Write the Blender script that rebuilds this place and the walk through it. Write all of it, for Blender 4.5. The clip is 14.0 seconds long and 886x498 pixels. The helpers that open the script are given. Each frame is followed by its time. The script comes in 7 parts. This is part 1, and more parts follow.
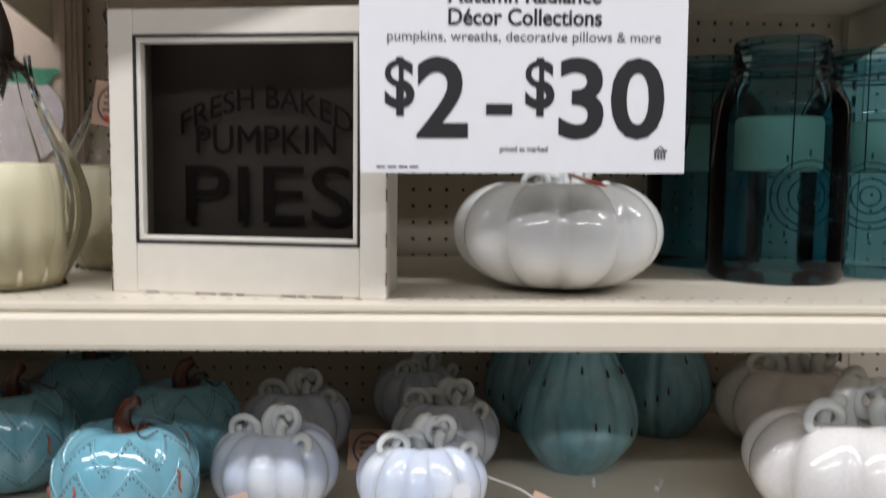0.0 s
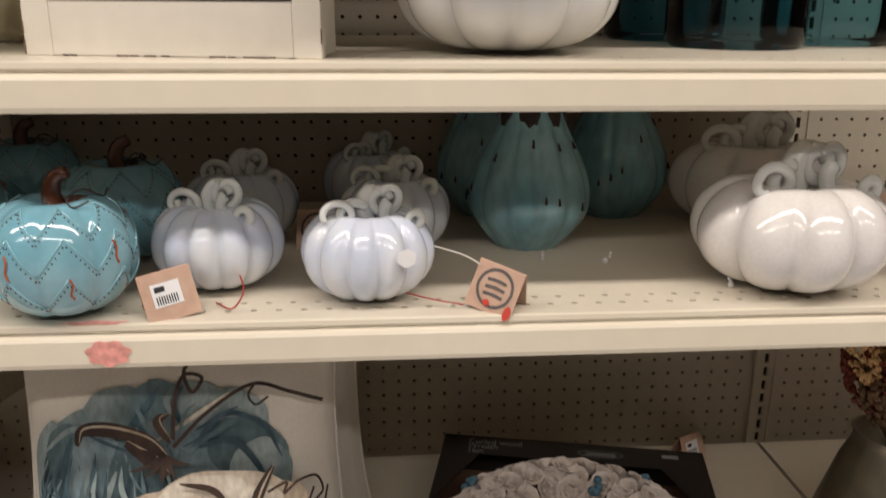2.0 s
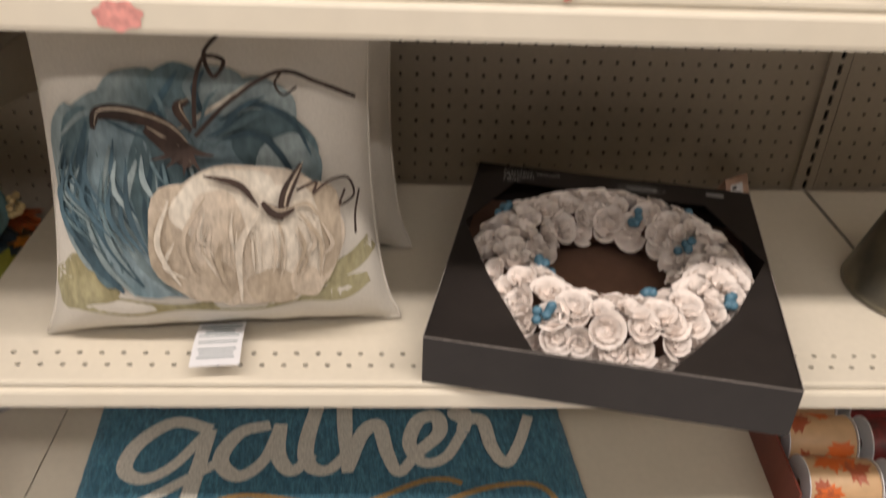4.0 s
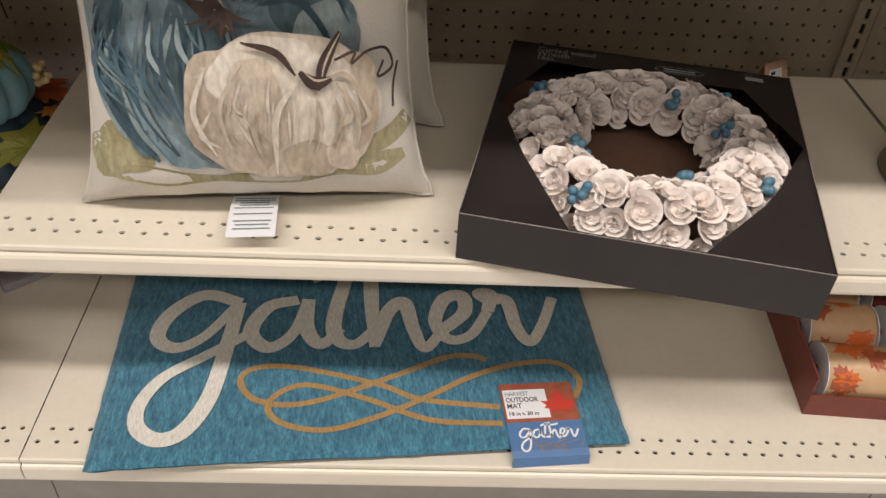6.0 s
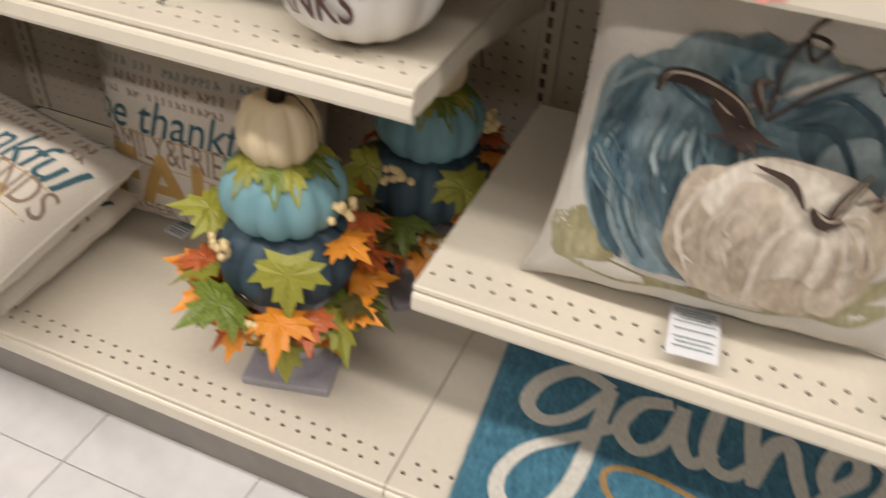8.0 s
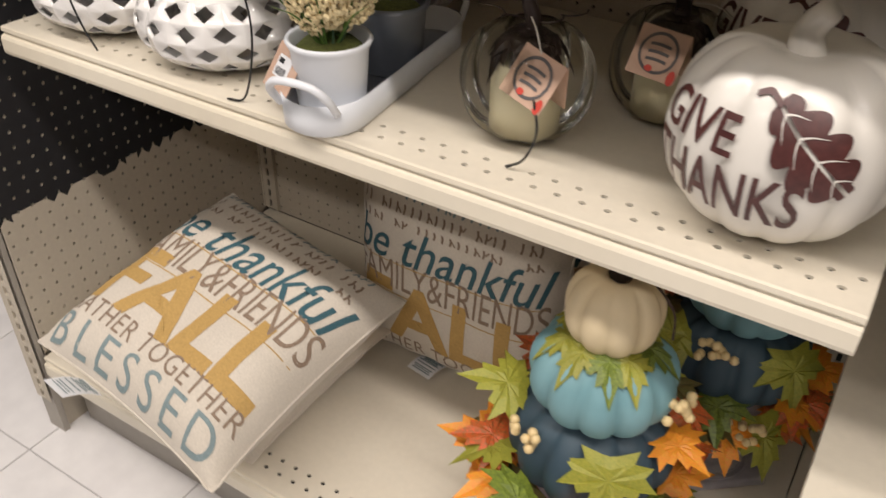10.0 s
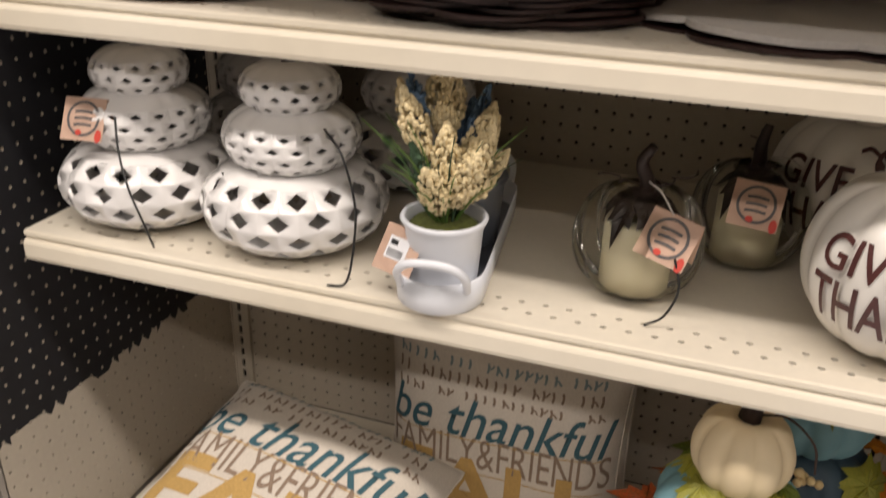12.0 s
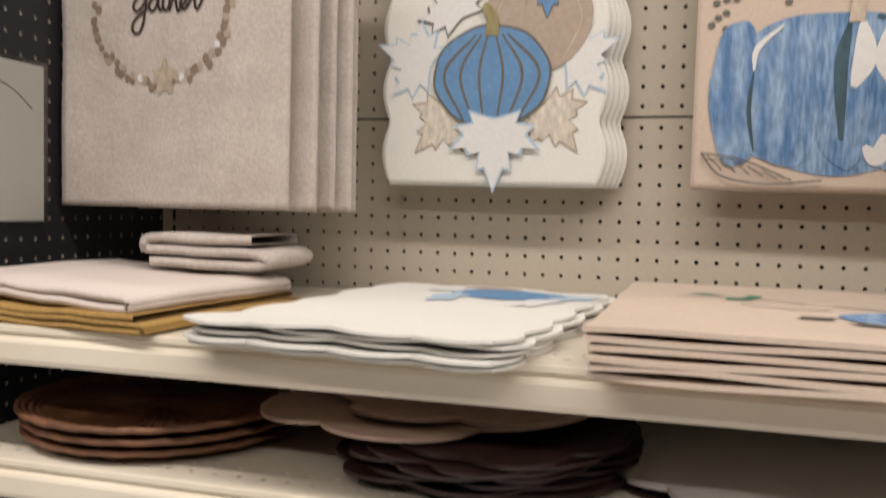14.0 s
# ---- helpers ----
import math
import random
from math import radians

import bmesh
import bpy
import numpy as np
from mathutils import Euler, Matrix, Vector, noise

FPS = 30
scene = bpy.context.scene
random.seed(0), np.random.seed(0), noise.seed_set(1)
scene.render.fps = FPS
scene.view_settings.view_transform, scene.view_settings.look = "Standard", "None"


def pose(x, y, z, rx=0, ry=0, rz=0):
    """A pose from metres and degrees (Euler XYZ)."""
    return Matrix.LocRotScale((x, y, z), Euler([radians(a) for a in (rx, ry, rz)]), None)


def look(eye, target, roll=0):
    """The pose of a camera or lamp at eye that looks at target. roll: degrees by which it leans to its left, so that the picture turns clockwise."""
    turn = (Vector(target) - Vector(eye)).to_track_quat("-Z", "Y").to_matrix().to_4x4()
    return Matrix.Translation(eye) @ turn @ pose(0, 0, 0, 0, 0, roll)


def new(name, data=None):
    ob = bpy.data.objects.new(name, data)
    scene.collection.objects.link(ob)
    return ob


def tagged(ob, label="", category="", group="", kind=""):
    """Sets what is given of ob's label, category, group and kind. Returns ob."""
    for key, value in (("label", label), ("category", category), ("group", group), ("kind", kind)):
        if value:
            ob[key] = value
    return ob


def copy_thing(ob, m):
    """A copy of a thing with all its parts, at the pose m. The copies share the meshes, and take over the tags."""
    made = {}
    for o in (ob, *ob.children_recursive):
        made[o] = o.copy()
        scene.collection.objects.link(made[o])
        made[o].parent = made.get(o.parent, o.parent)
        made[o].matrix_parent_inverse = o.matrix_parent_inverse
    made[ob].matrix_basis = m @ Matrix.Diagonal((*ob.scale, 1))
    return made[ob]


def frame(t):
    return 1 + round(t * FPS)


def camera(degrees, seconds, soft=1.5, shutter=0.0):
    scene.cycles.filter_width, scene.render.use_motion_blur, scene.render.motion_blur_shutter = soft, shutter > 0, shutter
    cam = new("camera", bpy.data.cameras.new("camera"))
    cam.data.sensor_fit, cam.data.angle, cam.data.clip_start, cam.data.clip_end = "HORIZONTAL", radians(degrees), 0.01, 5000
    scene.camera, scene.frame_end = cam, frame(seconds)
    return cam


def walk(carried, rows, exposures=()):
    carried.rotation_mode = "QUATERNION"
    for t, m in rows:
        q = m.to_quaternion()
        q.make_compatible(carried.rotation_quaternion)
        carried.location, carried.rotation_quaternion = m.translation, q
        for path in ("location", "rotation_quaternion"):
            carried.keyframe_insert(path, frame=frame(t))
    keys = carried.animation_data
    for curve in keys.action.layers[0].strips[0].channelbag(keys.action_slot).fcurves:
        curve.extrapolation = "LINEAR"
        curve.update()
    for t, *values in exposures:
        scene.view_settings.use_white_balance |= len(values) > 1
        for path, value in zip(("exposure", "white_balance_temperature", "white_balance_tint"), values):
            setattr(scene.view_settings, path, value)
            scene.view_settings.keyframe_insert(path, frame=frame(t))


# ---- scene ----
cam = camera(56.2, 14.0, 1.5, 0.5)
PATH = [
    (0, (-0.086, 0.068, 1.322), (-0.001, 2.058, 1.148), 0.7),
    (0.5, (-0.082, 0.086, 1.3), (0.019, 2.053, 0.955), 1.3),
    (1, (-0.078, 0.085, 1.285), (0.025, 2.029, 0.826), 1.4),
    (1.5, (-0.068, 0.086, 1.272), (0.058, 2.016, 0.762), 0.8),
    (2, (-0.06, 0.09, 1.259), (0.1, 1.994, 0.669), 0.4),
    (2.5, (-0.054, 0.099, 1.238), (0.11, 1.966, 0.541), 0.5),
    (3, (-0.058, 0.105, 1.22), (0.087, 1.929, 0.413), 0.7),
    (3.5, (-0.069, 0.112, 1.198), (0.047, 1.887, 0.285), 1.4),
    (4, (-0.077, 0.132, 1.146), (0.029, 1.817, 0.075), 2.6),
    (4.2, (-0.078, 0.138, 1.135), (0.033, 1.779, -0.002), 2.8),
    (6.3, (-0.116, 0.125, 1.129), (-0.038, 1.656, -0.156), 4.3),
    (6.5, (-0.125, 0.129, 1.13), (-0.056, 1.66, -0.156), 5.0),
    (7, (-0.185, 0.138, 1.135), (-0.283, 1.666, -0.152), 6.3),
    (7.5, (-0.239, 0.151, 1.136), (-0.59, 1.644, -0.147), 5.4),
    (8, (-0.315, 0.189, 1.151), (-0.869, 1.639, -0.11), 3.7),
    (8.5, (-0.403, 0.237, 1.173), (-1.137, 1.627, -0.064), 2.8),
    (9, (-0.478, 0.283, 1.171), (-1.356, 1.604, -0.047), 2.0),
    (9.2, (-0.497, 0.285, 1.17), (-1.412, 1.593, -0.035), 2.0),
    (11.3, (-0.892, 0.192, 1.148), (-1.494, 1.796, 0.117), 1.1),
    (11.5, (-0.908, 0.176, 1.155), (-1.493, 1.813, 0.168), 1.6),
    (12, (-0.917, 0.161, 1.174), (-1.496, 1.873, 0.317), 1.5),
    (12.5, (-0.926, 0.168, 1.212), (-1.502, 1.936, 0.475), -0.0),
    (13, (-0.917, 0.204, 1.235), (-1.524, 2.032, 0.697), 0.0),
    (13.5, (-0.959, 0.203, 1.279), (-1.488, 2.104, 0.952), 0.9),
    (14, (-0.958, 0.202, 1.29), (-1.505, 2.123, 1.191), 1.3),
]
EXPOSURES = [(0, -0.28, 5750, 10), (0.4, -0.2, 6100, 11), (0.8, -0.2, 6700, 12), (1.6, -0.3, 6700, 13), (2.5, -0.42, 6600, 13), (3.5, -0.14, 6650, 14), (4.2, -0.2, 6650, 14), (6.5, -0.15, 6400, 12), (9, -0.12, 6350, 11), (11.5, -0.08, 6650, 14), (12.5, -0.12, 6550, 13), (13.5, 0.06, 6500, 13), (14, -0.25, 6500, 13)]
walk(cam, [(t, look(eye, target, roll)) for t, eye, target, roll in PATH], EXPOSURES)

# ---- light ----
world = bpy.data.worlds.new("store_world")
scene.world = world
world.use_nodes = True
world.node_tree.nodes["Background"].inputs[0].default_value = (0.9, 0.93, 1.0, 1)
world.node_tree.nodes["Background"].inputs[1].default_value = 0.0


def strip_lamp(x, y, length, power):
    """A row of fluorescent tubes along the aisle, under the ceiling."""
    data = bpy.data.lights.new("tube_row", "AREA")
    data.shape, data.size, data.size_y, data.energy = "RECTANGLE", length, 0.22, power
    data.color = (1.0, 0.925, 0.845)
    ob = new("tube_row", data)
    ob.matrix_world = pose(x, y, 3.52)
    return ob


strip_lamp(-0.4, -0.25, 7.0, 190)
strip_lamp(-0.4, -2.3, 7.0, 118)


# ---- small helpers ----
def mesh(name, verts, faces, smooth=False):
    me = bpy.data.meshes.new(name)
    me.from_pydata([tuple(v) for v in verts], [], faces)
    me.update()
    if smooth:
        me.polygons.foreach_set("use_smooth", [True] * len(me.polygons))
    return me


def part(name, me, material, parent, label="", m=None):
    """Links a mesh (or a bmesh) as one object under a thing or a part."""
    if isinstance(me, bmesh.types.BMesh):
        bm, me = me, bpy.data.meshes.new(name)
        bm.to_mesh(me)
        bm.free()
    ob = new(name, me)
    if material is not None and not me.materials:
        me.materials.append(material)
    ob.parent = parent
    if m is not None:
        ob.matrix_basis = m
    if label:
        ob["label"] = label
    return ob


def thing(name, m, label, category, group="", kind=""):
    ob = new(name)
    ob.empty_display_size = 0.05
    ob.matrix_basis = m
    return tagged(ob, label, category, group, kind)


def join(*pieces):
    """Joins (verts, faces) pairs."""
    verts, faces = [], []
    for v, f in pieces:
        n = len(verts)
        verts += [tuple(p) for p in v]
        faces += [[i + n for i in q] for q in f]
    return verts, faces


def moved(vf, m):
    return [tuple(m @ Vector(p)) for p in vf[0]], vf[1]


def box(x0, x1, y0, y1, z0, z1):
    v = [(x, y, z) for z in (z0, z1) for y in (y0, y1) for x in (x0, x1)]
    f = [[0, 2, 3, 1], [4, 5, 7, 6], [0, 1, 5, 4], [2, 6, 7, 3], [0, 4, 6, 2], [1, 3, 7, 5]]
    return v, f


def soft_box(name, x0, x1, y0, y1, z0, z1, r=0.002, seg=2):
    """A box with rounded edges, as a mesh."""
    bm = bmesh.new()
    vs = [bm.verts.new(p) for p in box(x0, x1, y0, y1, z0, z1)[0]]
    for q in box(0, 1, 0, 1, 0, 1)[1]:
        bm.faces.new([vs[i] for i in q])
    bmesh.ops.bevel(bm, geom=bm.edges[:], offset=r, segments=seg, affect="EDGES", profile=0.5)
    bmesh.ops.recalc_face_normals(bm, faces=bm.faces[:])
    me = bpy.data.meshes.new(name)
    bm.to_mesh(me)
    bm.free()
    return me


def lathe(profile, n=40, wob=0.0, lobes=0):
    v, f = [], []
    for r, z in profile:
        for i in range(n):
            a = 2 * math.pi * i / n
            q = r * (1 + wob * math.cos(lobes * a))
            v.append((q * math.cos(a), q * math.sin(a), z))
    for j in range(len(profile) - 1):
        for i in range(n):
            k = (i + 1) % n
            f.append([j * n + i, j * n + k, (j + 1) * n + k, (j + 1) * n + i])
    return v, f


def smooth_line(points, per=6):
    """Catmull-Rom through the points."""
    p = [Vector(q) for q in points]
    p = [2 * p[0] - p[1]] + p + [2 * p[-1] - p[-2]]
    out = []
    for i in range(1, len(p) - 2):
        a, b, c, d = p[i - 1:i + 3]
        for k in range(per):
            t = k / per
            out.append(0.5 * (2 * b + (c - a) * t + (2 * a - 5 * b + 4 * c - d) * t * t + (3 * b - a - 3 * c + d) * t ** 3))
    return out + [p[-2]]


def tube(points, radius, n=8, per=5, end=None):
    """A round rod along a smooth line; radius may taper to end."""
    line = smooth_line(points, per)
    v, f = [], []
    side = None
    for i, p in enumerate(line):
        way = (line[min(i + 1, len(line) - 1)] - line[max(i - 1, 0)]).normalized()
        if side is None:
            side = way.orthogonal().normalized()
        side = (side - way * side.dot(way)).normalized()
        up = way.cross(side)
        s = i / (len(line) - 1)
        r = radius if end is None else radius * (1 - s) + end * s
        for k in range(n):
            a = 2 * math.pi * k / n
            v.append(p + r * (math.cos(a) * side + math.sin(a) * up))
    for i in range(len(line) - 1):
        for k in range(n):
            q = (k + 1) % n
            f.append([i * n + k, i * n + q, (i + 1) * n + q, (i + 1) * n + k])
    f.append(list(range(n))[::-1])
    f.append([len(v) - n + k for k in range(n)])
    return v, f


def ball(r, n=10, m=6, squash=1.0, c=(0, 0, 0)):
    prof = [(max(1e-4, r * math.cos(a)), r * squash * math.sin(a)) for a in np.linspace(-math.pi / 2, math.pi / 2, m + 1)]
    v, f = lathe(prof, n)
    return [(x + c[0], y + c[1], z + c[2]) for x, y, z in v], f


def holes(nu, nv, f, shape, stagger=False, closed=False):
    """Cells with a hole each. f(u, v, w): the place, u and v counted in cells, w = 1 on the hole's far rim. shape: eight inner points."""
    rim = [(0, 0), (.5, 0), (1, 0), (1, .5), (1, 1), (.5, 1), (0, 1), (0, .5)]
    v, q = [], []
    for j in range(nv):
        off = 0.5 if stagger and j % 2 else 0.0
        for i in range(nu):
            n = len(v)
            for a, b in rim:
                v.append(f(i + a + off, j + b, 0))
            for w in (0, 1):
                for a, b in shape:
                    v.append(f(i + .5 + a + off, j + .5 + b, w))
            for k in range(8):
                m = (k + 1) % 8
                q.append([n + k, n + m, n + 8 + m, n + 8 + k])
                q.append([n + 8 + k, n + 8 + m, n + 16 + m, n + 16 + k])
    return v, q


def round_hole(r):
    return [(r * math.cos(a), r * math.sin(a)) for a in (math.radians(-135 + 45 * k) for k in range(8))]


def square_hole(a, b):
    return [(-a, -b), (0, -b), (a, -b), (a, 0), (a, b), (0, b), (-a, b), (-a, 0)]


def diamond_hole(a, b):
    return [(-a / 2, -b / 2), (0, -b), (a / 2, -b / 2), (a, 0), (a / 2, b / 2), (0, b), (-a / 2, b / 2), (-a, 0)]


def writing(body, size, depth=0.0004, space=1.0, width=None, align="CENTER", bold=0.0):
    """Letters as a mesh in the xy plane; width squeezes or stretches the line to that length."""
    cu = bpy.data.curves.new("letters", "FONT")
    cu.body, cu.size, cu.align_x, cu.align_y, cu.extrude, cu.space_character, cu.resolution_u, cu.offset = body, size, align, "CENTER", depth, space, 4, bold * size
    ob = new("letters", cu)
    bpy.context.view_layer.update()
    me = bpy.data.meshes.new_from_object(ob.evaluated_get(bpy.context.evaluated_depsgraph_get()))
    bpy.data.objects.remove(ob)
    if width:
        xs = [p.co.x for p in me.vertices]
        k = width / max(1e-6, max(xs) - min(xs))
        for p in me.vertices:
            p.co.x *= k
    return me


def bent(me, f, cut=0.0):
    """Maps a flat mesh by f(x, y, z); cut: longest edge allowed before."""
    if cut:
        bm = bmesh.new()
        bm.from_mesh(me)
        for _ in range(3):
            long = [e for e in bm.edges if e.calc_length() > cut]
            if not long:
                break
            bmesh.ops.subdivide_edges(bm, edges=long, cuts=1)
            bmesh.ops.triangulate(bm, faces=bm.faces[:])
        bm.to_mesh(me)
        bm.free()
    for p in me.vertices:
        p.co = f(*p.co)
    return me


def ribbon(points, width, f, per=8, taper=None, rise=(0, 0, 0)):
    """A flat stroke along a smooth line in the plane, set on a surface by f(x, y)."""
    line = smooth_line([(x, y, 0) for x, y in points], per)
    v, q = [], []
    for i, p in enumerate(line):
        way = (line[min(i + 1, len(line) - 1)] - line[max(i - 1, 0)]).normalized()
        s = i / (len(line) - 1)
        w = width * (taper(s) if taper else 1) / 2
        side = Vector((-way.y, way.x, 0)) * w
        a, b = p + side, p - side
        v += [Vector(f(a.x, a.y)) + Vector(rise) * s, Vector(f(b.x, b.y)) + Vector(rise) * s]
    for i in range(len(line) - 1):
        q.append([2 * i, 2 * i + 1, 2 * i + 3, 2 * i + 2])
    return v, q


def blob(cx, cy, rx, ry, f, turn=0.0, n=28, rings=4, wav=0.0, waves=5, ph=0.0, egg=0.0):
    """A filled oval patch on a surface, built of rings."""
    v, q = [f(cx, cy)], []
    c, s = math.cos(turn), math.sin(turn)
    for j in range(1, rings + 1):
        for i in range(n):
            a = 2 * math.pi * i / n
            k = j / rings * (1 + wav * math.sin(waves * a + ph))
            x, y = k * rx * math.cos(a), k * ry * math.sin(a) * (1 + egg * math.cos(a))
            v.append(f(cx + c * x - s * y, cy + s * x + c * y))
    for i in range(n):
        m = (i + 1) % n
        q.append([0, 1 + i, 1 + m])
        for j in range(rings - 1):
            a = 1 + j * n
            q.append([a + i, a + n + i, a + n + m, a + m])
    return v, q


# ---- materials ----
def paint(name, color, rough=0.5, metal=0.0, vary=0.08, scale=30.0, bump=0.0, bump_scale=200.0, coat=0.0, second=None, second_scale=4.0, second_amount=0.5, sub=0.0, random_hue=0.0, sheen=0.0, spec=0.5, stretch=(1, 1, 1)):
    m = bpy.data.materials.new(name)
    m.use_nodes = True
    nt = m.node_tree
    p = nt.nodes["Principled BSDF"]
    p.inputs["Roughness"].default_value, p.inputs["Metallic"].default_value = rough, metal
    p.inputs["Coat Weight"].default_value, p.inputs["Subsurface Weight"].default_value = coat, sub
    p.inputs["Subsurface Radius"].default_value = (0.02, 0.02, 0.025)
    p.inputs["Sheen Weight"].default_value = sheen
    p.inputs["Specular IOR Level"].default_value = spec
    co = nt.nodes.new("ShaderNodeTexCoord")
    mp = nt.nodes.new("ShaderNodeMapping")
    mp.inputs["Scale"].default_value = stretch
    nt.links.new(co.outputs["Object"], mp.inputs[0])
    big = nt.nodes.new("ShaderNodeTexNoise")
    big.inputs["Scale"].default_value, big.inputs["Detail"].default_value = second_scale, 4
    fine = nt.nodes.new("ShaderNodeTexNoise")
    fine.inputs["Scale"].default_value, fine.inputs["Detail"].default_value = scale, 5
    for n in (big, fine):
        nt.links.new(mp.outputs[0], n.inputs["Vector"])
    ramp = nt.nodes.new("ShaderNodeMapRange")
    ramp.inputs["From Min"].default_value, ramp.inputs["From Max"].default_value = 0.35, 0.65
    nt.links.new(big.outputs[0], ramp.inputs[0])
    two = nt.nodes.new("ShaderNodeMix")
    two.data_type = "RGBA"
    two.inputs["A"].default_value = (*color, 1)
    two.inputs["B"].default_value = (*(second or tuple(c * 0.93 for c in color)), 1)
    amt = nt.nodes.new("ShaderNodeMath")
    amt.operation = "MULTIPLY"
    amt.inputs[1].default_value = second_amount
    nt.links.new(ramp.outputs[0], amt.inputs[0])
    nt.links.new(amt.outputs[0], two.inputs["Factor"])
    hsv = nt.nodes.new("ShaderNodeHueSaturation")
    nt.links.new(two.outputs["Result"], hsv.inputs["Color"])
    val = nt.nodes.new("ShaderNodeMapRange")
    val.inputs["From Min"].default_value, val.inputs["From Max"].default_value = 0.25, 0.75
    val.inputs["To Min"].default_value, val.inputs["To Max"].default_value = 1 - vary, 1 + vary
    nt.links.new(fine.outputs[0], val.inputs[0])
    if random_hue:
        info = nt.nodes.new("ShaderNodeObjectInfo")
        hue = nt.nodes.new("ShaderNodeMapRange")
        hue.inputs["To Min"].default_value, hue.inputs["To Max"].default_value = 1 - random_hue, 1 + random_hue
        nt.links.new(info.outputs["Random"], hue.inputs[0])
        mul = nt.nodes.new("ShaderNodeMath")
        mul.operation = "MULTIPLY"
        nt.links.new(hue.outputs[0], mul.inputs[0])
        nt.links.new(val.outputs[0], mul.inputs[1])
        nt.links.new(mul.outputs[0], hsv.inputs["Value"])
    else:
        nt.links.new(val.outputs[0], hsv.inputs["Value"])
    nt.links.new(hsv.outputs[0], p.inputs["Base Color"])
    if bump:
        grain = nt.nodes.new("ShaderNodeTexNoise")
        grain.inputs["Scale"].default_value, grain.inputs["Detail"].default_value = bump_scale, 3
        nt.links.new(mp.outputs[0], grain.inputs["Vector"])
        b = nt.nodes.new("ShaderNodeBump")
        b.inputs["Strength"].default_value, b.inputs["Distance"].default_value = bump, 0.002
        nt.links.new(grain.outputs[0], b.inputs["Height"])
        nt.links.new(b.outputs[0], p.inputs["Normal"])
    return m


def clear_glass(name, tint, rough=0.02, gloss=1.0):
    """Thin clear glass: it lets light straight through and shines by Fresnel."""
    m = bpy.data.materials.new(name)
    m.use_nodes = True
    nt = m.node_tree
    nt.nodes.remove(nt.nodes["Principled BSDF"])
    out = nt.nodes["Material Output"]
    clear, shine, mix, fr = (nt.nodes.new("ShaderNode" + k) for k in ("BsdfTransparent", "BsdfGlossy", "MixShader", "Fresnel"))
    clear.inputs[0].default_value = (*tint, 1)
    shine.inputs["Roughness"].default_value = rough
    fr.inputs[0].default_value = 1.24 + 0.12 * gloss
    nt.links.new(fr.outputs[0], mix.inputs[0])
    nt.links.new(clear.outputs[0], mix.inputs[1])
    nt.links.new(shine.outputs[0], mix.inputs[2])
    nt.links.new(mix.outputs[0], out.inputs[0])
    return m


M_SHELF = paint("almond_enamel", (0.70, 0.64, 0.53), 0.38, vary=0.03, scale=90, second=(0.62, 0.56, 0.46), second_scale=6, second_amount=0.35, bump=0.05, bump_scale=600)
M_LIP = paint("almond_price_rail", (0.76, 0.70, 0.58), 0.3, vary=0.03, scale=40, second=(0.66, 0.58, 0.44), second_scale=5, second_amount=0.4)
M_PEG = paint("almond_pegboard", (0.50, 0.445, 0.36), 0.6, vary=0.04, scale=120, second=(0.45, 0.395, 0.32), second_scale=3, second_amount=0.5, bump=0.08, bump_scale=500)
M_BLACKPEG = paint("black_pegboard", (0.012, 0.012, 0.015), 0.6, vary=0.2, scale=60)
# Near-black colour standing in for shade seen through holes and slots.
M_HOLESHADE = paint("painted_hole_shade", (0.02, 0.018, 0.015), 0.9)
M_FLOOR = paint("vinyl_tile", (0.72, 0.70, 0.69), 0.28, vary=0.05, scale=25, second=(0.62, 0.60, 0.60), second_scale=9, second_amount=0.6, random_hue=0.03)
M_GROUT = paint("tile_joint", (0.46, 0.44, 0.43), 0.8)
M_KICK = paint("kick_plate", (0.35, 0.32, 0.28), 0.5)
# Dark colours for the added walls and ceiling, keeping bounced light low.
M_WALL = paint("unseen_wall_low_bounce", (0.12, 0.11, 0.10), 0.8)
M_CEIL = paint("unseen_ceiling_low_bounce", (0.12, 0.12, 0.115), 0.9)

# ---- the store's shell: floor, with unseen walls and ceiling added ----
shell = tagged(new("floor", mesh("floor", *box(-7, 6, -6, 3, -0.06, -0.004))), "pale polished vinyl tile floor of the store", "floor", kind="structure")
shell.data.materials.append(M_GROUT)
# Unseen ceiling and walls, added to enclose the light and limit its bounce.
for nm, b, mt in (("ceiling", (-7, 6, -6, 3, 3.6, 3.7), M_CEIL), ("wall_south", (-7, 6, -6.1, -6, 0, 3.6), M_WALL), ("wall_north", (-7, 6, 3, 3.1, 0, 3.6), M_WALL),
                  ("wall_west", (-7.1, -7, -6, 3, 0, 3.6), M_WALL), ("wall_east", (6, 6.1, -6, 3, 0, 3.6), M_WALL)):
    o = tagged(new(nm, mesh(nm, *box(*b))), "added unseen dark " + nm.split("_")[0] + " closing the store", nm.split("_")[0], kind="structure")
    o.data.materials.append(mt)

# ---- the shelving run ----
YF, YB = 0.86, 1.36
X0, X1, X2, X3 = -1.75, -0.61, 0.609, 1.83
PITCH = 0.0254


def peg_panel(x0, x1, z0, z1, label):
    nu, nv = int((x1 - x0) / PITCH), int((z1 - z0) / PITCH)
    px, pz = (x1 - x0) / nu, (z1 - z0) / nv
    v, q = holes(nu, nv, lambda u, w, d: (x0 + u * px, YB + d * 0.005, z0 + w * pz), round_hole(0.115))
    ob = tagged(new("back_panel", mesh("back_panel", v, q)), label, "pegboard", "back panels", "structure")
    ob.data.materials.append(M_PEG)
    return ob


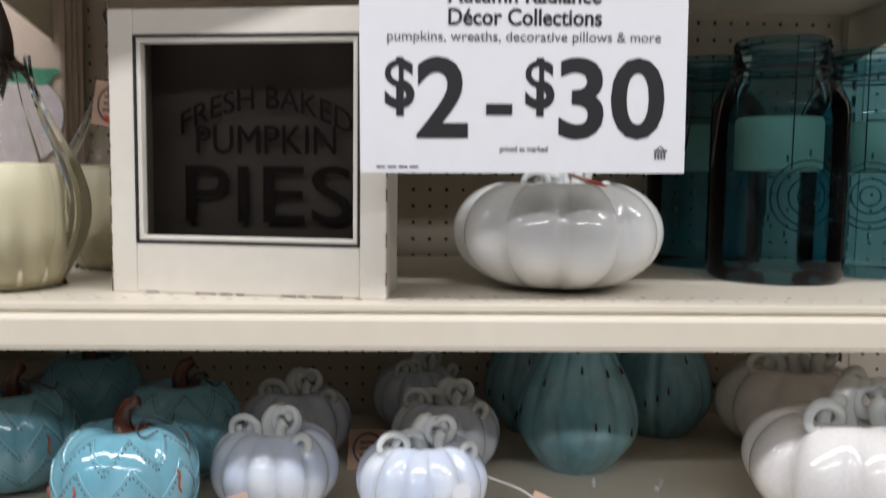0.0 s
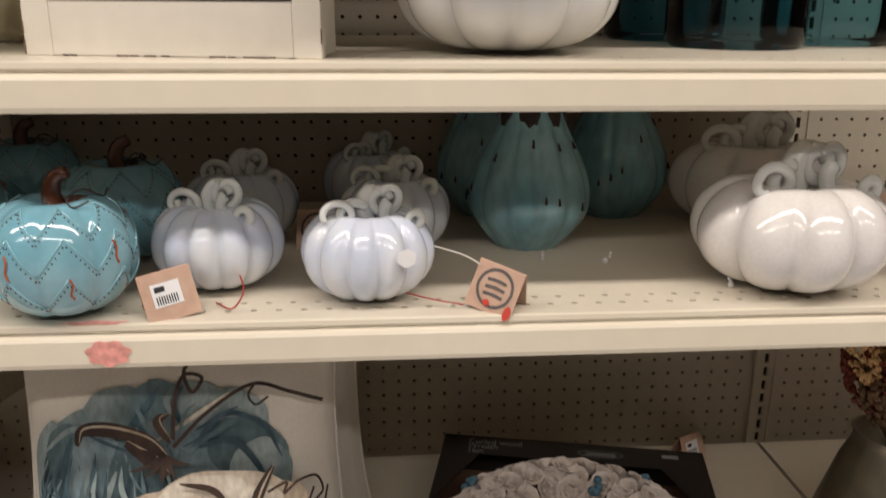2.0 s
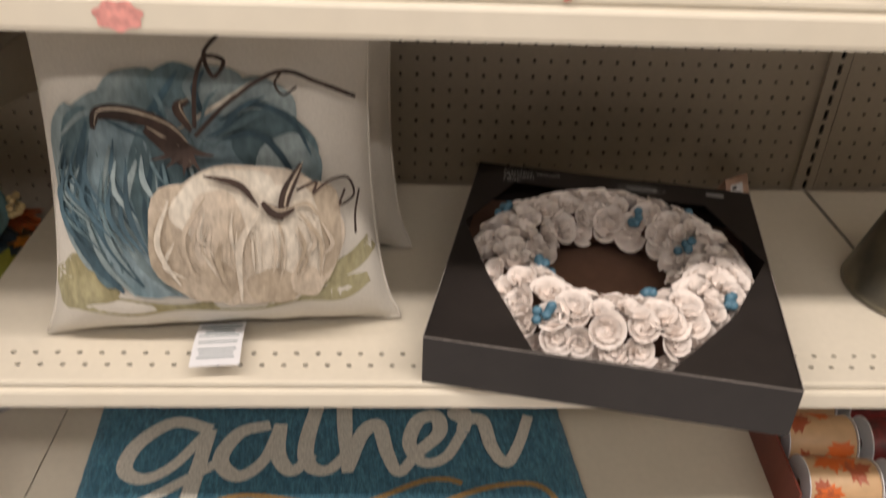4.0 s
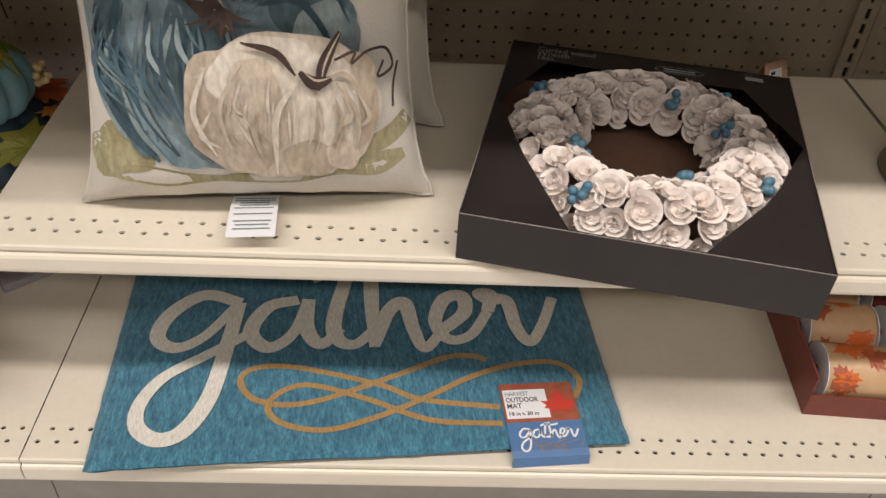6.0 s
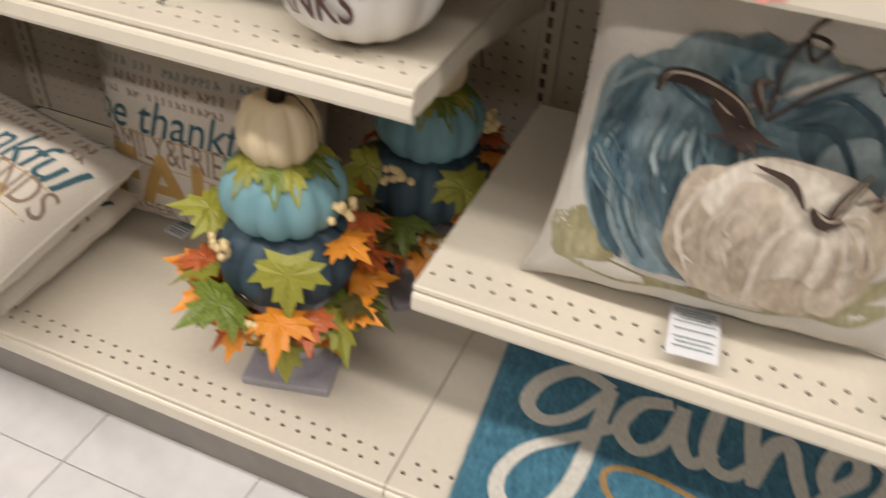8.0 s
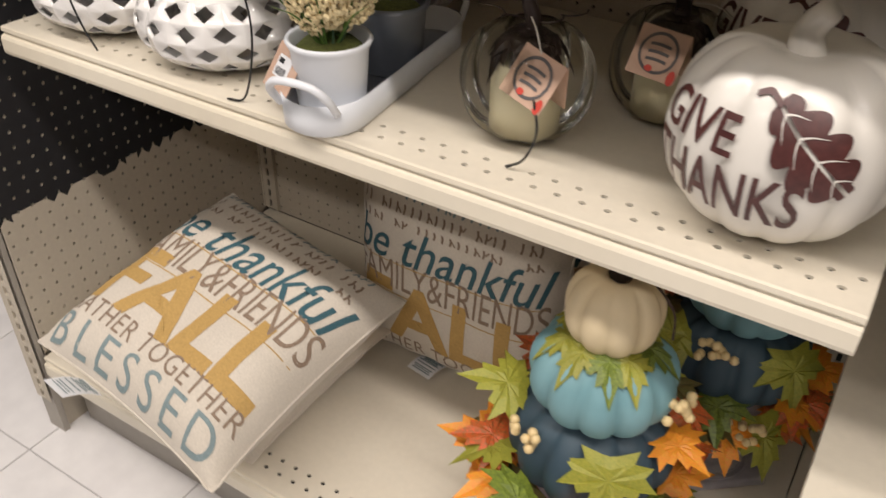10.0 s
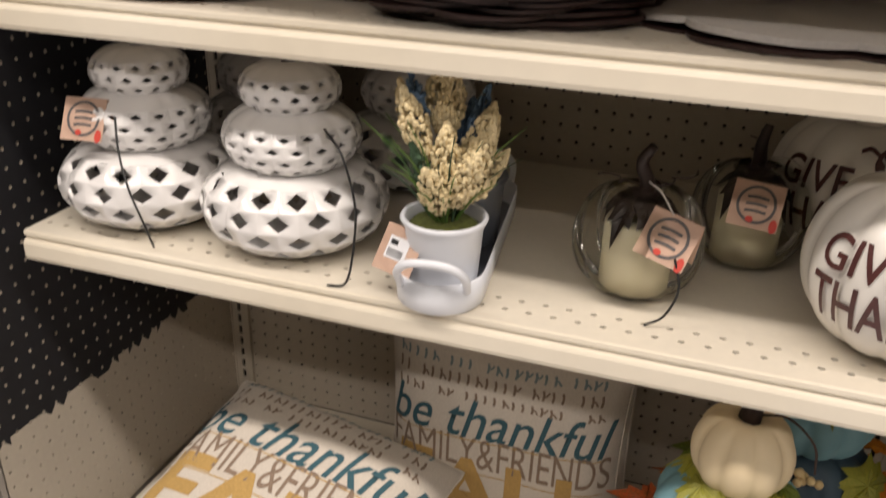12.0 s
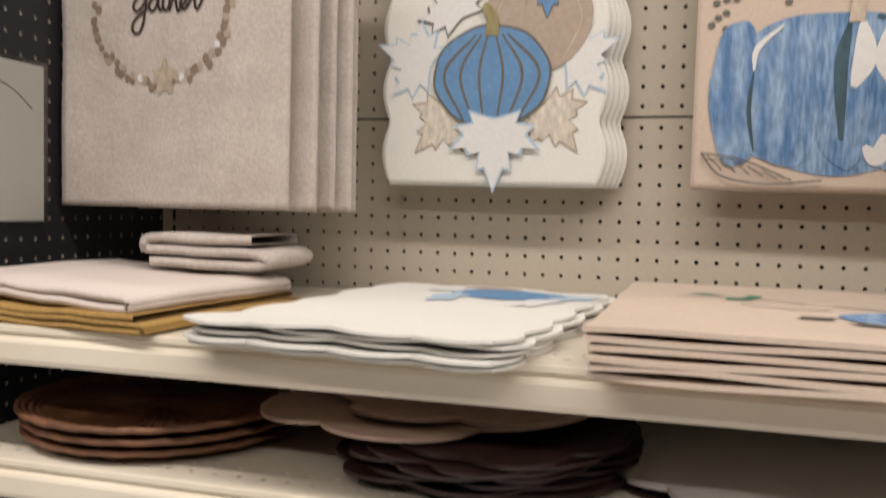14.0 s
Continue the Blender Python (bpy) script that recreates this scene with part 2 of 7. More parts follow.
for a, b in ((X0, X1), (X1, X2), (X2, 1.25)):
    peg_panel(a + 0.003, b - 0.003, 0.185, 1.417, "almond pegboard back panel behind the shelves")
    peg_panel(a + 0.003, b - 0.003, 1.42, 2.1, "almond pegboard back panel behind the shelves")
# Sheet behind the pegboard; the shade in its holes is painted near-black.
hole_shade_sheet = tagged(new("panel_core", mesh("panel_core", *box(X0 - 0.05, 1.3, YB + 0.012, YB + 0.04, 0, 2.1))), "near-black sheet painted as the shade behind the pegboard", "panel", kind="structure")
hole_shade_sheet.data.materials.append(M_HOLESHADE)


def upright(x):
    t = thing("upright_post", pose(x, YB, 0), "almond steel upright post with a column of slots", "post", "upright posts", "structure")
    v, q = holes(1, 74, lambda u, w, d: ((u - 0.5) * 0.03, -0.007 + d * 0.004, 0.19 + w * PITCH), square_hole(0.12, 0.33))
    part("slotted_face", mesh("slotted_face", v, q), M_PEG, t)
    # Strip behind the slots, coloured near-black for the shade inside the post.
    part("slot_backing", mesh("slot_backing", *box(-0.0145, 0.0145, -0.0028, -0.0005, 0.19, 2.07)), M_HOLESHADE, t)
    for s in (-1, 1):
        part("flange", mesh("flange", *box(s * 0.0175 - 0.0025, s * 0.0175 + 0.0025, -0.009, -0.0005, 0.19, 2.07)), M_PEG, t)
    return t


for x in (X0 + 0.018, X1, X2):
    upright(x)


def shelf(x0, x1, top, label, front=YF, lip=0.038, rows=2, y_back=YB - 0.012):
    """A steel shelf: sheet with a perforated front, rolled price rail, end flanges."""
    t = thing("shelf", pose(0, 0, top), label, "shelf", "shelves")
    n = int((x1 - x0) / PITCH)
    px = (x1 - x0) / (n + 0.5)
    ys = front + 0.020
    v, q = holes(n, 2, lambda u, w, d: (x0 + u * px, ys + w * 0.0215, -0.003 * d), round_hole(0.15), stagger=True)
    strip = join((v, q), box(x0, x1, ys + 0.043, y_back, -0.003, 0), box(x0, x1, front + 0.004, ys, -0.003, 0))
    fill = []
    for j, side in ((0, 1), (1, 0)):
        xa = x0 + n * px if side else x0
        fill.append(box(xa, xa + px / 2, ys + j * 0.0215, ys + (j + 1) * 0.0215, -0.003, 0))
    part("shelf_sheet", mesh("shelf_sheet", *join(strip, *fill)), M_SHELF, t)
    # Added liner: its near-black colour puts shade into the perforations.
    part("hollow", mesh("hollow", *box(x0 + 0.004, x1 - 0.004, front + 0.010, front + 0.075, -0.010, -0.0055)), M_HOLESHADE, t, "near-black strip painted as the shade under the perforations")
    part("sheet_underside", mesh("sheet_underside", *box(x0 + 0.004, x1 - 0.004, front + 0.007, y_back, -0.022, -0.012)), M_SHELF, t)
    prof = [(0.004, 0.0), (0.001, -0.001), (0.0005, -0.006), (0.004, -0.009), (0.003, -0.0105), (-0.001, -0.0125), (-0.003, -0.016), (-0.0035, -lip + 0.006), (-0.002, -lip + 0.001), (0.001, -lip), (0.006, -lip), (0.006, -0.004)]
    v, q = [], []
    for xx in (x0, x1):
        v += [(xx, front + a, b) for a, b in prof]
    k = len(prof)
    q = [[i, (i + 1) % k, k + (i + 1) % k, k + i] for i in range(k)] + [list(range(k)), list(range(k, 2 * k))[::-1]]
    part("price_rail", mesh("price_rail", v, q), M_LIP, t, "cream price rail along the shelf edge")
    for xx in (x0, x1 - 0.003):
        part("end_flange", mesh("end_flange", *join(box(xx, xx + 0.003, front + 0.012, y_back, -0.034, -0.0005))), M_SHELF, t)
    for xx in (x0 + 0.006, x1 - 0.012):
        part("bracket", mesh("bracket", [(xx + a, y, z) for a in (0, 0.004) for y, z in ((front + 0.08, -0.023), (YB - 0.008, -0.023), (YB - 0.008, -0.10), (YB - 0.06, -0.09))],
                             [[0, 1, 2, 3], [7, 6, 5, 4], [0, 4, 5, 1], [1, 5, 6, 2], [2, 6, 7, 3], [3, 7, 4, 0]]), M_SHELF, t)
    return t


A1, A2, A3, A4 = 0.499, 0.949, 1.199, 1.60
B1, B2, B3 = 0.753, 1.033, 1.166
DECK = 0.183
G = 0.0035
for top, lip in ((A1, 0.038), (A2, 0.045), (A3, 0.046), (A4, 0.04)):
    shelf(X1 + G, X2 - G, top, "almond steel shelf with a perforated front edge", lip=lip)
for top in (A1, A2):
    shelf(X2 + G, 1.25, top, "almond steel shelf in the next bay")
for top in (B1, B2, B3):
    shelf(-1.69, X1 - G, top, "almond steel shelf with a perforated front edge")


def base_deck(x0, x1):
    t = thing("base_deck", pose(0, 0, 0), "almond steel base deck with a perforated front edge", "shelf", "base decks")
    s = shelf(x0, x1, DECK, "", front=0.795, lip=0.042, y_back=YB - 0.001)
    for c in list(s.children):
        if c.name.startswith("bracket"):
            bpy.data.objects.remove(c)
        else:
            c.parent = t
            c.matrix_basis = pose(0, 0, DECK)
    bpy.data.objects.remove(s)
    part("kick_plate", mesh("kick_plate", *box(x0, x1, 0.84, 0.85, 0, DECK - 0.024)), M_KICK, t, "grey recessed kick plate")
    return t


base_deck(X0 + 0.006, X1 - 0.001)
base_deck(X1 + 0.001, X2 - 0.001)
base_deck(X2 + 0.001, 1.25)

# end wing of pegboard, black above a ragged line
nu, nv = 23, 75
wv, wq = holes(nu, nv, lambda u, w, d: (X0 - d * 0.005, 0.80 + u * PITCH * 0.955, 0.185 + w * PITCH), round_hole(0.115))
wing = tagged(new("end_wing", mesh("end_wing", wv, wq)), "pegboard end wing, black above and almond below a ragged line", "pegboard", kind="structure")
wing.data.materials.append(M_PEG)
wing.data.materials.append(M_BLACKPEG)
for pgn in wing.data.polygons:
    c = pgn.center
    edge = 0.448 + 0.003 * math.sin(c.y * 61) + 0.002 * math.sin(c.y * 173 + 1) + 0.001 * math.sin(c.y * 410)
    if c.z > edge and c.x > X0 - 0.001:
        pgn.material_index = 1
wb = tagged(new("wing_core", mesh("wing_core", *box(X0 - 0.05, X0 - 0.009, 0.80, 1.40, 0, 2.1))), "almond core of the end wing", "panel", kind="structure")
wb.data.materials.append(M_PEG)
wp = thing("wing_post", pose(X0 - 0.02, 0.79, 0), "almond slotted steel post at the front of the end wing", "post", kind="structure")
v, q = holes(1, 78, lambda u, w, d: ((u - 0.5) * 0.04, -0.004 + d * 0.004, 0.08 + w * PITCH), square_hole(0.13, 0.33))
part("slotted_face", mesh("slotted_face", v, q), M_PEG, wp)
part("post_body", mesh("post_body", *box(-0.02, 0.02, 0.001, 0.012, 0, 2.08)), M_KICK, wp)

# ---- goods: shared shapes ----
M_WHITEGLASS = paint("milk_glass", (0.80, 0.80, 0.78), 0.12, vary=0.02, scale=60, coat=0.6, second=(0.74, 0.74, 0.73), second_amount=0.4, sub=0.1)
M_SPECK = paint("speckled_white_glaze", (0.76, 0.74, 0.72), 0.14, vary=0.05, scale=220, coat=0.5, second=(0.70, 0.66, 0.65), second_scale=14, second_amount=0.5)
M_PEARL = paint("opal_glass", (0.58, 0.65, 0.80), 0.16, vary=0.04, scale=30, coat=0.5, second=(0.74, 0.76, 0.78), second_scale=18, second_amount=0.8, sub=0.25)
M_CURL = paint("frosted_glass_curl", (0.72, 0.74, 0.72), 0.18, vary=0.05, coat=0.4, sub=0.2)
M_BLUE = paint("blue_glaze", (0.17, 0.40, 0.50), 0.1, vary=0.12, scale=40, coat=0.7, second=(0.28, 0.48, 0.55), second_scale=12, second_amount=0.6)
M_BLUELINE = paint("blue_glaze_relief", (0.25, 0.50, 0.58), 0.12, vary=0.1, coat=0.7)
M_RUST = paint("rust_stitch", (0.42, 0.10, 0.04), 0.4, vary=0.2)
M_STEM = paint("brown_glazed_stem", (0.085, 0.026, 0.012), 0.25, vary=0.3, scale=80, coat=0.4)
M_TEAL = paint("teal_crackle_glaze", (0.16, 0.36, 0.43), 0.12, vary=0.2, scale=70, coat=0.6, second=(0.25, 0.43, 0.48), second_scale=16, second_amount=0.7, stretch=(1, 1, 0.35))
M_BLACKSTEM = paint("dark_metal_stem", (0.03, 0.018, 0.014), 0.4, metal=0.2, vary=0.3)
M_KRAFT = paint("kraft_card", (0.52, 0.34, 0.25), 0.7, vary=0.1, scale=70, second=(0.58, 0.42, 0.33), second_scale=30)
M_PAPER = paint("white_paper", (0.78, 0.78, 0.80), 0.6, vary=0.02, scale=50)
M_INK = paint("black_ink", (0.012, 0.012, 0.014), 0.6)
M_REDINK = paint("red_ink", (0.55, 0.05, 0.03), 0.6)
M_GREYINK = paint("grey_ink", (0.10, 0.09, 0.09), 0.7)
M_WIRE = paint("black_cord", (0.01, 0.01, 0.01), 0.5)
M_REDWIRE = paint("red_wire", (0.35, 0.03, 0.02), 0.5)
M_TWINE = paint("clear_twine", (0.6, 0.57, 0.52), 0.5)
M_WAX = paint("cream_wax", (0.72, 0.66, 0.48), 0.45, vary=0.03, scale=20, sub=0.3)
M_CLEAR = clear_glass("clear_glass", (0.97, 0.975, 0.95), 0.02, 0.3)
M_TEALGLASS = clear_glass("teal_glass", (0.40, 0.66, 0.74), 0.02, 0.9)


def gourd_skin(R, H, lobes, depth, power=5.0, nu=8, nv=26, dip=0.18, shape=None, base=0.55):
    """A ribbed squash body standing on z = 0. shape: radius over height instead of an oval."""
    n = lobes * nu
    v, f = [], []
    rows = np.linspace(-0.5 * math.pi, 0.5 * math.pi, nv)
    for a in rows:
        s = math.sin(a)
        if shape:
            t = (s + 1) / 2
            r0, z0 = R * shape(t), H * t
        else:
            r0 = R * max(0.0, math.cos(a)) ** 0.72
            z0 = H / 2 * (1 + s)
            near = math.exp(-(r0 / (0.36 * R)) ** 2)
            z0 -= (dip * H if s > 0 else -0.05 * H) * near
        wt = min(1.0, r0 / (0.4 * R))
        for i in range(n):
            th = 2 * math.pi * i / n
            groove = (1 - abs(math.sin(lobes * th / 2))) ** power
            r = max(0.0006, r0 * (1 - depth * groove * wt))
            v.append((r * math.cos(th), r * math.sin(th), max(0, z0)))
    for j in range(nv - 1):
        for i in range(n):
            k = (i + 1) % n
            f.append([j * n + i, j * n + k, (j + 1) * n + k, (j + 1) * n + i])
    return v, f


def curl(r, turns, rise, start=0.0, n=26, thick=0.006, lean=(0.0, 0.0), c=(0, 0, 0), flat=False):
    """A glass curl: a coil of rod."""
    pts = []
    for i in range(n):
        s = i / (n - 1)
        a = start + 2 * math.pi * turns * s
        if flat:
            pts.append((c[0] + r * math.cos(a) + lean[0] * s, c[1] + lean[1] * s, c[2] + r * math.sin(a) + rise * s))
        else:
            pts.append((c[0] + r * math.cos(a) + lean[0] * s, c[1] + r * math.sin(a) + lean[1] * s, c[2] + rise * s))
    return tube(pts, thick, 8, 2, thick * 0.6)


def hang_tag(m, label, white=True):
    """A folded kraft tag standing like a tent, with print."""
    t = thing("product_tag", m, label, "tag", "product tags")
    w, h = 0.052, 0.046
    front = [(-w / 2, 0, 0), (w / 2, 0, 0), (w / 2, 0.018, h), (-w / 2, 0.018, h)]
    back = [(-w / 2, 0.042, 0), (w / 2, 0.042, 0), (w / 2, 0.0186, h), (-w / 2, 0.0186, h)]
    th = Vector((0, 0.0009, 0.0004))
    for nm, q in (("front_leaf", front), ("back_leaf", back)):
        v = [Vector(p) for p in q] + [Vector(p) + th for p in q]
        part(nm, mesh(nm, v, [[0, 1, 2, 3], [7, 6, 5, 4], [0, 4, 5, 1], [1, 5, 6, 2], [2, 6, 7, 3], [3, 7, 4, 0]]), M_KRAFT, t)
    on = lambda x, y, k=0.0006: (x, 0.018 * y / h - k, y)
    if white:
        part("price_label", mesh("price_label", [on(a, b) for a, b in ((-0.016, 0.014), (0.012, 0.014), (0.012, 0.036), (-0.016, 0.036))], [[0, 1, 2, 3]]), M_PAPER, t, "white barcode label")
        bars = [([on(-0.013 + i * 0.0024, 0.016, 0.001), on(-0.0118 + i * 0.0024, 0.016, 0.001), on(-0.0118 + i * 0.0024, 0.024, 0.001), on(-0.013 + i * 0.0024, 0.024, 0.001)], [[0, 1, 2, 3]]) for i in range(9)]
        bars.append(([on(-0.013, 0.028, 0.001), on(-0.003, 0.028, 0.001), on(-0.003, 0.033, 0.001), on(-0.013, 0.033, 0.001)], [[0, 1, 2, 3]]))
        part("barcode", mesh("barcode", *join(*bars)), M_INK, t)
    else:
        ring = [(0.019 * math.cos(a), 0.024 + 0.018 * math.sin(a)) for a in np.linspace(0, 2 * math.pi, 13)]
        part("wreath_print", mesh("wreath_print", *ribbon(ring, 0.003, on, 3)), M_GREYINK, t)
        lines = [ribbon([(-0.011, 0.031 - i * 0.007), (0, 0.032 - i * 0.007), (0.011, 0.031 - i * 0.007)], 0.0028, lambda x, y: on(x, y, 0.001), 3) for i in range(3)]
        part("small_print", mesh("small_print", *join(*lines)), M_GREYINK, t)
        part("red_print", mesh("red_print", *join(blob(-0.004, 0.009, 0.004, 0.003, lambda x, y: on(x, y, 0.0012)), blob(0.021, 0.006, 0.004, 0.007, lambda x, y: on(x, y, 0.0012)))), M_REDINK, t)
    return t


def maple(size, bend=0.25, fold=0.18):
    """A maple leaf, stalk at the origin, tip along +y, drooping with its bend."""
    half = [(0.0, 0.0), (0.10, -0.02), (0.36, -0.10), (0.30, 0.06), (0.55, 0.10), (0.44, 0.22), (0.62, 0.42), (0.40, 0.40), (0.36, 0.50), (0.20, 0.46), (0.24, 0.70), (0.13, 0.68), (0.0, 1.0)]
    out = half + [(-x, y) for x, y in half[-2:0:-1]]
    ctr = [(0, 0.08), (0, 0.25), (0, 0.45), (0, 0.68)]
    pts = [(x, y) for x, y in out]
    v = [(0, 0.3)] + pts
    n = len(pts)
    f = [[0, 1 + i, 1 + (i + 1) % n] for i in range(n)]
    done = []
    for x, y in v:
        z = -bend * (x * x * 1.2 + (y - 0.2) ** 2 * (1 if y > 0.2 else 0.3)) + fold * abs(x) * 0.6
        done.append((x * size, y * size, z * size))
    tri = []
    for a, b, c in f:
        tri.append([a, b, c])
    # split each triangle once so that the droop shows
    vv, ff = [Vector(p) for p in done], []
    for a, b, c in tri:
        k = len(vv)
        ab, ac = (vv[a] + vv[b]) / 2, (vv[a] + vv[c]) / 2
        ab.z += 0.03 * size
        ac.z += 0.03 * size
        vv += [ab, ac]
        ff += [[a, k, k + 1], [k, b, c, k + 1]]
    return vv, ff


# ---- upper shelf: shadow box, sign, glass gourds, white pumpkin, jars ----
M_BOXPAINT = paint("distressed_cream_paint", (0.74, 0.70, 0.62), 0.45, vary=0.04, scale=40, second=(0.66, 0.61, 0.53), second_scale=8, second_amount=0.4, bump=0.08, bump_scale=90)
M_WORN = paint("worn_wood_edge", (0.16, 0.10, 0.07), 0.7, vary=0.4, scale=200)
# Dark board greyed and clouded: the pane's reflected haze is in this colour.
M_MESHGREY = paint("back_panel_with_glass_haze", (0.20, 0.185, 0.175), 0.5, vary=0.15, scale=12, second=(0.30, 0.28, 0.25), second_scale=7)
M_LETTER = paint("dark_letter", (0.018, 0.016, 0.016), 0.5)


def shadow_box():
    t = thing("shadow_box", pose(-0.249, 0.910, A3, 0, 0, -9.8), "cream distressed wooden shadow box with pies lettering behind glass", "wall decor")
    w, h, d = 0.288, 0.287, 0.075
    l, b, tp = 0.027, 0.052, 0.026
    for nm, q in (("left_stile", (-w / 2, -w / 2 + l, 0, 0.018, 0, h)), ("right_stile", (w / 2 - l, w / 2, 0, 0.018, 0, h)), ("bottom_rail", (-w / 2 + l, w / 2 - l, 0.0004, 0.018, 0.0003, b)), ("top_rail", (-w / 2 + l, w / 2 - l, 0.0004, 0.018, h - tp, h - 0.0003))):
        part(nm, soft_box(nm, *q, 0.0012), M_BOXPAINT, t)
    for nm, q in (("left_side", (-w / 2 + 0.003, -w / 2 + 0.012, 0.018, d, 0.001, h - 0.001)), ("right_side", (w / 2 - 0.012, w / 2 - 0.003, 0.018, d, 0.001, h - 0.001)), ("base_board", (-w / 2 + 0.012, w / 2 - 0.012, 0.018, d, 0.001, 0.012)), ("top_board", (-w / 2 + 0.012, w / 2 - 0.012, 0.018, d, h - 0.012, h - 0.001))):
        part(nm, soft_box(nm, *q, 0.001), M_BOXPAINT, t)
    # Back board carries the haze of the glass in its colour.
    part("back_board", mesh("back_board", *box(-w / 2 + 0.012, w / 2 - 0.012, d - 0.006, d - 0.002, 0.012, h - 0.012)), M_MESHGREY, t, "dark back board with the glass haze painted in")
    xa, xb, za, zb = -w / 2 + l, w / 2 - l, b, h - tp
    k = 0.0022
    edge = join(box(xa, xb, -0.0006, 0.004, za, za + k), box(xa, xb, -0.0006, 0.004, zb - k, zb), box(xa, xa + k, -0.0006, 0.004, za + k, zb - k), box(xb - k, xb, -0.0006, 0.004, za + k, zb - k))
    part("dark_inlay", mesh("dark_inlay", *edge), M_LETTER, t, "thin black inlay line")
    e = 0.005
    for q in ((xa + k, xb - k, 0.001, 0.016, za + k, za + k + e), (xa + k, xb - k, 0.001, 0.016, zb - k - e, zb - k), (xa + k, xa + k + e, 0.001, 0.016, za + k + e, zb - k - e), (xb - k - e, xb - k, 0.001, 0.016, za + k + e, zb - k - e)):
        part("inner_bead", soft_box("inner_bead", *q, 0.0012), M_BOXPAINT, t)
    part("glass_pane", mesh("glass_pane", *box(xa + 0.006, xb - 0.006, 0.010, 0.012, za + 0.006, zb - 0.006)), clear_glass("pane_glass", (0.80, 0.78, 0.76), 0.03, 0.8), t)
    part("lettering", bent(writing("PIES", 0.088, 0.001, 1.0, 0.185), lambda x, y, z: (x, 0.060 - z, 0.098 + y)), M_LETTER, t, "black PIES lettering")
    part("lettering", bent(writing("PUMPKIN", 0.044, 0.001, 1.0, 0.155), lambda x, y, z: (x, 0.060 - z, 0.158 + y)), M_LETTER, t)
    part("lettering", bent(writing("FRESH BAKED", 0.034, 0.001, 1.0, 0.19), lambda x, y, z: (x, 0.060 - z, 0.203 + y - 3.2 * x * x)), M_LETTER, t)
    rng = random.Random(5)
    for _ in range(46):
        side = rng.choice((-1, 1, 0))
        s = rng.uniform(0.001, 0.0035)
        if side:
            z = rng.uniform(0.0, h)
            q = box(side * w / 2 - 0.0006, side * w / 2 + 0.0006, -0.0006, 0.0008, z, z + 4 * s)
        else:
            x = rng.uniform(-w / 2, w / 2)
            q = box(x, x + 5 * s, -0.0006, 0.0006, -0.0 + 0.0002, 0.0016)
        part("worn_chip", mesh("worn_chip", *q), M_WORN, t)


shadow_box()


def price_sign():
    """Printed card hung from the shelf above."""
    w, z0, z1 = 0.300, 1.326, 1.545
    t = thing("price_sign", pose(0.020, 0.832, z0, 0, -0.6, 0), "white printed sale sign card hung from the shelf above", "sign")
    h = z1 - z0
    part("card", soft_box("card", -w / 2, w / 2, 0, 0.0012, 0, h, 0.0003, 1), M_PAPER, t)
    flat = lambda dx, dz: (lambda x, y, z: (x + dx, -0.0004 - z * 0.5, y + dz))
    part("sale_text", bent(writing("$", 0.062, 0.0003, 1, 0.027, bold=0.022), flat(-0.114, 0.079)), M_INK, t)
    part("sale_text", bent(writing("2", 0.100, 0.0003, 1, 0.047, bold=0.022), flat(-0.075, 0.064)), M_INK, t)
    part("sale_text", mesh("sale_text", *box(-0.035, -0.011, -0.0007, -0.0004, 0.053, 0.063)), M_INK, t)
    part("sale_text", bent(writing("$", 0.062, 0.0003, 1, 0.027, bold=0.022), flat(0.014, 0.079)), M_INK, t)
    part("sale_text", bent(writing("30", 0.100, 0.0003, 1, 0.098, bold=0.022), flat(0.079, 0.064)), M_INK, t)
    part("sale_text", bent(writing("pumpkins, wreaths, decorative pillows & more", 0.013, 0.0003, 1, 0.25), flat(0.0, 0.123)), M_GREYINK, t)
    part("sale_text", bent(writing("D\u00e9cor Collections", 0.021, 0.0003, 1, 0.14, bold=0.02), flat(0.0, 0.140)), M_INK, t)
    part("sale_text", bent(writing("Autumn Radiance", 0.021, 0.0003, 1, 0.14, bold=0.02), flat(0.0, 0.160)), M_INK, t)
    part("sale_text", bent(writing("priced as marked", 0.008, 0.0003, 1, 0.044), flat(0.0, 0.022)), M_GREYINK, t)
    part("fine_print", mesh("fine_print", *join(*[box(-0.135 + i * 0.010, -0.127 + i * 0.010, -0.0006, -0.0004, 0.005, 0.0065) for i in range(4)])), M_GREYINK, t)
    part("basket_mark", mesh("basket_mark", *join(box(0.121, 0.133, -0.0006, -0.0004, 0.0195, 0.0215), *[box(0.1215 + i * 0.0028, 0.1233 + i * 0.0028, -0.0006, -0.0004, 0.013, 0.019) for i in range(4)], ribbon([(0.123, 0.0215), (0.127, 0.0245), (0.131, 0.0215)], 0.001, lambda x, y: (x, -0.0005, y), 4))), M_GREYINK, t)
    for x in (-0.11, 0.11):
        part("hanger", mesh("hanger", *box(x - 0.006, x + 0.006, 0.0014, 0.0022, h - 0.02, A4 - 0.012 - z0)), M_CLEAR, t, "clear plastic hanger strip")


price_sign()


